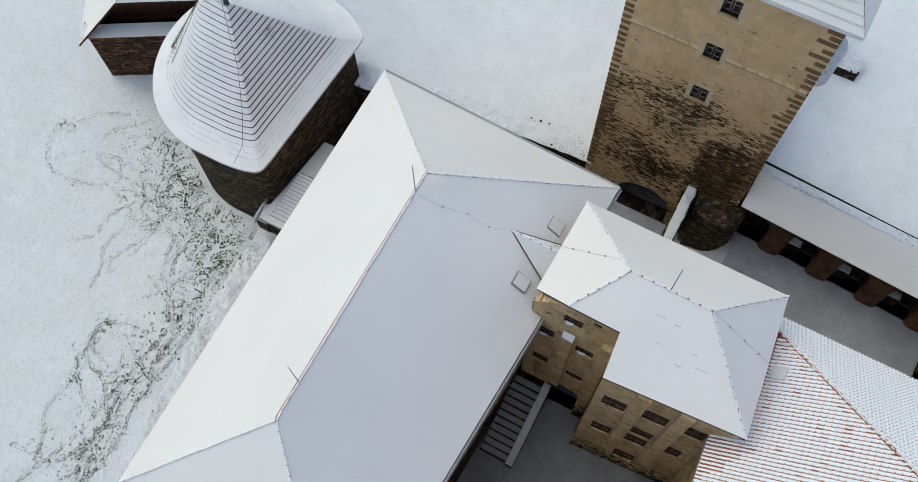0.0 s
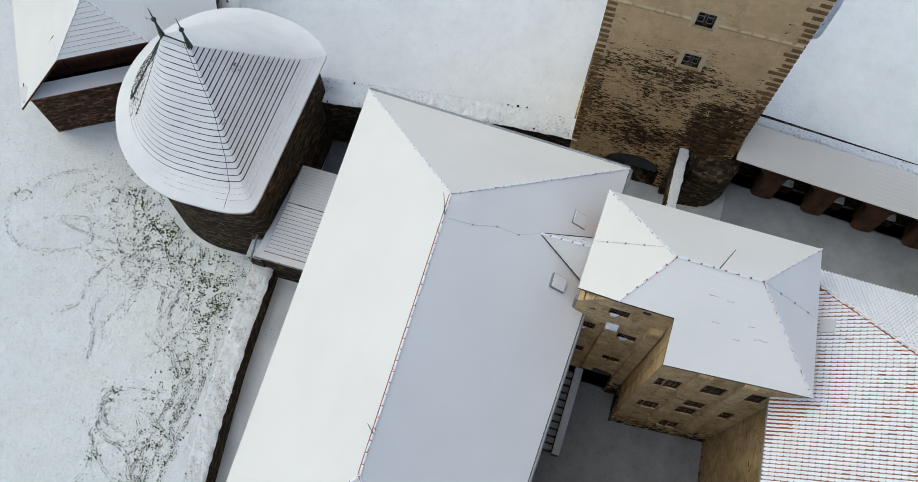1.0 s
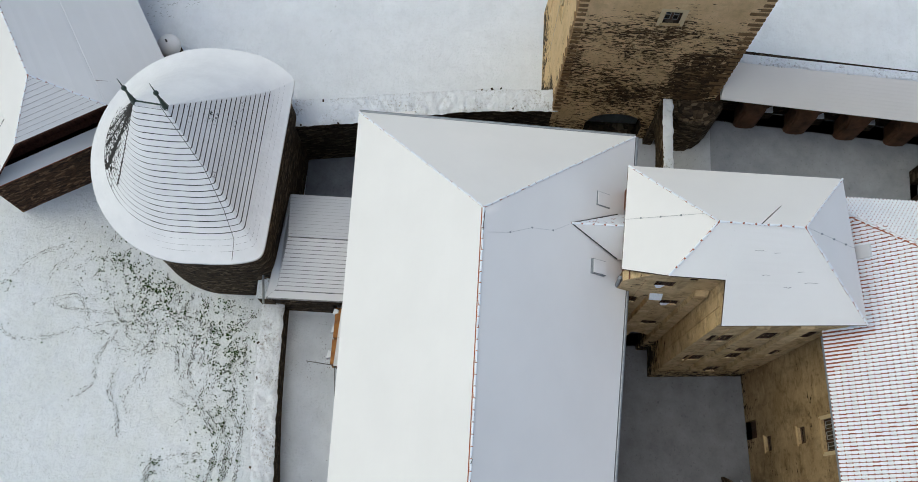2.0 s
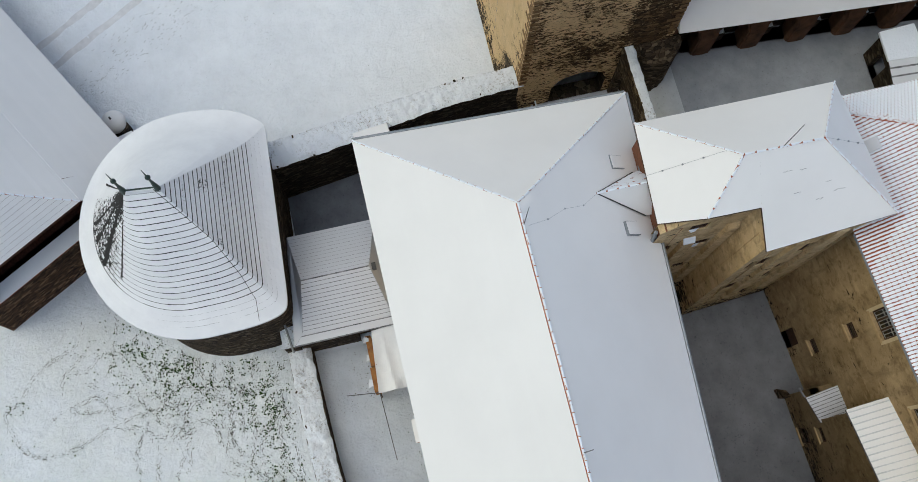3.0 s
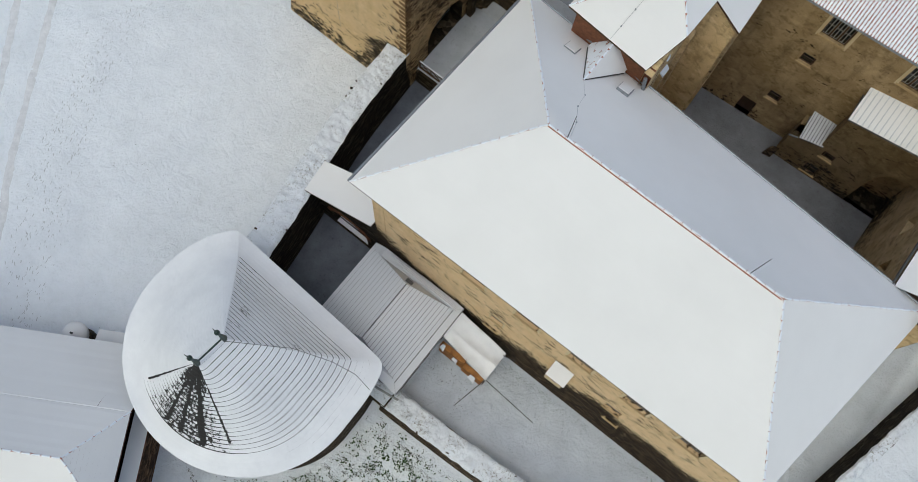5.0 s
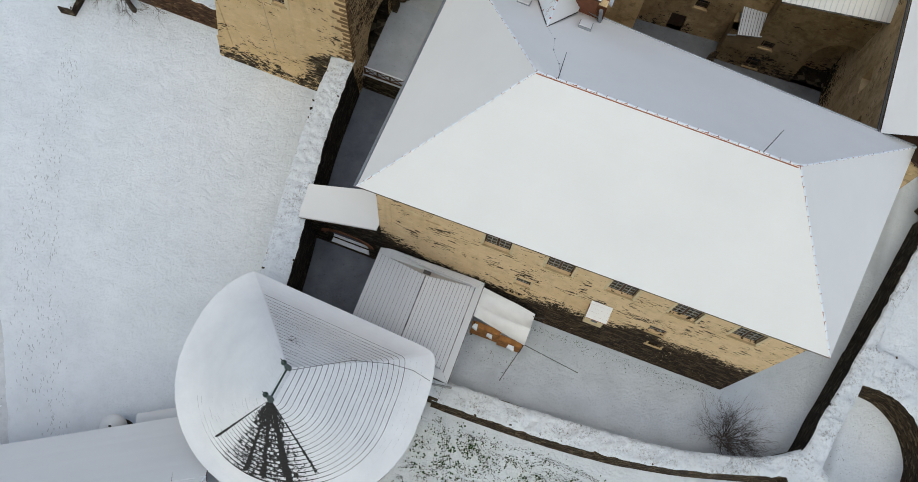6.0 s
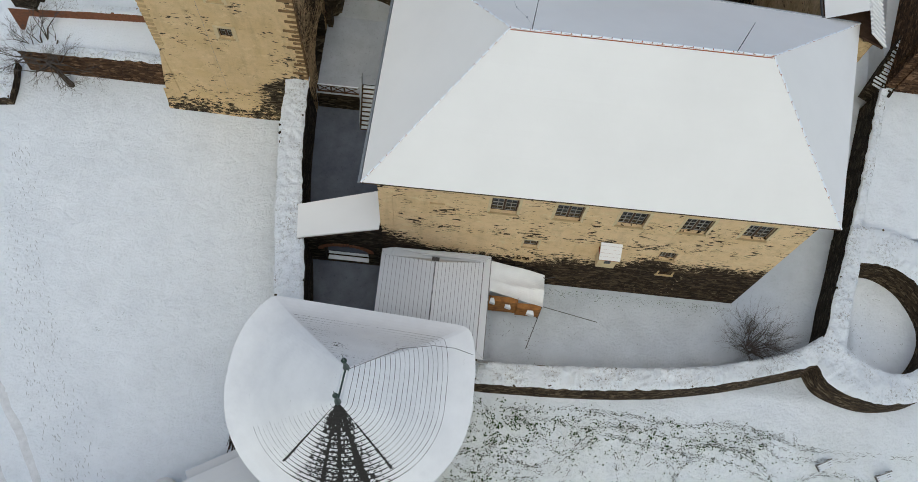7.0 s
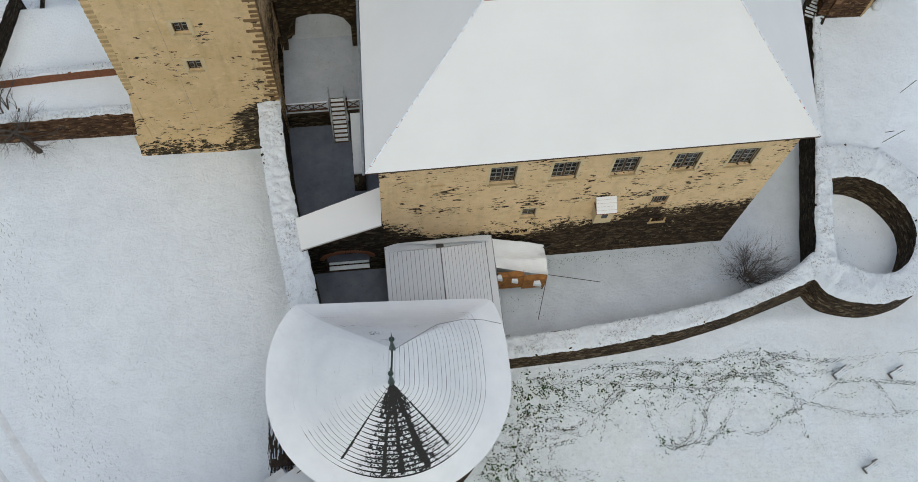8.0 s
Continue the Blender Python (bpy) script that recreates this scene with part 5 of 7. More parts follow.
# ---- passage roof, brick arch and steps west of the house ----
def arch_wall():
    a = thing("gate_wall", (-2.2, 0.3, 0), "dark cross wall with a brick arch under a snowy pent roof", "wall", kind="structure")
    bm = bmesh.new()
    panel(bm, (-4.3, 0.0), (0.05, 0.0), -0.3, 5.4, [(2.2, 2.5, 0.0, 2.95, 0.75)], 0.7, tops=(4.9, 6.6))
    part("masonry", bm, M_STONE_DARK, a)
    rng = random.Random(2)
    b = bmesh.new()
    box(b, (-0.055, -0.05, 0), (0.055, 0.3, 0.30))
    me = bpy.data.meshes.new("brick")
    b.to_mesh(me)
    b.free()
    me.materials.append(M_BRICK)
    for i in range(29):
        t = math.pi * (i + 0.5) / 29
        p = (-2.1 - 1.27 * math.cos(t), -0.01, 2.2 + 0.77 * math.sin(t))
        loose("brick", me, a, p, Matrix.Rotation(t - math.pi / 2, 4, "Y"))
    for i in range(4):
        bm = bmesh.new()
        box(bm, (-3.3, 0.05 + 0.3 * i, -0.1), (-0.9, 0.38 + 0.3 * i, 0.12 + 0.13 * i))
        st = part("step", bm, M_STONE_DARK, a)
        bm = bmesh.new()
        box(bm, (-3.28, 0.10 + 0.3 * i, 0.12 + 0.13 * i), (-0.92, 0.36 + 0.3 * i, 0.15 + 0.13 * i))
        part("tread_snow", bm, M_YARD, st)
    p = thing("passage_roof", (-2.3, 0.5, 5.3), "flat pent roof with a clean layer of snow", "roof")
    bm = bmesh.new()
    q = [(-4.42, -0.58), (-0.05, -0.3), (0.05, 1.9), (-4.66, 1.32)]
    prism(bm, q, [5.0, 6.85, 6.85, 4.95], [5.12, 6.97, 6.97, 5.07])
    part("decking", bm, M_WOOD, p)
    bm = bmesh.new()
    prism(bm, q, [5.12, 6.97, 6.97, 5.07], [5.29, 7.12, 7.1, 5.2])
    part("snow", bm, M_ROOF, p)
    for x, y, z in ((-4.3, 1.2, 4.95), (-0.1, 1.75, 6.8)):
        bm = bmesh.new()
        box(bm, (x - 0.08, y - 0.08, 0.2), (x + 0.08, y + 0.08, z))
        part("post", bm, M_WOOD, p)


arch_wall()


def wooden_stair():
    s = thing("wooden_stair", (-2.1, 9.6, 0.45), "open wooden stair with snow on the treads up to the terrace", "stairs")
    top, bot = Vector((-2.12, 10.75, 1.85)), Vector((-2.02, 8.4, 0.5))
    n = 10
    for i in range(n):
        u = (i + 0.5) / n
        c = bot.lerp(top, u)
        bm = bmesh.new()
        box(bm, (c.x - 0.42, c.y - 0.13, c.z - 0.04), (c.x + 0.42, c.y + 0.12, c.z))
        st = part("step", bm, M_WOOD, s)
        bm = bmesh.new()
        box(bm, (c.x - 0.40, c.y - 0.06, c.z), (c.x + 0.40, c.y + 0.12, c.z + 0.035))
        part("tread_snow", bm, M_YARD, st)
    for d in (-0.47, 0.47):
        o = Vector((d, 0, 0))
        bm = bmesh.new()
        prism(bm, [(p.x + o.x + e, p.y) for p, e in ((bot, -0.03), (bot, 0.03), (top, 0.03), (top, -0.03))], [bot.z - 0.15, bot.z - 0.15, top.z - 0.15, top.z - 0.15], [bot.z + 0.06, bot.z + 0.06, top.z + 0.06, top.z + 0.06])
        part("stringer", bm, M_WOOD, s)
        bm = bmesh.new()
        tube(bm, bot + o + Vector((0, 0, 0.9)), top + o + Vector((0, 0.3, 0.9)), 0.035, sides=6)
        for p in (bot, top):
            tube(bm, p + o, p + o + Vector((0, 0, 0.95)), 0.035, sides=6)
        part("handrail", bm, M_ZINC, s)
    f = thing("terrace_fence", (-4, 10, 1.85), "dark wooden crossed-bar fence with snow on its rail", "fence")
    for x0, x1 in ((-5.15, -4.35), (-4.35, -3.55), (-3.55, -2.7), (-1.5, -0.75), (-0.75, 0.1)):
        for a, b in (((x0, 10.02, 1.95), (x1, 10.02, 2.65)), ((x0, 10.02, 2.65), (x1, 10.02, 1.95))):
            bm = bmesh.new()
            tube(bm, a, b, 0.03, sides=6)
            part("cross_bar", bm, M_WOOD, f)
        bm = bmesh.new()
        box(bm, (x0 - 0.04, 9.98, 1.85), (x0 + 0.04, 10.06, 2.72))
        part("post", bm, M_WOOD, f)
        for z in (1.93, 2.68):
            bm = bmesh.new()
            box(bm, (x0, 9.985, z - 0.035), (x1, 10.055, z + 0.035))
            part("rail", bm, M_WOOD, f)
        bm = bmesh.new()
        box(bm, (x0, 9.98, 2.716), (x1, 10.06, 2.75))
        part("rail_snow", bm, M_YARD, f)
    bm = bmesh.new()
    prism(bm, [(-5.2, 9.72), (-2.66, 9.72), (-2.66, 9.95), (-5.2, 9.95)], 0.0, 1.83)
    prism(bm, [(-1.49, 9.72), (0.4, 9.72), (0.4, 9.95), (-1.49, 9.95)], 0.0, 1.83)
    prism(bm, [(-2.66, 10.8), (-1.49, 10.8), (-1.49, 10.95), (-2.66, 10.95)], 0.0, 1.83)
    tagged(part("wall_terrace", bm, M_STONE_DARK), "dark retaining wall below the terrace", "wall", kind="structure")
    b = thing("stone_block", (-1.1, 6.8, 0.45), "long snow-covered stone ramp beside the house wall", "ramp")
    bm = bmesh.new()
    prism(bm, [(-1.45, 5.0), (-0.75, 5.0), (-0.7, 9.7), (-1.4, 9.7)], 0.4, [0.75, 0.75, 1.7, 1.7])
    part("ramp_body", bm, M_STONE_DARK, b)
    bm = bmesh.new()
    prism(bm, [(-1.43, 5.9), (-0.77, 5.9), (-0.72, 9.68), (-1.38, 9.68)], [0.94, 0.94, 1.7, 1.7], [1.02, 1.02, 1.78, 1.78])
    part("ramp_snow", bm, M_YARD, b)


wooden_stair()


# ---- enclosing walls ----
snowy_wall("wall_west", [(-6.55, 9.2), (-6.35, 5.2), (-5.85, 1.0), (-5.3, -2.6), (-5.0, -5.6)], [(-5.3, 9.2), (-5.0, 4.8), (-4.5, 1.4), (-4.0, -1.2), (-3.4, -5.6)],
           -0.3, (4.85, 4.9), "thick curtain wall topped with snow between keep and round tower", 60, M_STONE_DARK)
snowy_wall("wall_south", [(5.5, -6.55), (9.0, -6.46), (12.2, -6.32), (15.5, -5.98), (17.5, -5.7), (19.8, -5.2), (22.8, -4.3), (25.2, -3.5)],
           [(5.5, -5.35), (9.0, -5.24), (12.2, -5.07), (15.6, -4.78), (18.3, -4.45), (20.4, -4.0), (23.0, -3.2), (24.9, -2.1)],
           -0.3, (1.3, 2.2), "curved low rubble wall under lumpy snow along the moat", 70, foot=0.26)
snowy_wall("wall_east", [(25.9, -3.6), (26.35, -1.6), (26.6, 0.0), (27.15, 2.3), (27.4, 4.9)], [(24.4, -3.2), (25.1, -1.8), (25.5, 0.0), (26.05, 2.0), (26.7, 4.7)],
           -0.3, (2.25, 2.4), "broad snow-topped wall between moat and round bastion", 40, M_STONE_DARK)
snowy_wall("wall_terrace_edge", [(27.35, 4.7), (27.8, 6.6), (28.6, 10.0), (29.4, 13.9)], [(26.75, 4.7), (27.2, 6.6), (28.0, 10.0), (28.9, 13.9)],
           -0.3, (2.4, 2.5), "narrow parapet wall dusted with snow above the moat", 30, M_STONE_DARK)


def ring_bastion():
    pts_o = [(24.5, -3.7), (25.2, -4.75), (26.5, -5.3), (27.9, -5.55), (29.3, -5.4), (30.6, -4.95), (32, -3.9), (33, -2.4), (33.45, -0.6), (33.2, 1.0), (32.5, 2.1), (31.5, 3.4), (30.2, 4.25), (28.8, 4.6), (27.2, 4.75)]
    pts_i = [(25.9, -2.5), (26.5, -2.9), (27.3, -3.45), (28.3, -3.85), (29.4, -3.8), (30.3, -3.3), (30.95, -2.5), (31.4, -1.5), (31.45, -0.5), (31.15, 0.4), (30.7, 1.2), (30.2, 1.75), (29.4, 2.25), (28.5, 2.5), (27.1, 2.5)]
    snowy_wall("wall_bastion", pts_o, pts_i, -0.3, (2.25, 2.4), "ring-shaped bastion wall, snow and dead grass on top", 90)


ring_bastion()

snowy_wall("wall_yard_arch_top", [(-5.2, 14.5), (-3.0, 14.5), (2.6, 14.5)], [(-5.2, 15.0), (-3.0, 15.0), (2.6, 15.0)], 6.9, (7.3, 7.3), "snowy coping of the arched yard wall", 20, snow=0.1)


def yard_arch():
    bm = bmesh.new()
    panel(bm, (-5.2, 14.5), (2.6, 14.5), 1.5, 6.92, [(2.3, 4.0, 1.6, 5.4, 1.4)], 0.5)
    tagged(part("wall_yard_arch", bm, M_STONE), "rubble wall with a wide arch between terrace and yard", "wall", kind="structure")


yard_arch()


# ---- arcade on the far side of the yard ----
def arcade():
    a = thing("arcade", (-5.5, 25, 3.5), "open arcade of rough piers under a snowy lean-to roof", "arcade")
    p0, p1 = (-5.95, 17.5), (-4.08, 45.0)
    opens = [(1.0 + 2.83 * i, 1.75, 3.5, 6.3, 0.8) for i in range(9)]
    bm = bmesh.new()
    panel(bm, p0, p1, 3.0, 7.9, opens, 0.8)
    part("pier_wall", bm, M_ARCADE, a, "dark reddish plaster round the arches")
    for i in range(9):
        y = 17.5 + 2.42 + 2.83 * i
        x = -5.95 + (y - 17.5) * 0.068
        bm = bmesh.new()
        prism(bm, [(x - 0.1, y - 0.66), (x + 0.22, y - 0.54), (x + 0.28, y), (x + 0.22, y + 0.54), (x - 0.1, y + 0.66)], 3.3, [6.2, 5.4, 5.2, 5.4, 6.2])
        bmesh.ops.bevel(bm, geom=bm.edges[:], offset=0.07, segments=2, affect="EDGES")
        part("pier", bm, M_ARCADE, a, "battered reddish pier")
    bm = bmesh.new()
    panel(bm, (-6.85, 17.4), (-4.95, 45.0), 0.0, 9.3, (), 0.4)
    part("back_wall", bm, M_STONE_DARK, a)
    for i in range(7):
        y = 20.95 + 2.85 * i
        x = -6.42 + (y - 20.95) * 0.068
        bm = bmesh.new()
        box(bm, (x - 0.25, y - 0.4, 3.3), (x + 0.25, y + 0.4, 4.3))
        blk = part("bench_block", bm, M_STONE_DARK, a)
        bm = bmesh.new()
        box(bm, (x - 0.24, y - 0.38, 4.3), (x + 0.23, y + 0.38, 4.4))
        part("block_snow", bm, M_YARD, blk)
    bm = bmesh.new()
    r = [(-5.05, 17.35, 8.0), (-3.2, 45, 8.0), (-4.75, 45, 9.75), (-6.3, 17.35, 9.75)]
    slope(bm, r, 0.16, 0.03, 0, 0)
    eaves(bm, [(-5.05, 17.35, 8.0), (-3.2, 45, 8.0), (-4.75, 45, 8.0), (-6.3, 17.35, 8.0)], 0.08, 1)
    part("roof", bm, [M_ROOF, M_ROOF], a, "sheet roof with snow in shallow ribs")
    bm = bmesh.new()
    prism(bm, [(-6.8, 17.4), (-6.3, 17.4), (-4.77, 44.6), (-5.25, 44.6)], 9.2, 9.775)
    coping = part("coping", bm, M_CAPSNOW, a, "broken stone coping with snow")
    rng = random.Random(9)
    y = 17.4
    while y < 44.5:
        x = -6.33 + (y - 17.4) * 0.056 + rng.uniform(-0.04, 0.03)
        l, h = rng.uniform(0.2, 0.7), rng.uniform(0.0, 0.07)
        m = Matrix.Translation((x, y, 9.74)) @ Matrix.Rotation(rng.uniform(-0.08, 0.08), 4, "Z")
        bm = bmesh.new()
        box(bm, (-0.28, 0.0, -0.4), (0.03, l, 0.06 + h), m)
        bmesh.ops.bevel(bm, geom=bm.edges[:], offset=0.03, segments=1, affect="EDGES")
        part("coping_stone", bm, M_CAPSNOW, coping)
        y += l + rng.choice((0.0, 0.0, 0.02, 0.06))


arcade()


# ---- wing with the large tiled roof ----
def tile_wing():
    w = thing("tile_wing", (14, 24, 1.4), "courtyard wing with rows of red tiles showing through snow", "building")
    p0, p1 = (2.6, 19.55), (26.0, 21.25)
    ax = (Vector((*p1, 0)) - Vector((*p0, 0))).normalized()
    op = [(9.55, 0.75, 8.85, 9.75), (8.65, 0.95, 1.4, 3.1), (9.55, 0.75, 4.25, 5.15), (14.3, 1.4, 11.6, 13.3)]
    bm = bmesh.new()
    panel(bm, p0, p1, 0.9, 14.2, op + [(9.8, 1.35, 11.7, 13.4)], 0.7)
    panel(bm, (2.75, 60), (2.75, 19.6), 0.9, 14.2, [(60 - y, 0.9, 8.0, 9.3) for y in (22.5, 26, 29.5)], 0.7)
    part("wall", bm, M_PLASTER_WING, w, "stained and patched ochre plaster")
    window(w, p0, p1, 9.8, 12.55, 1.35, 1.7, 2, 2, deep=0.14, leaves=3, surround=0.16, bars=M_BAR)
    window(w, p0, p1, 14.3, 12.45, 1.4, 1.7, 2, 2, deep=0.14, leaves=3, surround=0.16, bars=M_BAR)
    window(w, p0, p1, 9.55, 9.3, 0.75, 0.9, 1, 2, deep=0.14, leaves=1, bars=M_WOOD)
    window(w, p0, p1, 9.55, 4.7, 0.75, 0.9, 1, 2, deep=0.14, leaves=1, bars=M_WOOD)
    bm = bmesh.new()
    m = turned((p0[0] + ax.x * 8.65, p0[1] + ax.y * 8.65, 1.4), ax)
    box(bm, (-0.48, 0.3, 0), (0.48, 0.38, 1.7), m)
    part("door", bm, M_WOOD, w, "dark plank door")
    # roof base
    c0 = Vector((2.35, 19.15, 14.05))
    run, pitch = 8.2, math.tan(radians(43))
    up = Vector((-ax.y, ax.x, 0))
    hip = c0 + ax * run + up * run + Vector((0, 0, run * pitch))
    bm = bmesh.new()
    e1 = c0 + ax * 24
    slope(bm, [c0, e1, e1 + up * run + Vector((0, 0, run * pitch)), hip], 0.5, 0.0, 0, 0)
    yv = Vector((0, 1, 0))
    slope(bm, [c0, hip, hip + yv * 32, c0 + yv * (32 + hip.y - c0.y)], 0.5, 0.0, 0, 0)
    roof = part("roof", bm, M_TERRA, w, "red roof boards and tile beds")
    # one tile: a barrel under snow, bare along its sides and at its front corners
    tw, tl = 0.16, 0.31
    prof = [(-0.08, -0.008), (-0.066, 0.0), (-0.046, 0.03), (0.0, 0.043), (0.046, 0.03), (0.066, 0.0), (0.08, -0.008)]
    tv = [(x, -0.01, 0.0) for x, z in prof]
    tv += [(x, y, z * (1 if y < 0.2 else 0.5) + lift) for y, lift in ((0.0, 0.05), (0.045, 0.049), (tl, 0.0)) for x, z in prof]
    tf = [(7 * r + i, 7 * r + i + 1, 7 * r + i + 8, 7 * r + i + 7) for r in (0, 1, 2) for i in range(6)]
    ts = [1, 1, 1, 1, 1, 1] + [1, 1, 0, 0, 1, 1] + [1, 0, 0, 0, 0, 1]
    ts_bare = [1, 1, 1, 1, 1, 1] + [1, 1, 0, 0, 1, 1] + [1, 1, 0, 0, 1, 1]
    ts_shy = [0] * 6 + [1, 1, 0, 0, 1, 1] + [0] * 6

    def tile_mesh(name, slots, mats):
        me = bpy.data.meshes.new(name)
        me.from_pydata(tv, [], tf)
        for m in mats:
            me.materials.append(m)
        me.polygons.foreach_set("material_index", slots)
        return me

    me = tile_mesh("roof_tile", ts, (M_TILE, M_TILE_FRONT))
    bare_me = tile_mesh("bare_roof_tile", ts_bare, (M_SADDLE, M_TERRA))
    rng = random.Random(21)
    verts, faces, slots = [], [], []
    near = 0
    rise = 0.262
    for origin, ea, ua, cols, rows, side, rate in ((c0, ax, up, 150, 43, 1, pitch), (c0, Vector((0, 1, 0)), Vector((1, 0, 0)), 180, 43, -1, (hip.z - c0.z) / (hip.x - c0.x))):
        su = (ua + Vector((0, 0, rate))).normalized()
        xa = ea if side > 0 else -ea
        na = xa.cross(su)
        base = Matrix((xa, su, na)).transposed().to_4x4()
        flat = math.cos(math.atan(rate))
        for r in range(rows):
            for c in range(cols):
                s, d = (c + 0.5) * tw, r * rise * flat
                if d > s * (1.0 if side > 0 else (hip.x - c0.x) / (hip.y - c0.y)) - 0.05 or d > run:
                    continue
                p = origin + ea * s + ua * d + Vector((0, 0, d * rate)) + na * rng.uniform(0.0, 0.012)
                if side > 0 and p.x < 8.1 and p.y < 20.4:
                    continue
                turn = base @ Matrix.Rotation(radians(rng.uniform(-1.6, 1.6)), 4, "Z")
                if side > 0 and 8.3 < p.x < 11.4 and 19.5 < p.y < 22.0 and near < 300:
                    loose("roof_tile", bare_me if p.x + 1.2 * (p.y - 19.6) < 10.1 + 0.6 * noise.noise(p * 1.5) else me, roof, p, turn)
                    near += 1
                    continue
                k = len(verts)
                mm = Matrix.Translation(p - world_base(roof)) @ turn
                verts.extend(mm @ Vector(v) for v in tv)
                faces.extend(tuple(k + i for i in f) for f in tf)
                slots.extend((ts_bare if rng.random() < 0.06 else ts) if side > 0 else ts_shy)
    me2 = bpy.data.meshes.new("more_roof_tiles")
    me2.from_pydata(verts, [], faces)
    me2.materials.append(M_TILE)
    me2.materials.append(M_TILE_FRONT)
    me2.polygons.foreach_set("material_index", slots)
    ob = new("roof_tiles", me2)
    ob.parent = roof
    tagged(ob, "rows of snowy barrel tiles", kind="stuff")
    ridge_tiles(roof, c0 + Vector((0, 0, 0.1)), hip + Vector((0, 0, 0.1)))
    bm = bmesh.new()
    lift = ax * 0.13 + Vector((0, 0, 0.08))
    tube(bm, c0 + lift, hip + lift, 0.03, sides=6)
    part("hip_mortar", bm, M_TERRA, roof, "red mortar and tile edges along the hip")
    bm = bmesh.new()
    s, d = 5.5, 1.6
    p = c0 + ax * 2.99 + up * 1.52 + Vector((0, 0, 1.52 * pitch + 0.1))
    su = (up + Vector((0, 0, pitch))).normalized()
    q = Matrix.Translation(p) @ Matrix((ax, su, ax.cross(su))).transposed().to_4x4()
    box(bm, (-0.27, -0.3, -0.05), (0.27, 0.3, 0.14), q)
    part("roof_hatch", bm, M_ROOF_METAL, roof, "small metal skylight under snow")
    bm = bmesh.new()
    a = Vector((*p0, 14.0)) + ax * 5.9 - up * 0.42
    tube(bm, a, a + ax * 20, 0.06, sides=6)
    part("gutter", bm, M_ZINC, w)


tile_wing()


# ---- low courtyard range with porch roofs ----
def courtyard_range():
    b = thing("courtyard_range", (18, 20, 1.4), "low stained range in the courtyard with an archway", "building")
    p0, pm, p1 = (14.15, 19.2), (15.75, 19.25), (22.0, 19.55)
    op = [(0.75, 0.75, 4.05, 4.8), (0.65, 0.85, 1.7, 2.75), (4.75, 3.0, 1.4, 6.6, 1.5)]
    bm = bmesh.new()
    panel(bm, p0, pm, 0.9, 4.95, (), 0.5)
    panel(bm, pm, p1, 0.9, 9.1, op, 0.6)
    panel(bm, (15.75, 20.8), pm, 0.9, 9.1, (), 0.5, tops=(9.9, 9.1))
    panel(bm, (14.15, 20.6), p0, 0.9, 4.95, (), 0.5)
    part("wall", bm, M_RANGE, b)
    # added boxes shut light out behind the archway; the floor is dark too
    bm = bmesh.new()
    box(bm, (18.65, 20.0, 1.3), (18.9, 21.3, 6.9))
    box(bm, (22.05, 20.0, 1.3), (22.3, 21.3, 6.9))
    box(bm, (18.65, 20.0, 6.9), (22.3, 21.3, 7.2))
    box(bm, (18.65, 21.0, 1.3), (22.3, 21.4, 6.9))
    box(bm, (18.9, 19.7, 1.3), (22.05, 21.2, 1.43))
    part("archway_light_stop", bm, M_STONE_DARK, b, "boxes added behind the archway to keep its inside dark")
    for s, z, w, hh in ((0.75, 4.42, 0.75, 0.75), (0.65, 2.22, 0.85, 1.05)):
        window(b, pm, p1, s, z, w, hh, 1, 2, deep=0.14, leaves=1, bars=M_WOOD)
    bm = bmesh.new()
    prism(bm, [(13.7, 18.75), (14.2, 18.85), (14.3, 19.3), (13.9, 19.25)], 1.2, [1.9, 2.3, 2.3, 1.9])
    part("guard_stone", bm, M_STONE, b)
    bm = bmesh.new()
    slope(bm, [(14.55, 18.85, 5.1), (15.9, 19.2, 5.1), (15.7, 20.75, 5.7), (14.3, 20.6, 5.7)], 4.0, 0.0, 0, 1)
    eaves(bm, [(14.55, 18.85, 5.1), (15.9, 19.2, 5.1), (15.7, 20.75, 5.1), (14.3, 20.6, 5.1)], 0.1, 1)
    porch = part("porch_roof", bm, [M_ROOF_METAL, M_LINE], b, "small ribbed metal porch roof with thin snow")
    for i in range(8):
        u = (i + 0.5) / 8
        bm = bmesh.new()
        tube(bm, Vector((14.55, 18.85, 5.11)).lerp(Vector((15.9, 19.2, 5.11)), u), Vector((14.3, 20.6, 5.71)).lerp(Vector((15.7, 20.75, 5.71)), u), 0.018, sides=5)
        part("rib", bm, M_LINE, porch)
    bm = bmesh.new()
    slope(bm, [(15.55, 18.75, 9.4), (22.4, 19.1, 10.5), (22.3, 21.5, 11.4), (15.4, 20.85, 10.3)], 0.13, 0.02, 0, 0)
    eaves(bm, [(15.55, 18.75, 9.4), (22.4, 19.1, 10.5), (22.3, 21.5, 10.5), (15.4, 20.85, 9.4)], 0.14, 1)
    lean = part("lean_to_roof", bm, [M_ROOF, M_LINE], b, "ribbed metal lean-to roof under snow")
    for i in range(24):
        u = (i + 0.5) / 24
        bm = bmesh.new()
        tube(bm, Vector((15.55, 18.75, 9.42)).lerp(Vector((22.4, 19.1, 10.52)), u), Vector((15.4, 20.85, 10.32)).lerp(Vector((22.3, 21.5, 11.42)), u), 0.03, sides=6)
        part("rib", bm, M_ROOF_METAL, lean)
    bm = bmesh.new()
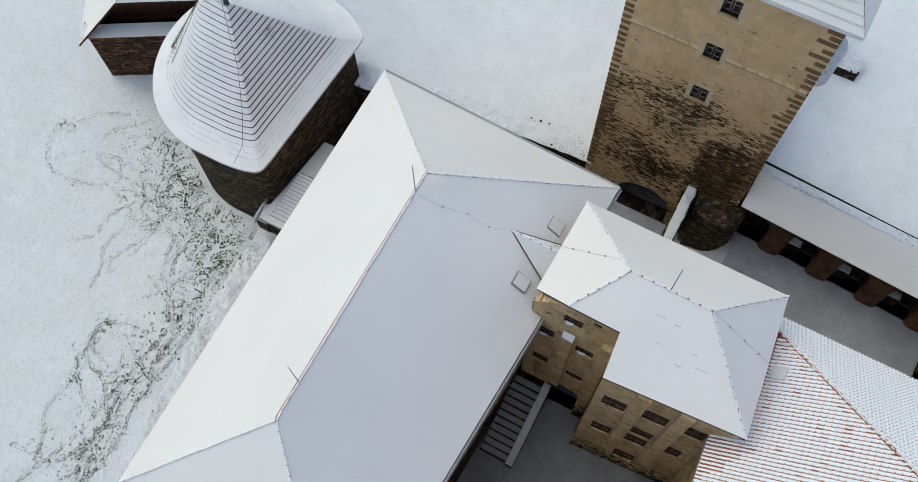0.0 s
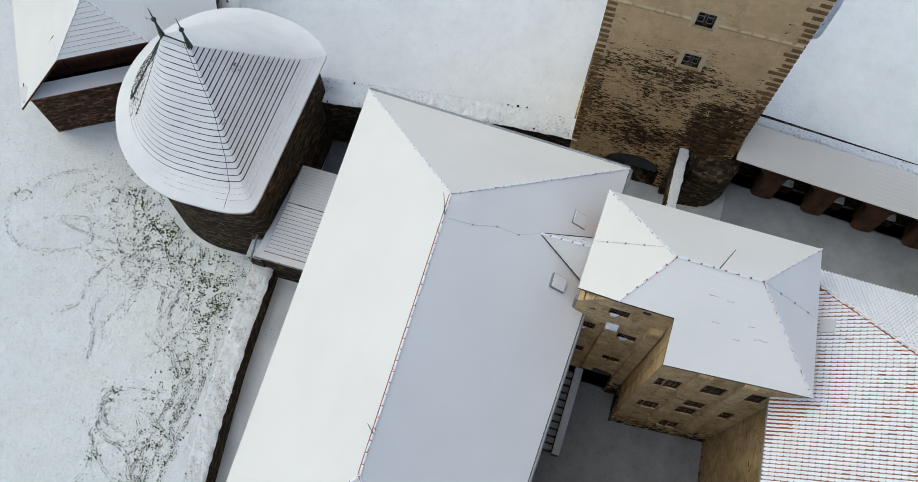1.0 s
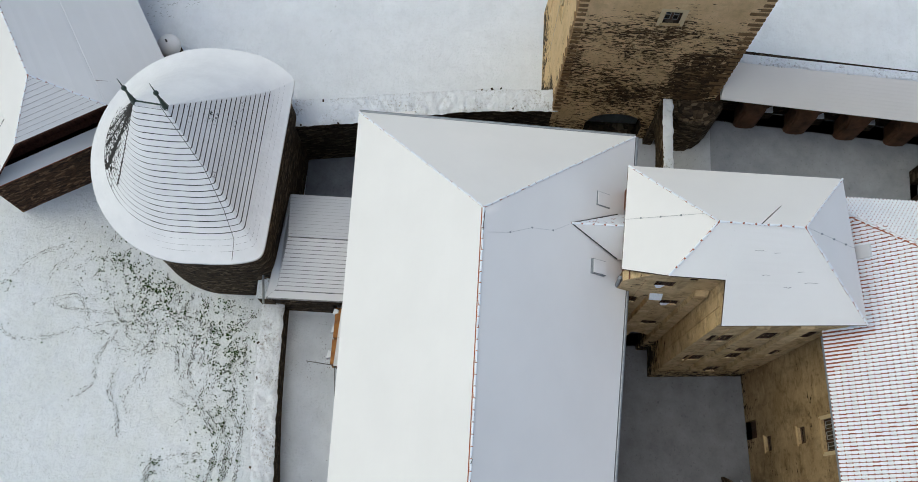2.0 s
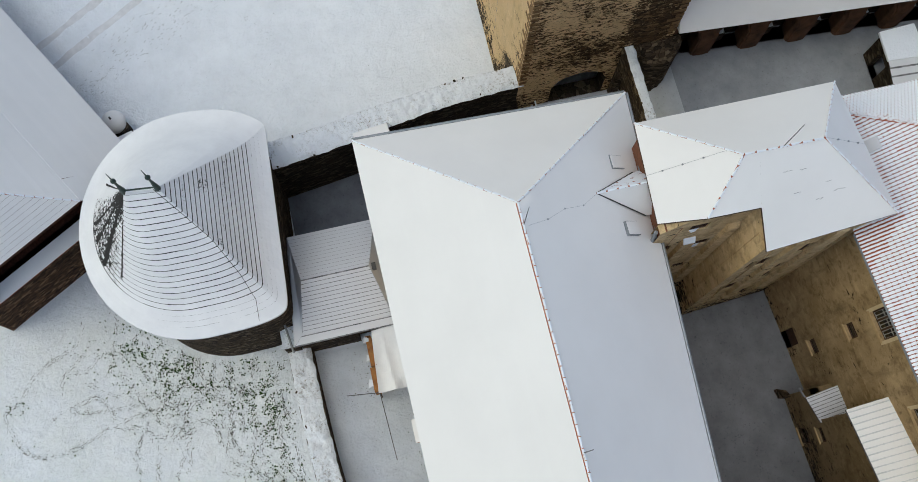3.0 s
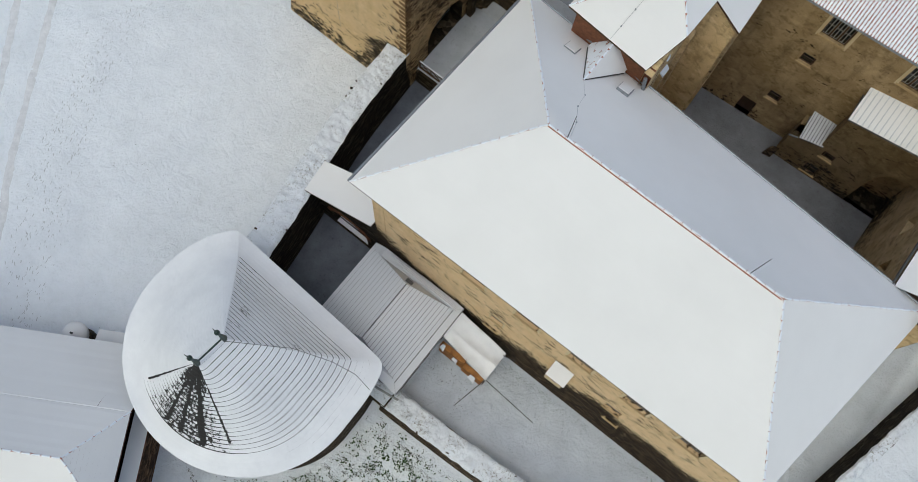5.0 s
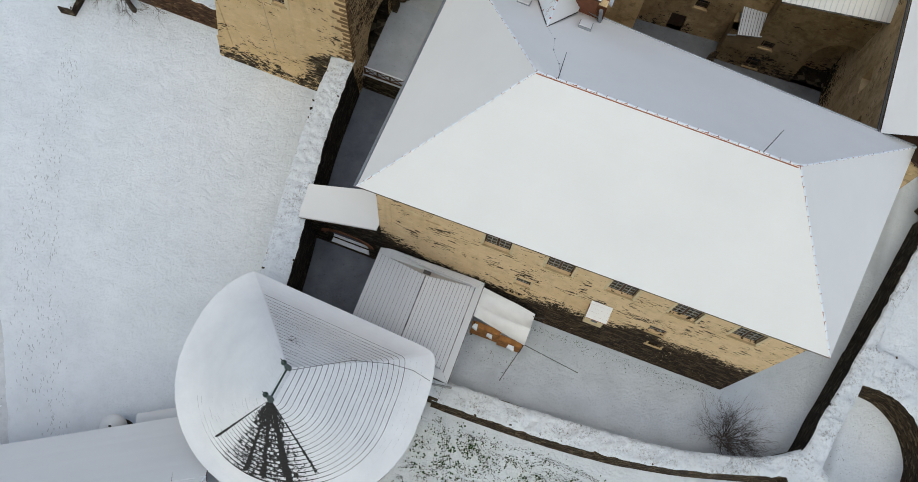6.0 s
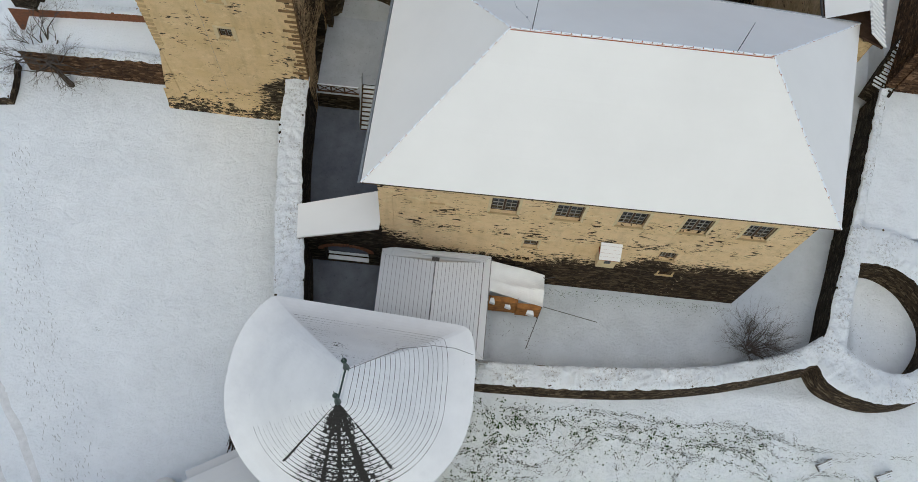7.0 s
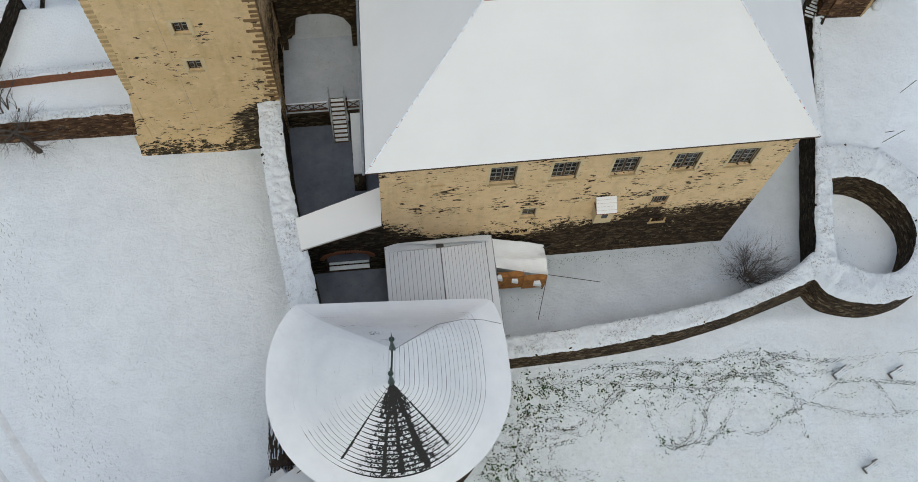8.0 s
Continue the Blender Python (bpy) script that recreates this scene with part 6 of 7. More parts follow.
    tube(bm, (14.5, 18.85, 5.0), (14.0, 18.75, 4.9), 0.06, sides=6)
    part("gutter_spout", bm, M_ZINC, b)


courtyard_range()


def east_wing():
    e = thing("east_wing", (22, 15, 0), "narrow wing joining the house, smooth snow on its roof", "building")
    bm = bmesh.new()
    panel(bm, (21.0, 21.4), (21.2, 10.2), 0.9, 13.5, [(5.0, 1.0, 8, 9.4), (8.0, 1.0, 8, 9.4)], 0.6)
    panel(bm, (23.2, 9.7), (23.2, 40.0), -0.3, 13.5, [(6.0, 1.0, 8.0, 9.4)], 0.6)
    panel(bm, (21.9, 9.72), (23.2, 9.72), -0.3, 13.5, (), 0.6)
    part("wall", bm, M_PLASTER_COURT, e)
    bm = bmesh.new()
    r0, r1 = (22.45, 9.3, 14.75), (22.6, 40, 14.75)
    slope(bm, [(20.72, 10.6, 13.72), (22.45, 10.6, 14.75), (22.6, 40, 14.75), (20.3, 40, 13.72)], 0.3, 0.01, 0, 0)
    slope(bm, [r0, (23.5, 9.3, 13.72), (23.9, 40, 13.72), r1], 0.3, 0.01, 0, 0)
    eaves(bm, [(20.72, 10.7, 13.72), (23.5, 9.3, 13.72), (23.9, 40, 13.72), (20.3, 40, 13.72)], 0.16, 1)
    rf = part("roof", bm, [M_ROOF, M_WOOD], e)
    for i in range(40):
        y = 9.35 + 0.26 * i
        bm = bmesh.new()
        tube(bm, (22.5, y, 14.78), (23.56, y, 13.78), 0.075, sides=8)
        part("tile_roll", bm, M_ROOF, rf)
    bm = bmesh.new()
    prism(bm, [(23.2, 9.7), (23.32, 9.7), (23.32, 30), (23.2, 30)], 8.6, 8.85)
    part("string_course", bm, M_SURROUND, e)
    bm = bmesh.new()
    tube(bm, (20.62, 10.7, 13.6), (20.3, 30, 13.6), 0.07, sides=6)
    part("gutter", bm, M_IRON, e)


east_wing()


# ---- terrace, outer stair and building east of the moat ----
def east_terrace():
    slab("pavement_east_terrace", [(27.2, 4.4), (29.0, 4.1), (30.9, 4.4), (33.2, 8.05), (35.45, 11.2), (42, 20), (42, 30), (31, 30), (29.2, 13.9)], 2.25, "raised snowy terrace with faint tracks", 2.6, M_GROUND)
    s = thing("outer_stair", (29, 14.5, 2), "worn stone stair with snow on its broken treads", "stairs")
    n = 34
    rng = random.Random(3)
    for i in range(13, n):
        c = Vector((27.75, 11.6, 1.2)).lerp(Vector((31.15, 17.8, 4.4)), i / n)
        bm = bmesh.new()
        m = Matrix.Translation(c) @ Matrix.Rotation(radians(-29 + rng.uniform(-3, 3)), 4, "Z")
        box(bm, (-0.75, -0.10, -1.6), (0.7, 0.12, 0.0), m)
        st = part("step", bm, M_STONE_DARK, s)
        bm = bmesh.new()
        a, b = rng.uniform(-0.74, -0.5), rng.uniform(-0.2, 0.2)
        box(bm, (a, -0.05 + rng.uniform(-0.03, 0.03), 0.0), (b, 0.11, 0.05), m)
        box(bm, (b + rng.uniform(0.03, 0.15), -0.05 + rng.uniform(-0.03, 0.03), 0.0), (rng.uniform(0.5, 0.69), 0.11, 0.05), m)
        part("tread_snow", bm, M_CAPSNOW, st)
    g = thing("gate_building", (32, 16, 2), "brown rubble building corner with ochre quoins", "building")
    bm = bmesh.new()
    panel(bm, (29.2, 14.05), (32.3, 14.0), 1.8, 9.6, (), 0.6)
    panel(bm, (32.3, 14.0), (34.6, 15.8), 1.8, 9.6, (), 0.6)
    panel(bm, (34.6, 15.8), (31.5, 24.0), 1.8, 9.6, (), 0.6)
    panel(bm, (31.5, 24.0), (29.2, 14.05), 1.8, 9.6, (), 0.6)
    part("wall", bm, M_STONE_RED, g)
    bm = bmesh.new()
    prism(bm, [(29.0, 13.85), (32.4, 13.8), (34.8, 15.8), (31.5, 24.3)], 9.6, 9.85)
    part("roof", bm, M_ROOF, g)
    for i in range(15):
        bm = bmesh.new()
        w = 0.75 if i % 2 else 0.5
        m = turned((32.3, 14.0, 2.2 + 0.47 * i), (0.79, 0.62))
        box(bm, (-0.03, -0.04, 0), (w, 0.3, 0.43), m)
        part("quoin", bm, M_QUOIN, g)
    v = thing("snow_boulder", (33.55, 14.7, 2.25), "rounded stone under a cap of snow", "stone")
    bm = bmesh.new()
    bmesh.ops.create_icosphere(bm, subdivisions=2, radius=0.36, matrix=Matrix.Translation((33.55, 14.7, 2.4)))
    for q in bm.verts:
        q.co += Vector((1, 1, 0.6)) * 0.12 * noise.noise(q.co * 1.7)
    part("stone", bm, M_CAPSNOW, v, smooth=True)


east_terrace()


def edge_rods():
    r = thing("edge_rods", (31.0, 4.6, 0), "thin iron rods leaning out of the terrace edge", "rods")
    for a, b in (((31.1, 4.7, 2.2), (33.0, 5.6, 1.9)), ((31.5, 5.4, 2.2), (32.2, 5.5, 2.1)), ((33.3, 8.1, 2.25), (34.6, 8.9, 2.3))):
        bm = bmesh.new()
        tube(bm, a, b, 0.025, sides=5)
        part("rod", bm, M_IRON, r)


edge_rods()


# ---- barn ----
def barn():
    b = thing("barn", (-4, -17, 0), "barn with rubble walls, boarded gable and snowy half-hipped roof", "barn")
    u, v = Vector((math.cos(radians(30)), math.sin(radians(30)), 0)), Vector((-math.sin(radians(30)), math.cos(radians(30)), 0))

    def P(a, c, z):
        return u * a + v * c + Vector((0, 0, z))

    g, far, mid = -10.0, -34.0, -13.5
    xy = lambda a, c: tuple(P(a, c, 0).xy)
    bm = bmesh.new()
    panel(bm, xy(g, -19.0), xy(g, -8.0), -0.4, 5.0, (), 0.6)
    panel(bm, xy(far, -19.0), xy(g, -19.0), -0.4, 4.9, (), 0.6)
    panel(bm, xy(g, -8.0), xy(far, -8.0), -0.4, 4.9, (), 0.6)
    part("wall", bm, M_STONE_RED, b, "reddish brown rubble")
    bm = bmesh.new()
    prism(bm, [xy(g - 1.1, -18.6), xy(g - 0.2, -18.6), xy(g - 0.2, -8.4), xy(g - 1.1, -8.4)], 4.6, 5.0)
    pts = [P(g - 1.0, -18.6, 5.1), P(g - 1.0, -8.4, 5.1), P(g - 1.0, -11.0, 8.2), P(g - 1.0, -16.0, 8.2)]
    quad(bm, *pts)
    part("gable_wall", bm, M_WOOD_RED, b, "dark red-brown boarding")
    for i in range(22):
        c = -18.2 + i * 0.45
        top = min(7.7, 4.6 + (5.0 - abs(c + 0.2 - mid)) * 1.05)
        if top > 5.3:
            bm = bmesh.new()
            a0, a1 = P(g - 0.98, c, 0), P(g - 0.92, c + 0.4, 0)
            prism(bm, [a0.xy, P(g - 0.94, c, 0).xy, P(g - 0.94, c + 0.4, 0).xy, P(g - 0.98, c + 0.4, 0).xy], 5.0, top)
            part("board", bm, M_WOOD_RED, b)
    bm = bmesh.new()
    slope(bm, [P(g + 0.6, -19.1, 5.0), P(g + 0.6, -8.0, 5.0), P(g - 0.1, -8.0, 5.4), P(g - 0.1, -19.1, 5.4)], 0.4, 0.02, 0, 1)
    eaves(bm, [P(g + 0.6, -19.1, 5.0), P(g + 0.6, -8.0, 5.0), P(g - 0.1, -8.0, 5.0), P(g - 0.1, -19.1, 5.0)], 0.08, 1)
    part("pent_roof", bm, [M_ROOF, M_TERRA], b, "narrow snowy pent roof on the gable")
    k = P(g - 1.1, mid, 10.8)
    a, c = P(g + 0.55, -11.05, 8.182), P(g + 0.55, -15.95, 8.182)
    s0, n0 = P(g + 0.75, -19.35, 4.55), P(g + 0.75, -7.65, 4.55)
    s1, n1, k1 = P(far, -19.35, 4.55), P(far, -7.65, 4.55), P(far, mid, 10.8)
    bm = bmesh.new()
    rng = random.Random(15)
    slope(bm, [s1, s0, c, k, k1], 0.2, 0.008, 0, 0, rng)
    slope(bm, [n0, n1, k1, k, a], 0.2, 0.018, 0, 0, rng)
    slope(bm, [a, k, c], 0.24, 0.03, 0, 1, gap=0.09)
    for p, q in ((s1, s0), (s0, c), (c, a), (a, n0), (n0, n1)):
        d = Vector((0, 0, 0.16))
        quad(bm, p - d, q - d, q, p, slot=1)
    for quad_pts in ((s1, s0, c, k, k1), (n0, n1, k1, k, a), (a, k, c)):
        d = Vector((0, 0, 0.17))
        bm.faces.new([bm.verts.new(p - d) for p in quad_pts[::-1]]).material_index = 1
    roof = part("roof", bm, [M_ROOF, M_WOOD_RED], b, "tiles under snow, rows showing on the half hip")
    for p, q in ((a, k), (c, k), (k, k1)):
        ridge_tiles(roof, p, q)
    # round oven stack on the north side
    o = thing("snow_dome", (-9.6, -13.9, 0.4), "small domed stone turret under a cap of snow", "turret")
    bm = bmesh.new()
    tube(bm, (-9.6, -13.9, 0), (-9.6, -13.9, 1.7), 0.62, 0.58, 16)
    part("drum", bm, M_STONE, o)
    bm = bmesh.new()
    bmesh.ops.create_uvsphere(bm, u_segments=20, v_segments=12, radius=0.72, matrix=Matrix.Translation((-9.6, -13.9, 1.75)) @ Matrix.Diagonal((1, 1, 0.75, 1)))
    part("snow_cap", bm, M_ROOF, o, smooth=True)
    bm = bmesh.new()
    tube(bm, (-9.6, -13.9, 2.2), (-9.6, -13.9, 2.5), 0.07, 0.05, 8)
    part("knob", bm, M_IRON, o)
    l = thing("low_lean_to", (-7.5, -12.5, 0), "low snowy roof strip beside the barn", "shed")
    bm = bmesh.new()
    prism(bm, [xy(-13.8, -8.0), xy(-11.2, -8.0), xy(-11.2, -6.9), xy(-13.8, -6.9)], -0.2, [2.6, 2.6, 2.1, 2.1])
    part("shed_body", bm, M_STONE, l)
    bm = bmesh.new()
    prism(bm, [xy(-13.9, -8.0), xy(-11.1, -8.0), xy(-11.1, -6.8), xy(-13.9, -6.8)], [2.6, 2.6, 2.1, 2.1], [2.78, 2.78, 2.25, 2.25])
    part("shed_snow", bm, M_ROOF, l)


barn()


# ---- walls west of the keep ----
snowy_wall("wall_lower_west", [(-13.9, 10.3), (-18, 10.25), (-23.0, 10.15)], [(-13.9, 10.9), (-18, 10.85), (-23.0, 10.75)], -0.2, (2.5, 2.5), "rubble retaining wall west of the keep", 30, M_STONE_RED)
slab("pavement_west_terrace", [(-13.6, 10.8), (-13.6, 13.4), (-23.0, 13.0), (-23.0, 10.7)], 2.42, "flat snowy terrace strip", 2.6)
snowy_wall("wall_brick_west", [(-13.6, 13.2), (-18, 13.0), (-24.0, 12.6)], [(-13.6, 13.75), (-18, 13.5), (-24.0, 13.1)], 1.0, (3.1, 3.1), "red brick wall with a clean snow coping", 24, M_BRICK, 0.1, 0.01)
slab("pavement_upper_west", [(-13.5, 13.6), (-13.5, 18), (-25.0, 18), (-24.2, 13.0)], 2.9, "snow-covered upper ground beside the keep", 3.0)
snowy_wall("wall_dark_west", [(-23.5, 12.7), (-22.9, 15.5), (-22.4, 18.5)], [(-22.25, 12.7), (-21.65, 15.5), (-21.0, 18.5)], 0, (4.3, 4.5), "dark wall edge with patchy snow", 20, M_STONE_DARK)


snowy_wall("wall_stub_north", [(-22.1, 18.2), (-22.1, 19.6), (-22.1, 20.95)], [(-20.7, 18.2), (-20.7, 19.6), (-20.7, 20.9)], 0.1, (1.1, 1.1), "low rubble wall end under flat snow behind the keep", 14, M_STONE_DARK)
snowy_wall("wall_stub_west", [(-24.2, 7.5), (-24.3, 8.8), (-24.5, 10.2)], [(-23.35, 7.6), (-23.4, 8.8), (-23.6, 10.2)], -0.2, (1.25, 1.4), "short broken wall end heaped with snow", 16)


def yard_shed():
    s = thing("yard_shed", (-1, 30, 3.5), "low dark outbuilding with snowy lapped roof closing the yard", "outbuilding")
    bm = bmesh.new()
    panel(bm, (-3.45, 29.15), (2.7, 28.95), 3.3, 5.85, [(1.2, 0.9, 3.5, 5.2)], 0.4, tops=(5.85, 4.75))
    panel(bm, (-3.45, 31.0), (-3.45, 29.15), 3.3, 5.85, (), 0.4)
    part("wall", bm, M_STONE_DARK, s)
    bm = bmesh.new()
    prism(bm, [(-3.6, 29.0), (-1.85, 28.9), (-1.7, 31.1), (-3.7, 31.1)], 5.86, 6.02)
    part("snow_slab", bm, M_YARD, s, "thick flat snow on the roof")
    bm = bmesh.new()
    slope(bm, [(-1.84, 28.9, 6.0), (2.75, 28.75, 4.85), (2.75, 31.0, 4.85), (-1.7, 31.0, 6.0)], 0.11, 0.03, 0, 1, gap=0.2)
    part("lapped_roof", bm, [M_ROOF_METAL, M_LINE], s, "dark metal laps showing between strips of snow")


yard_shed()


# ---- trees ----
def branches(bm, start, way, length, radius, depth, rng, spread_deg, sides=5):
    steps = 3
    p, d = Vector(start), Vector(way).normalized()
    r = radius
    for i in range(steps):
        d = (d + Vector((rng.uniform(-1, 1), rng.uniform(-1, 1), rng.uniform(-0.5, 0.9))) * 0.16).normalized()
        q = p + d * length / steps
        r2 = r * 0.86
        tube(bm, p, q, r, r2, sides if radius > 0.03 else 3, caps=False)
        if depth > 0 and i >= (0 if depth < 3 else 1):
            for _ in range(2):
                if rng.random() < 0.22:
                    continue
                side = d.cross(Vector((rng.uniform(-1, 1), rng.uniform(-1, 1), rng.uniform(-1, 1)))).normalized()
                nd = (d * math.cos(radians(spread_deg)) + side * math.sin(radians(spread_deg)) + Vector((0, 0, 0.12))).normalized()
                branches(bm, q, nd, length * rng.uniform(0.5, 0.75), r2 * 0.62, depth - 1, rng, spread_deg, sides)
        p, r = q, r2


def bare_tree(name, at, height, radius, label, seed, lean=(0, 0), limbs=6):
    rng = random.Random(seed)
    t = thing(name, at, label, "tree" if "tree" in name else "shrub")
    bm = bmesh.new()
    top = Vector(at) + Vector((lean[0], lean[1], height * 0.3))
    tube(bm, Vector(at) - Vector((0, 0, 0.2)), top, radius * 0.9, radius * 0.55, 9)
    part("trunk", bm, M_BARK, t)
    bm = bmesh.new()
    for i in range(limbs):
        a = 2 * math.pi * i / limbs + rng.uniform(-0.4, 0.4)
        w = Vector((math.cos(a), math.sin(a), rng.uniform(0.35, 1.1)))
        branches(bm, top - Vector((0, 0, rng.uniform(0, height * 0.1))), w, height * rng.uniform(0.28, 0.4), radius * 0.38, 4, rng, 38)
    part("crown", bm, M_TWIG, t, "leafless twigs")
    return t


bare_tree("bare_tree", (-20.2, 9.3, 0.3), 5.4, 0.2, "leafless spreading tree beside the keep wall", 3, (-1.3, 0.75), 10)


def shrub():
    rng = random.Random(8)
    at = Vector((21.5, -2.6, 0))
    t = thing("bare_shrub", at, "leafless many-stemmed shrub in the moat", "shrub")
    for i in range(46):
        a = 2 * math.pi * i / 46 + rng.uniform(-0.3, 0.3)
        bm = bmesh.new()
        branches(bm, at + Vector((0.15 * math.cos(a), 0.15 * math.sin(a), -0.1)), (rng.uniform(0.15, 0.7) * math.cos(a), rng.uniform(0.15, 0.7) * math.sin(a), 1.0), rng.uniform(1.3, 2.1), 0.026, 3, rng, 32, 4)
        part("stem", bm, M_TWIG, t)


shrub()


# ---- wheel tracks and a far wall stub ----
def wheel_tracks():
    for line in ([(-12.4, -21.0), (-15.1, -16.7), (-17.9, -12.1), (-19.85, -9.4), (-21.9, -6.1), (-28.0, 4.0)], [(-15.0, -20.0), (-17.85, -15.3), (-20.3, -11.4), (-22.8, -7.8), (-29.6, 2.0)]):
        pts = smooth_line([(*p, 0) for p in line], 220)
        verts, faces = [], []
        for i, p in enumerate(pts):
            d = (pts[min(i + 1, 219)] - pts[max(i - 1, 0)]).normalized()
            side = Vector((-d.y, d.x, 0))
            for s in (-1, -0.4, 0.4, 1):
                w = 0.22 + 0.12 * noise.noise((p.x * 1.2, p.y * 1.2, s))
                q = p + side * s * w
                verts.append((q.x, q.y, ground_height(q.x, q.y) + (0.012 if abs(s) < 1 else 0.004)))
        for i in range(219):
            for c in range(3):
                k = 4 * i + c
                faces.append((k, k + 1, k + 5, k + 4))
        me = bpy.data.meshes.new("wheel_track")
        me.from_pydata(verts, [], faces)
        me.materials.append(M_TRACK)
        tagged(new("wheel_track", me), "pressed wheel rut in the meadow snow", "track", kind="structure")


wheel_tracks()


def footprints():
    """Trodden prints and sledge scuffs beside the wheel ruts."""
    rng = random.Random(19)
    verts, faces = [], []
    bands = (([(-12.4, -16.6), (-13.3, -14.6), (-15.2, -11.4), (-16.8, -8.4), (-18.3, -5.4), (-19.6, -3.0), (-21.2, 1.6), (-22.5, 6)], 0.5, 30.0),
             ([(-14.6, -15.0), (-16.6, -11.6), (-18.4, -8.0), (-20.2, -4.2), (-22.0, 0.0)], 0.4, 14.0),
             ([(-15.6, -5.6), (-14.2, -4.6), (-12.6, -4.3), (-11.0, -4.8)], 0.12, 3.5))
    for line, wide, often in bands:
        pts = smooth_line([(*p, 0) for p in line], 400)
        for p, q in zip(pts, pts[1:]):
            step = q - p
            if rng.random() > step.length * often * (0.6 + noise.noise((p.x * 0.5, p.y * 0.5, 3.0))):
                continue
            a = math.atan2(step.y, step.x) + rng.gauss(0, 0.25)
            x, y = p.x + rng.gauss(0, wide), p.y + rng.gauss(0, wide)
            l, w = rng.uniform(0.03, 0.14), rng.uniform(0.012, 0.03)
            k = len(verts)
            for i in range(6):
                u, v = l * math.cos(math.pi * i / 3), w * math.sin(math.pi * i / 3)
                px, py = x + u * math.cos(a) - v * math.sin(a), y + u * math.sin(a) + v * math.cos(a)
                verts.append((px, py, ground_height(px, py) + 0.02))
            faces.append(tuple(range(k, k + 6)))
    me = bpy.data.meshes.new("footprints")
    me.from_pydata(verts, [], faces)
    me.materials.append(M_PRINT)
    tagged(new("footprints", me), "scattered footprints and scuffs pressed into the meadow snow", "footprints", kind="stuff")


footprints()


# ---- ground cover ----
def flecks(name, label, category, rng, places, mat, size, slim):
    """Small leaves and stalks lying on the snow; a place may name the way that its stalk points."""
    verts, faces = [], []
    for x, y, s, *way in places:
        z = ground_height(x, y) + 0.02
        a = way[0] if way else rng.uniform(0, 2 * math.pi)
        l, w = size * s * rng.uniform(0.6, 1.4), size * s * slim * rng.uniform(0.6, 1.3)
        if way:
            l, w = l * 1.7, w * 0.75
        ca, sa = math.cos(a), math.sin(a)
        t0, t1 = rng.uniform(0.0, 0.05), rng.uniform(0.02, 0.08)
        k = len(verts)
        for px, py, pz in ((-l, 0, 0.0), (0, -w, t0), (l, 0, t1), (0, w, t0)):
            verts.append((x + px * ca - py * sa, y + px * sa + py * ca, z + pz))
        faces.append((k, k + 1, k + 2, k + 3))
    me = bpy.data.meshes.new(name)
    me.from_pydata(verts, [], faces)
    me.materials.append(mat)
    return tagged(new(name, me), label, category, kind="stuff")


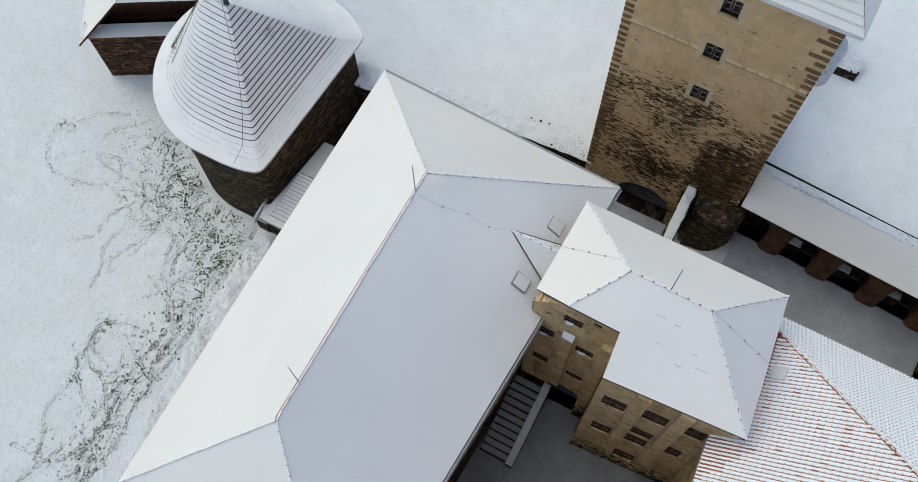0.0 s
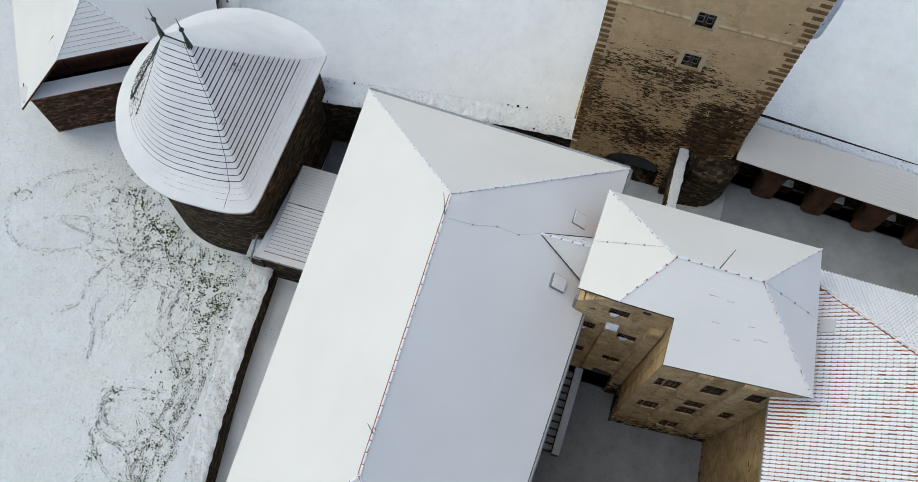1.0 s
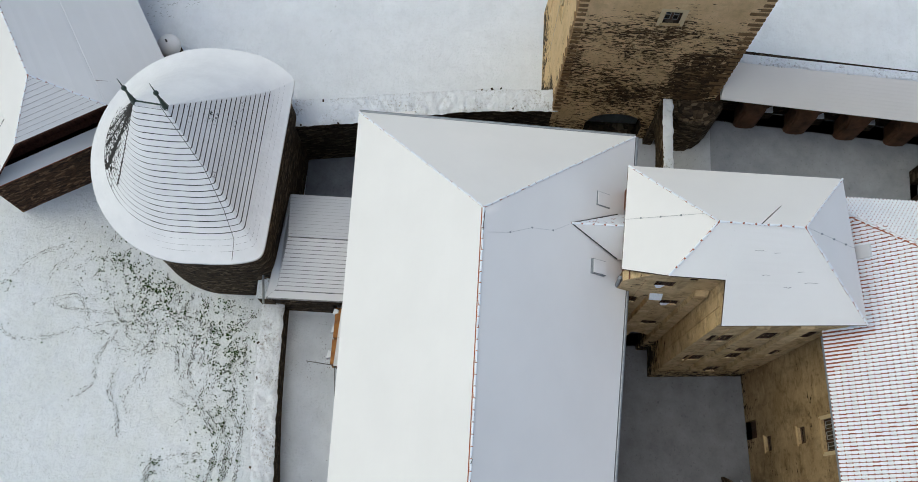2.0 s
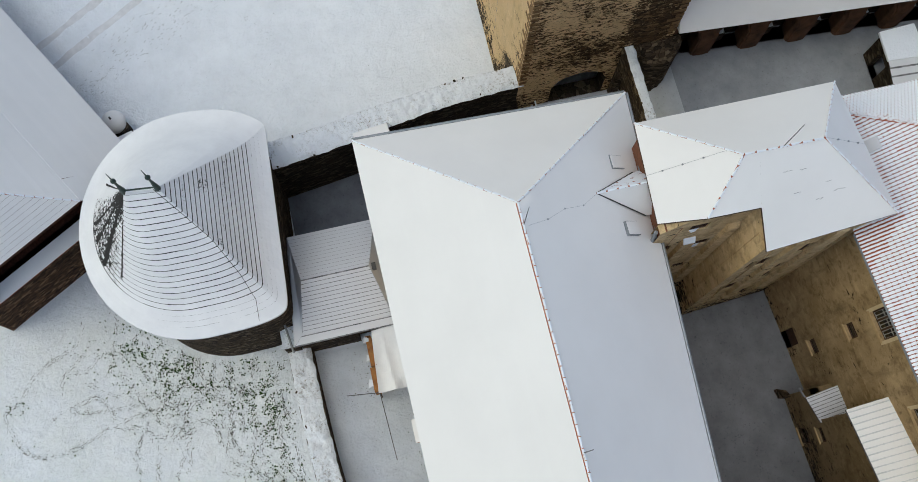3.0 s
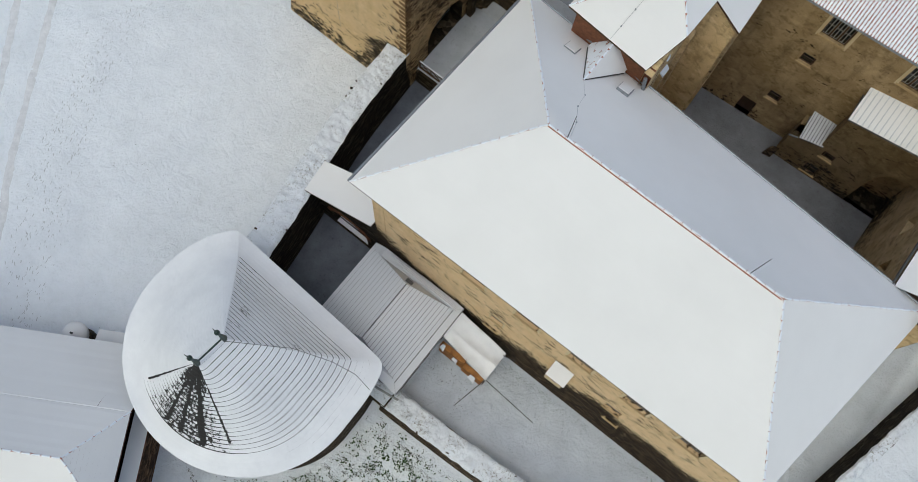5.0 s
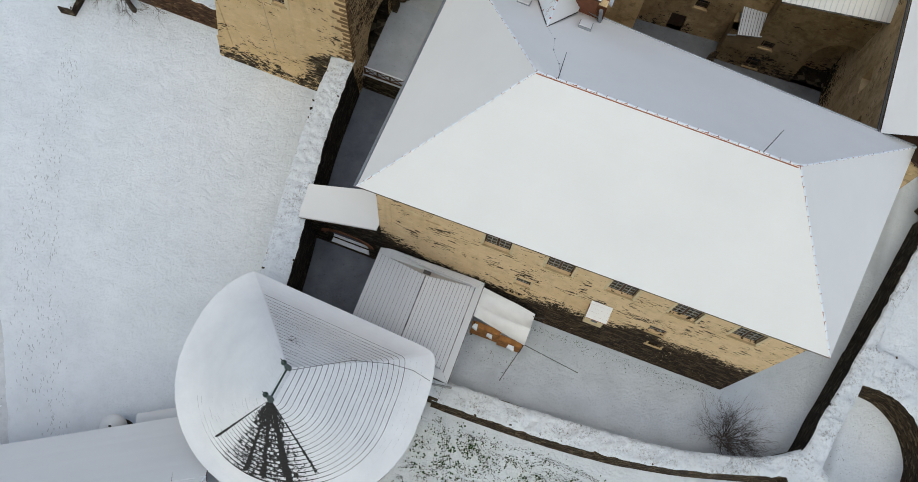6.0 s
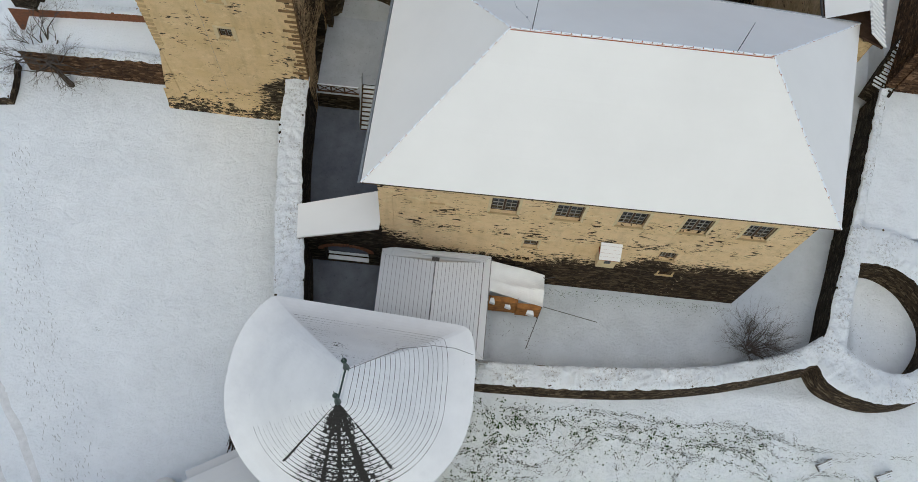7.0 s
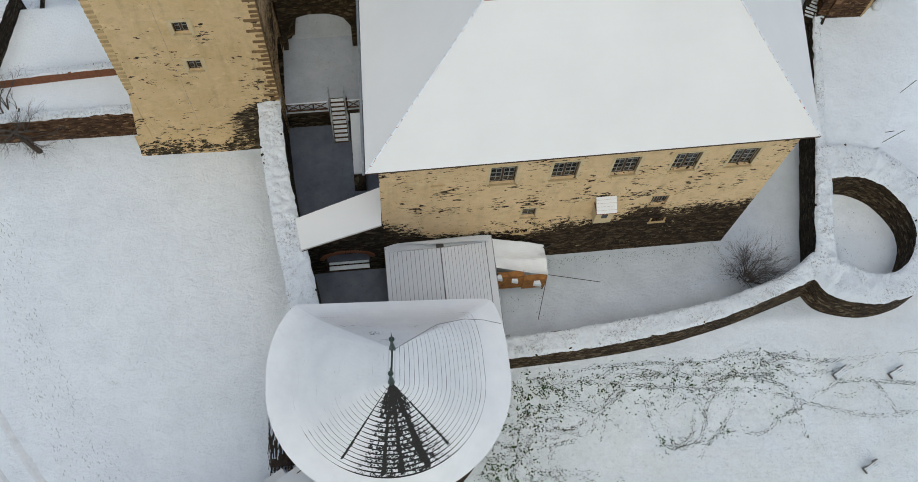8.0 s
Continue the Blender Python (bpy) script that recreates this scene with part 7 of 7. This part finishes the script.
def scatter():
    rng = random.Random(31)
    ivy, litter = [], []

    def free(x, y):
        return (x - CX) ** 2 + (y - CY) ** 2 > 31.5 and y < -6.9 and (x - 28.8) ** 2 + (y + 0.5) ** 2 > 27

    def patch(cx, cy, rx, ry, n, leaves):
        for i in range(int(1.7 * n)):
            x, y = rng.gauss(cx, rx), rng.gauss(cy, ry)
            if free(x, y) and noise.noise((x * 2.1, y * 2.1, 3.0)) > -0.1:
                (ivy if rng.random() < leaves + 0.25 else litter).append((x, y, rng.uniform(0.5, 1.3)))

    # beaten trails, most of them along the moat wall
    trails = [
        [(1.1, -17.6), (2.4, -18.2), (3.5, -20.4), (4.9, -21.5), (5.5, -22.4), (7.5, -21.6), (8.2, -20.5), (8.1, -18.9), (7.2, -16.2), (7.0, -13.9), (6.9, -12.0)],
        [(3.1, -17.8), (4.0, -18.9), (5.1, -19.3), (6.2, -18.4), (6.5, -15.2), (6.3, -13.5)],
        [(6.6, -11.8), (7.9, -10.2), (9.3, -10.6), (11.5, -9.6), (13.0, -8.6)],
        [(14.2, -9.3), (15.0, -10.9), (15.3, -12.0), (16.1, -12.1), (16.9, -11.5), (17.4, -10.1), (18.2, -9.0)],
        [(15.5, -11.6), (17.1, -12.0), (18.3, -11.4), (20.2, -11.8), (21.8, -10.9), (23.0, -10.6)],
        [(7.5, -7.6), (10.9, -7.2), (14.4, -7.2), (17.8, -7.5), (19.6, -7.2), (22.3, -7.4), (24.7, -8.0), (30.7, -8.0)],
        [(7.4, -7.8), (10.8, -8.0), (14.1, -8.5), (17.4, -9.0), (20.8, -9.4), (24.0, -10.6), (27.2, -11.5), (29.6, -11.4)],
        [(8.1, -10.4), (9.7, -10.4), (11.2, -9.6), (12.7, -8.5)],
        [(17.5, -8.7), (20.0, -8.4), (22.5, -9.5), (22.8, -10.4), (24.2, -9.8), (26.1, -9.3), (30.1, -9.9)],
        [(12.5, -7.7), (17.6, -8.2), (22.7, -8.6)],
        [(7.0, -8.6), (9.0, -8.2), (10.4, -9.2), (12.4, -8.2), (14.6, -8.0)],
        [(14.0, -9.2), (14.2, -10.7), (14.5, -11.6), (15.1, -12.1), (16.2, -11.6), (16.7, -10.1)],
        [(9.5, -7.4), (11.2, -7.9), (13.0, -7.3), (15.5, -7.9), (17.0, -7.2), (18.6, -8.3), (21.0, -7.9), (23.5, -7.4)],
        [(19.0, -7.6), (20.5, -8.8), (22.6, -8.0), (24.6, -8.6), (27.5, -8.4)],
        [(7.4, -8.9), (6.7, -10.4), (6.2, -12.3), (5.2, -14.6)],
    ]
    # fainter side paths that wander off and come back
    for _ in range(46):
        x, y = rng.choice(((rng.uniform(7, 29), rng.uniform(-10.5, -7.2)), (rng.uniform(2.5, 9), rng.uniform(-17, -9))))
        a, line = rng.uniform(-0.7, 0.7) + rng.choice((0.0, math.pi, -math.pi / 2)), []
        for _ in range(rng.randint(4, 8)):
            line.append((x, y))
            x, y, a = x + 0.9 * math.cos(a), y + 0.9 * math.sin(a), a + rng.gauss(0, 0.55)
        trails.append(line)
    for k, line in enumerate(trails):
        pts = smooth_line([(*p, 0) for p in line], 60 * len(line))
        drift = rng.uniform(0, 50)
        main = 1.0 if k < 15 else 0.7
        for i, p in enumerate(pts[:-1]):
            step = pts[i + 1] - p
            d, way = step.length, math.atan2(step.y, step.x)
            if not free(p.x, p.y):
                continue
            thick = main * (0.75 + noise.noise((p.x * 0.6, p.y * 0.6, drift)))
            side = Vector((-step.y, step.x, 0)).normalized()
            for lane in (-0.07, 0.07):
                if rng.random() < d * 15 * thick:
                    q = p + side * (lane + rng.gauss(0, 0.035))
                    litter.append((q.x, q.y, rng.uniform(0.6, 1.5), way + rng.gauss(0, 0.5)))
            if rng.random() < d * 1.5 * thick:
                ivy.append((p.x + rng.gauss(0, 0.2), p.y + rng.gauss(0, 0.2), rng.uniform(0.5, 1.2)))
    patch(3.6, -14.8, 1.0, 1.3, 420, 0.5)
    patch(5.4, -12.8, 0.8, 0.8, 320, 0.6)
    patch(7.4, -8.6, 1.0, 0.8, 420, 0.45)
    patch(6.6, -10.6, 0.9, 1.4, 300, 0.35)
    for i in range(15):
        patch(8.0 + i, -7.9 - 0.035 * i, 0.8, 0.55, 95 - 4 * i, 0.12)
        patch(8.5 + i, -9.0, 0.9, 0.7, 45 - 2 * i, 0.1)
    for p in ((22.1, -7.6), (16.6, -8.7), (14.6, -11.8), (18.2, -11.5), (21.6, -10.9), (5.0, -21.8), (20.0, -8.0)):
        patch(*p, 0.35, 0.3, 26, 0.7)
    for _ in range(2600):
        x, y = rng.uniform(2, 36), rng.uniform(-26, -7.0)
        if free(x, y) and noise.noise((x * 0.35, y * 0.35, 9.0)) > 0.02:
            litter.append((x, y, rng.uniform(0.4, 0.9)))
    for _ in range(50):
        litter.append((rng.gauss(8.9, 0.35), rng.gauss(-3.9, 0.7), rng.uniform(0.4, 1.0)))
    for _ in range(60):
        litter.append((rng.gauss(12, 4.5), rng.uniform(-5.0, -0.6), rng.uniform(0.3, 0.7)))
    for _ in range(130):
        a, r = rng.uniform(0, 6.28), 2.2 * math.sqrt(rng.random())
        litter.append((28.6 + r * math.cos(a), -0.6 + r * math.sin(a), rng.uniform(0.4, 1.0)))
    for _ in range(160):
        litter.append((rng.gauss(-17, 4.0), rng.gauss(-8, 9.0), rng.uniform(0.3, 0.7)))
    # moss and dead grass along the foot of the house and under the shelter
    for _ in range(420):
        ivy.append((rng.uniform(9.2, 20.3), -0.25 - abs(rng.gauss(0, 0.35)), rng.uniform(0.2, 0.6)))
    for _ in range(60):
        litter.append((rng.uniform(6.3, 9.0), rng.uniform(-3.6, -2.4), rng.uniform(0.5, 1.2)))
    flecks("ivy_leaves", "dark green ground ivy poking through the snow", "ground cover", rng, ivy, M_LEAF, 0.052, 0.8)
    flecks("leaf_litter", "dead leaves and stalks along trails in the snow", "ground cover", rng, litter, M_LITTER, 0.05, 0.23)


scatter()


def bench(at, turn):
    b = thing("garden_bench", at, "small weathered wooden bench standing in snow", "bench", "benches on the meadow")
    m = Matrix.Translation(at) @ Matrix.Rotation(radians(turn), 4, "Z") @ Matrix.Scale(0.72, 4)
    for y in (-0.16, 0.0, 0.16):
        bm = bmesh.new()
        box(bm, (-0.6, y - 0.06, 0.38), (0.6, y + 0.06, 0.42), m)
        part("seat_slat", bm, M_YARD, b)
    for z in (0.58, 0.74):
        bm = bmesh.new()
        box(bm, (-0.6, 0.24, z), (0.6, 0.28, z + 0.1), m)
        part("back_slat", bm, M_OLDWOOD, b)
    for x in (-0.5, 0.5):
        bm = bmesh.new()
        box(bm, (x - 0.04, -0.22, -0.05), (x + 0.04, 0.26, 0.375), m)
        box(bm, (x - 0.04, 0.29, -0.05), (x + 0.04, 0.34, 0.85), m)
        part("leg", bm, M_OLDWOOD, b)
    return b


first = bench((25.6, -8.9, 0.0), 28)
copy_thing(first, pose(28.9, -9.2, 0.0, 0, 0, -4))
copy_thing(first, pose(25.9, -14.3, 0.0, 0, 0, -2))


def brush_pile():
    s = thing("brush_pile", (-6.4, -10.0, 0), "dark heap of brushwood leaning on the round tower, dusted with snow", "wood pile")
    bm = bmesh.new()
    prism(bm, [(-7.0, -10.95), (-5.6, -10.95), (-5.55, -9.0), (-6.9, -9.0)], -0.1, [0.5, 1.5, 1.5, 0.5])
    part("core", bm, M_BARK, s)
    rng = random.Random(77)
    bm = bmesh.new()
    for _ in range(260):
        u, v = rng.random(), rng.random()
        p = Vector((-7.05 + 1.4 * u, -11.0 + 2.1 * v, 0.45 + 1.05 * u + rng.uniform(0, 0.12)))
        d = Vector((rng.uniform(-0.25, 0.25), 1.0, rng.uniform(-0.15, 0.15))).normalized() * rng.uniform(0.3, 0.8)
        tube(bm, p - d, p + d, rng.uniform(0.012, 0.03), 0.01, 4, caps=False)
    part("sticks", bm, M_BARK, s, kind="stuff")
    bm = bmesh.new()
    for _ in range(26):
        u, v = rng.random(), rng.random()
        p = Vector((-7.05 + 1.4 * u, -10.95 + 2.0 * v, 0.6 + 1.05 * u))
        d = Vector((rng.uniform(-0.1, 0.1), 1.0, 0)).normalized() * rng.uniform(0.1, 0.3)
        tube(bm, p - d, p + d, 0.035, 0.015, 5)
    part("snow_dust", bm, M_YARD, s, kind="stuff")


brush_pile()
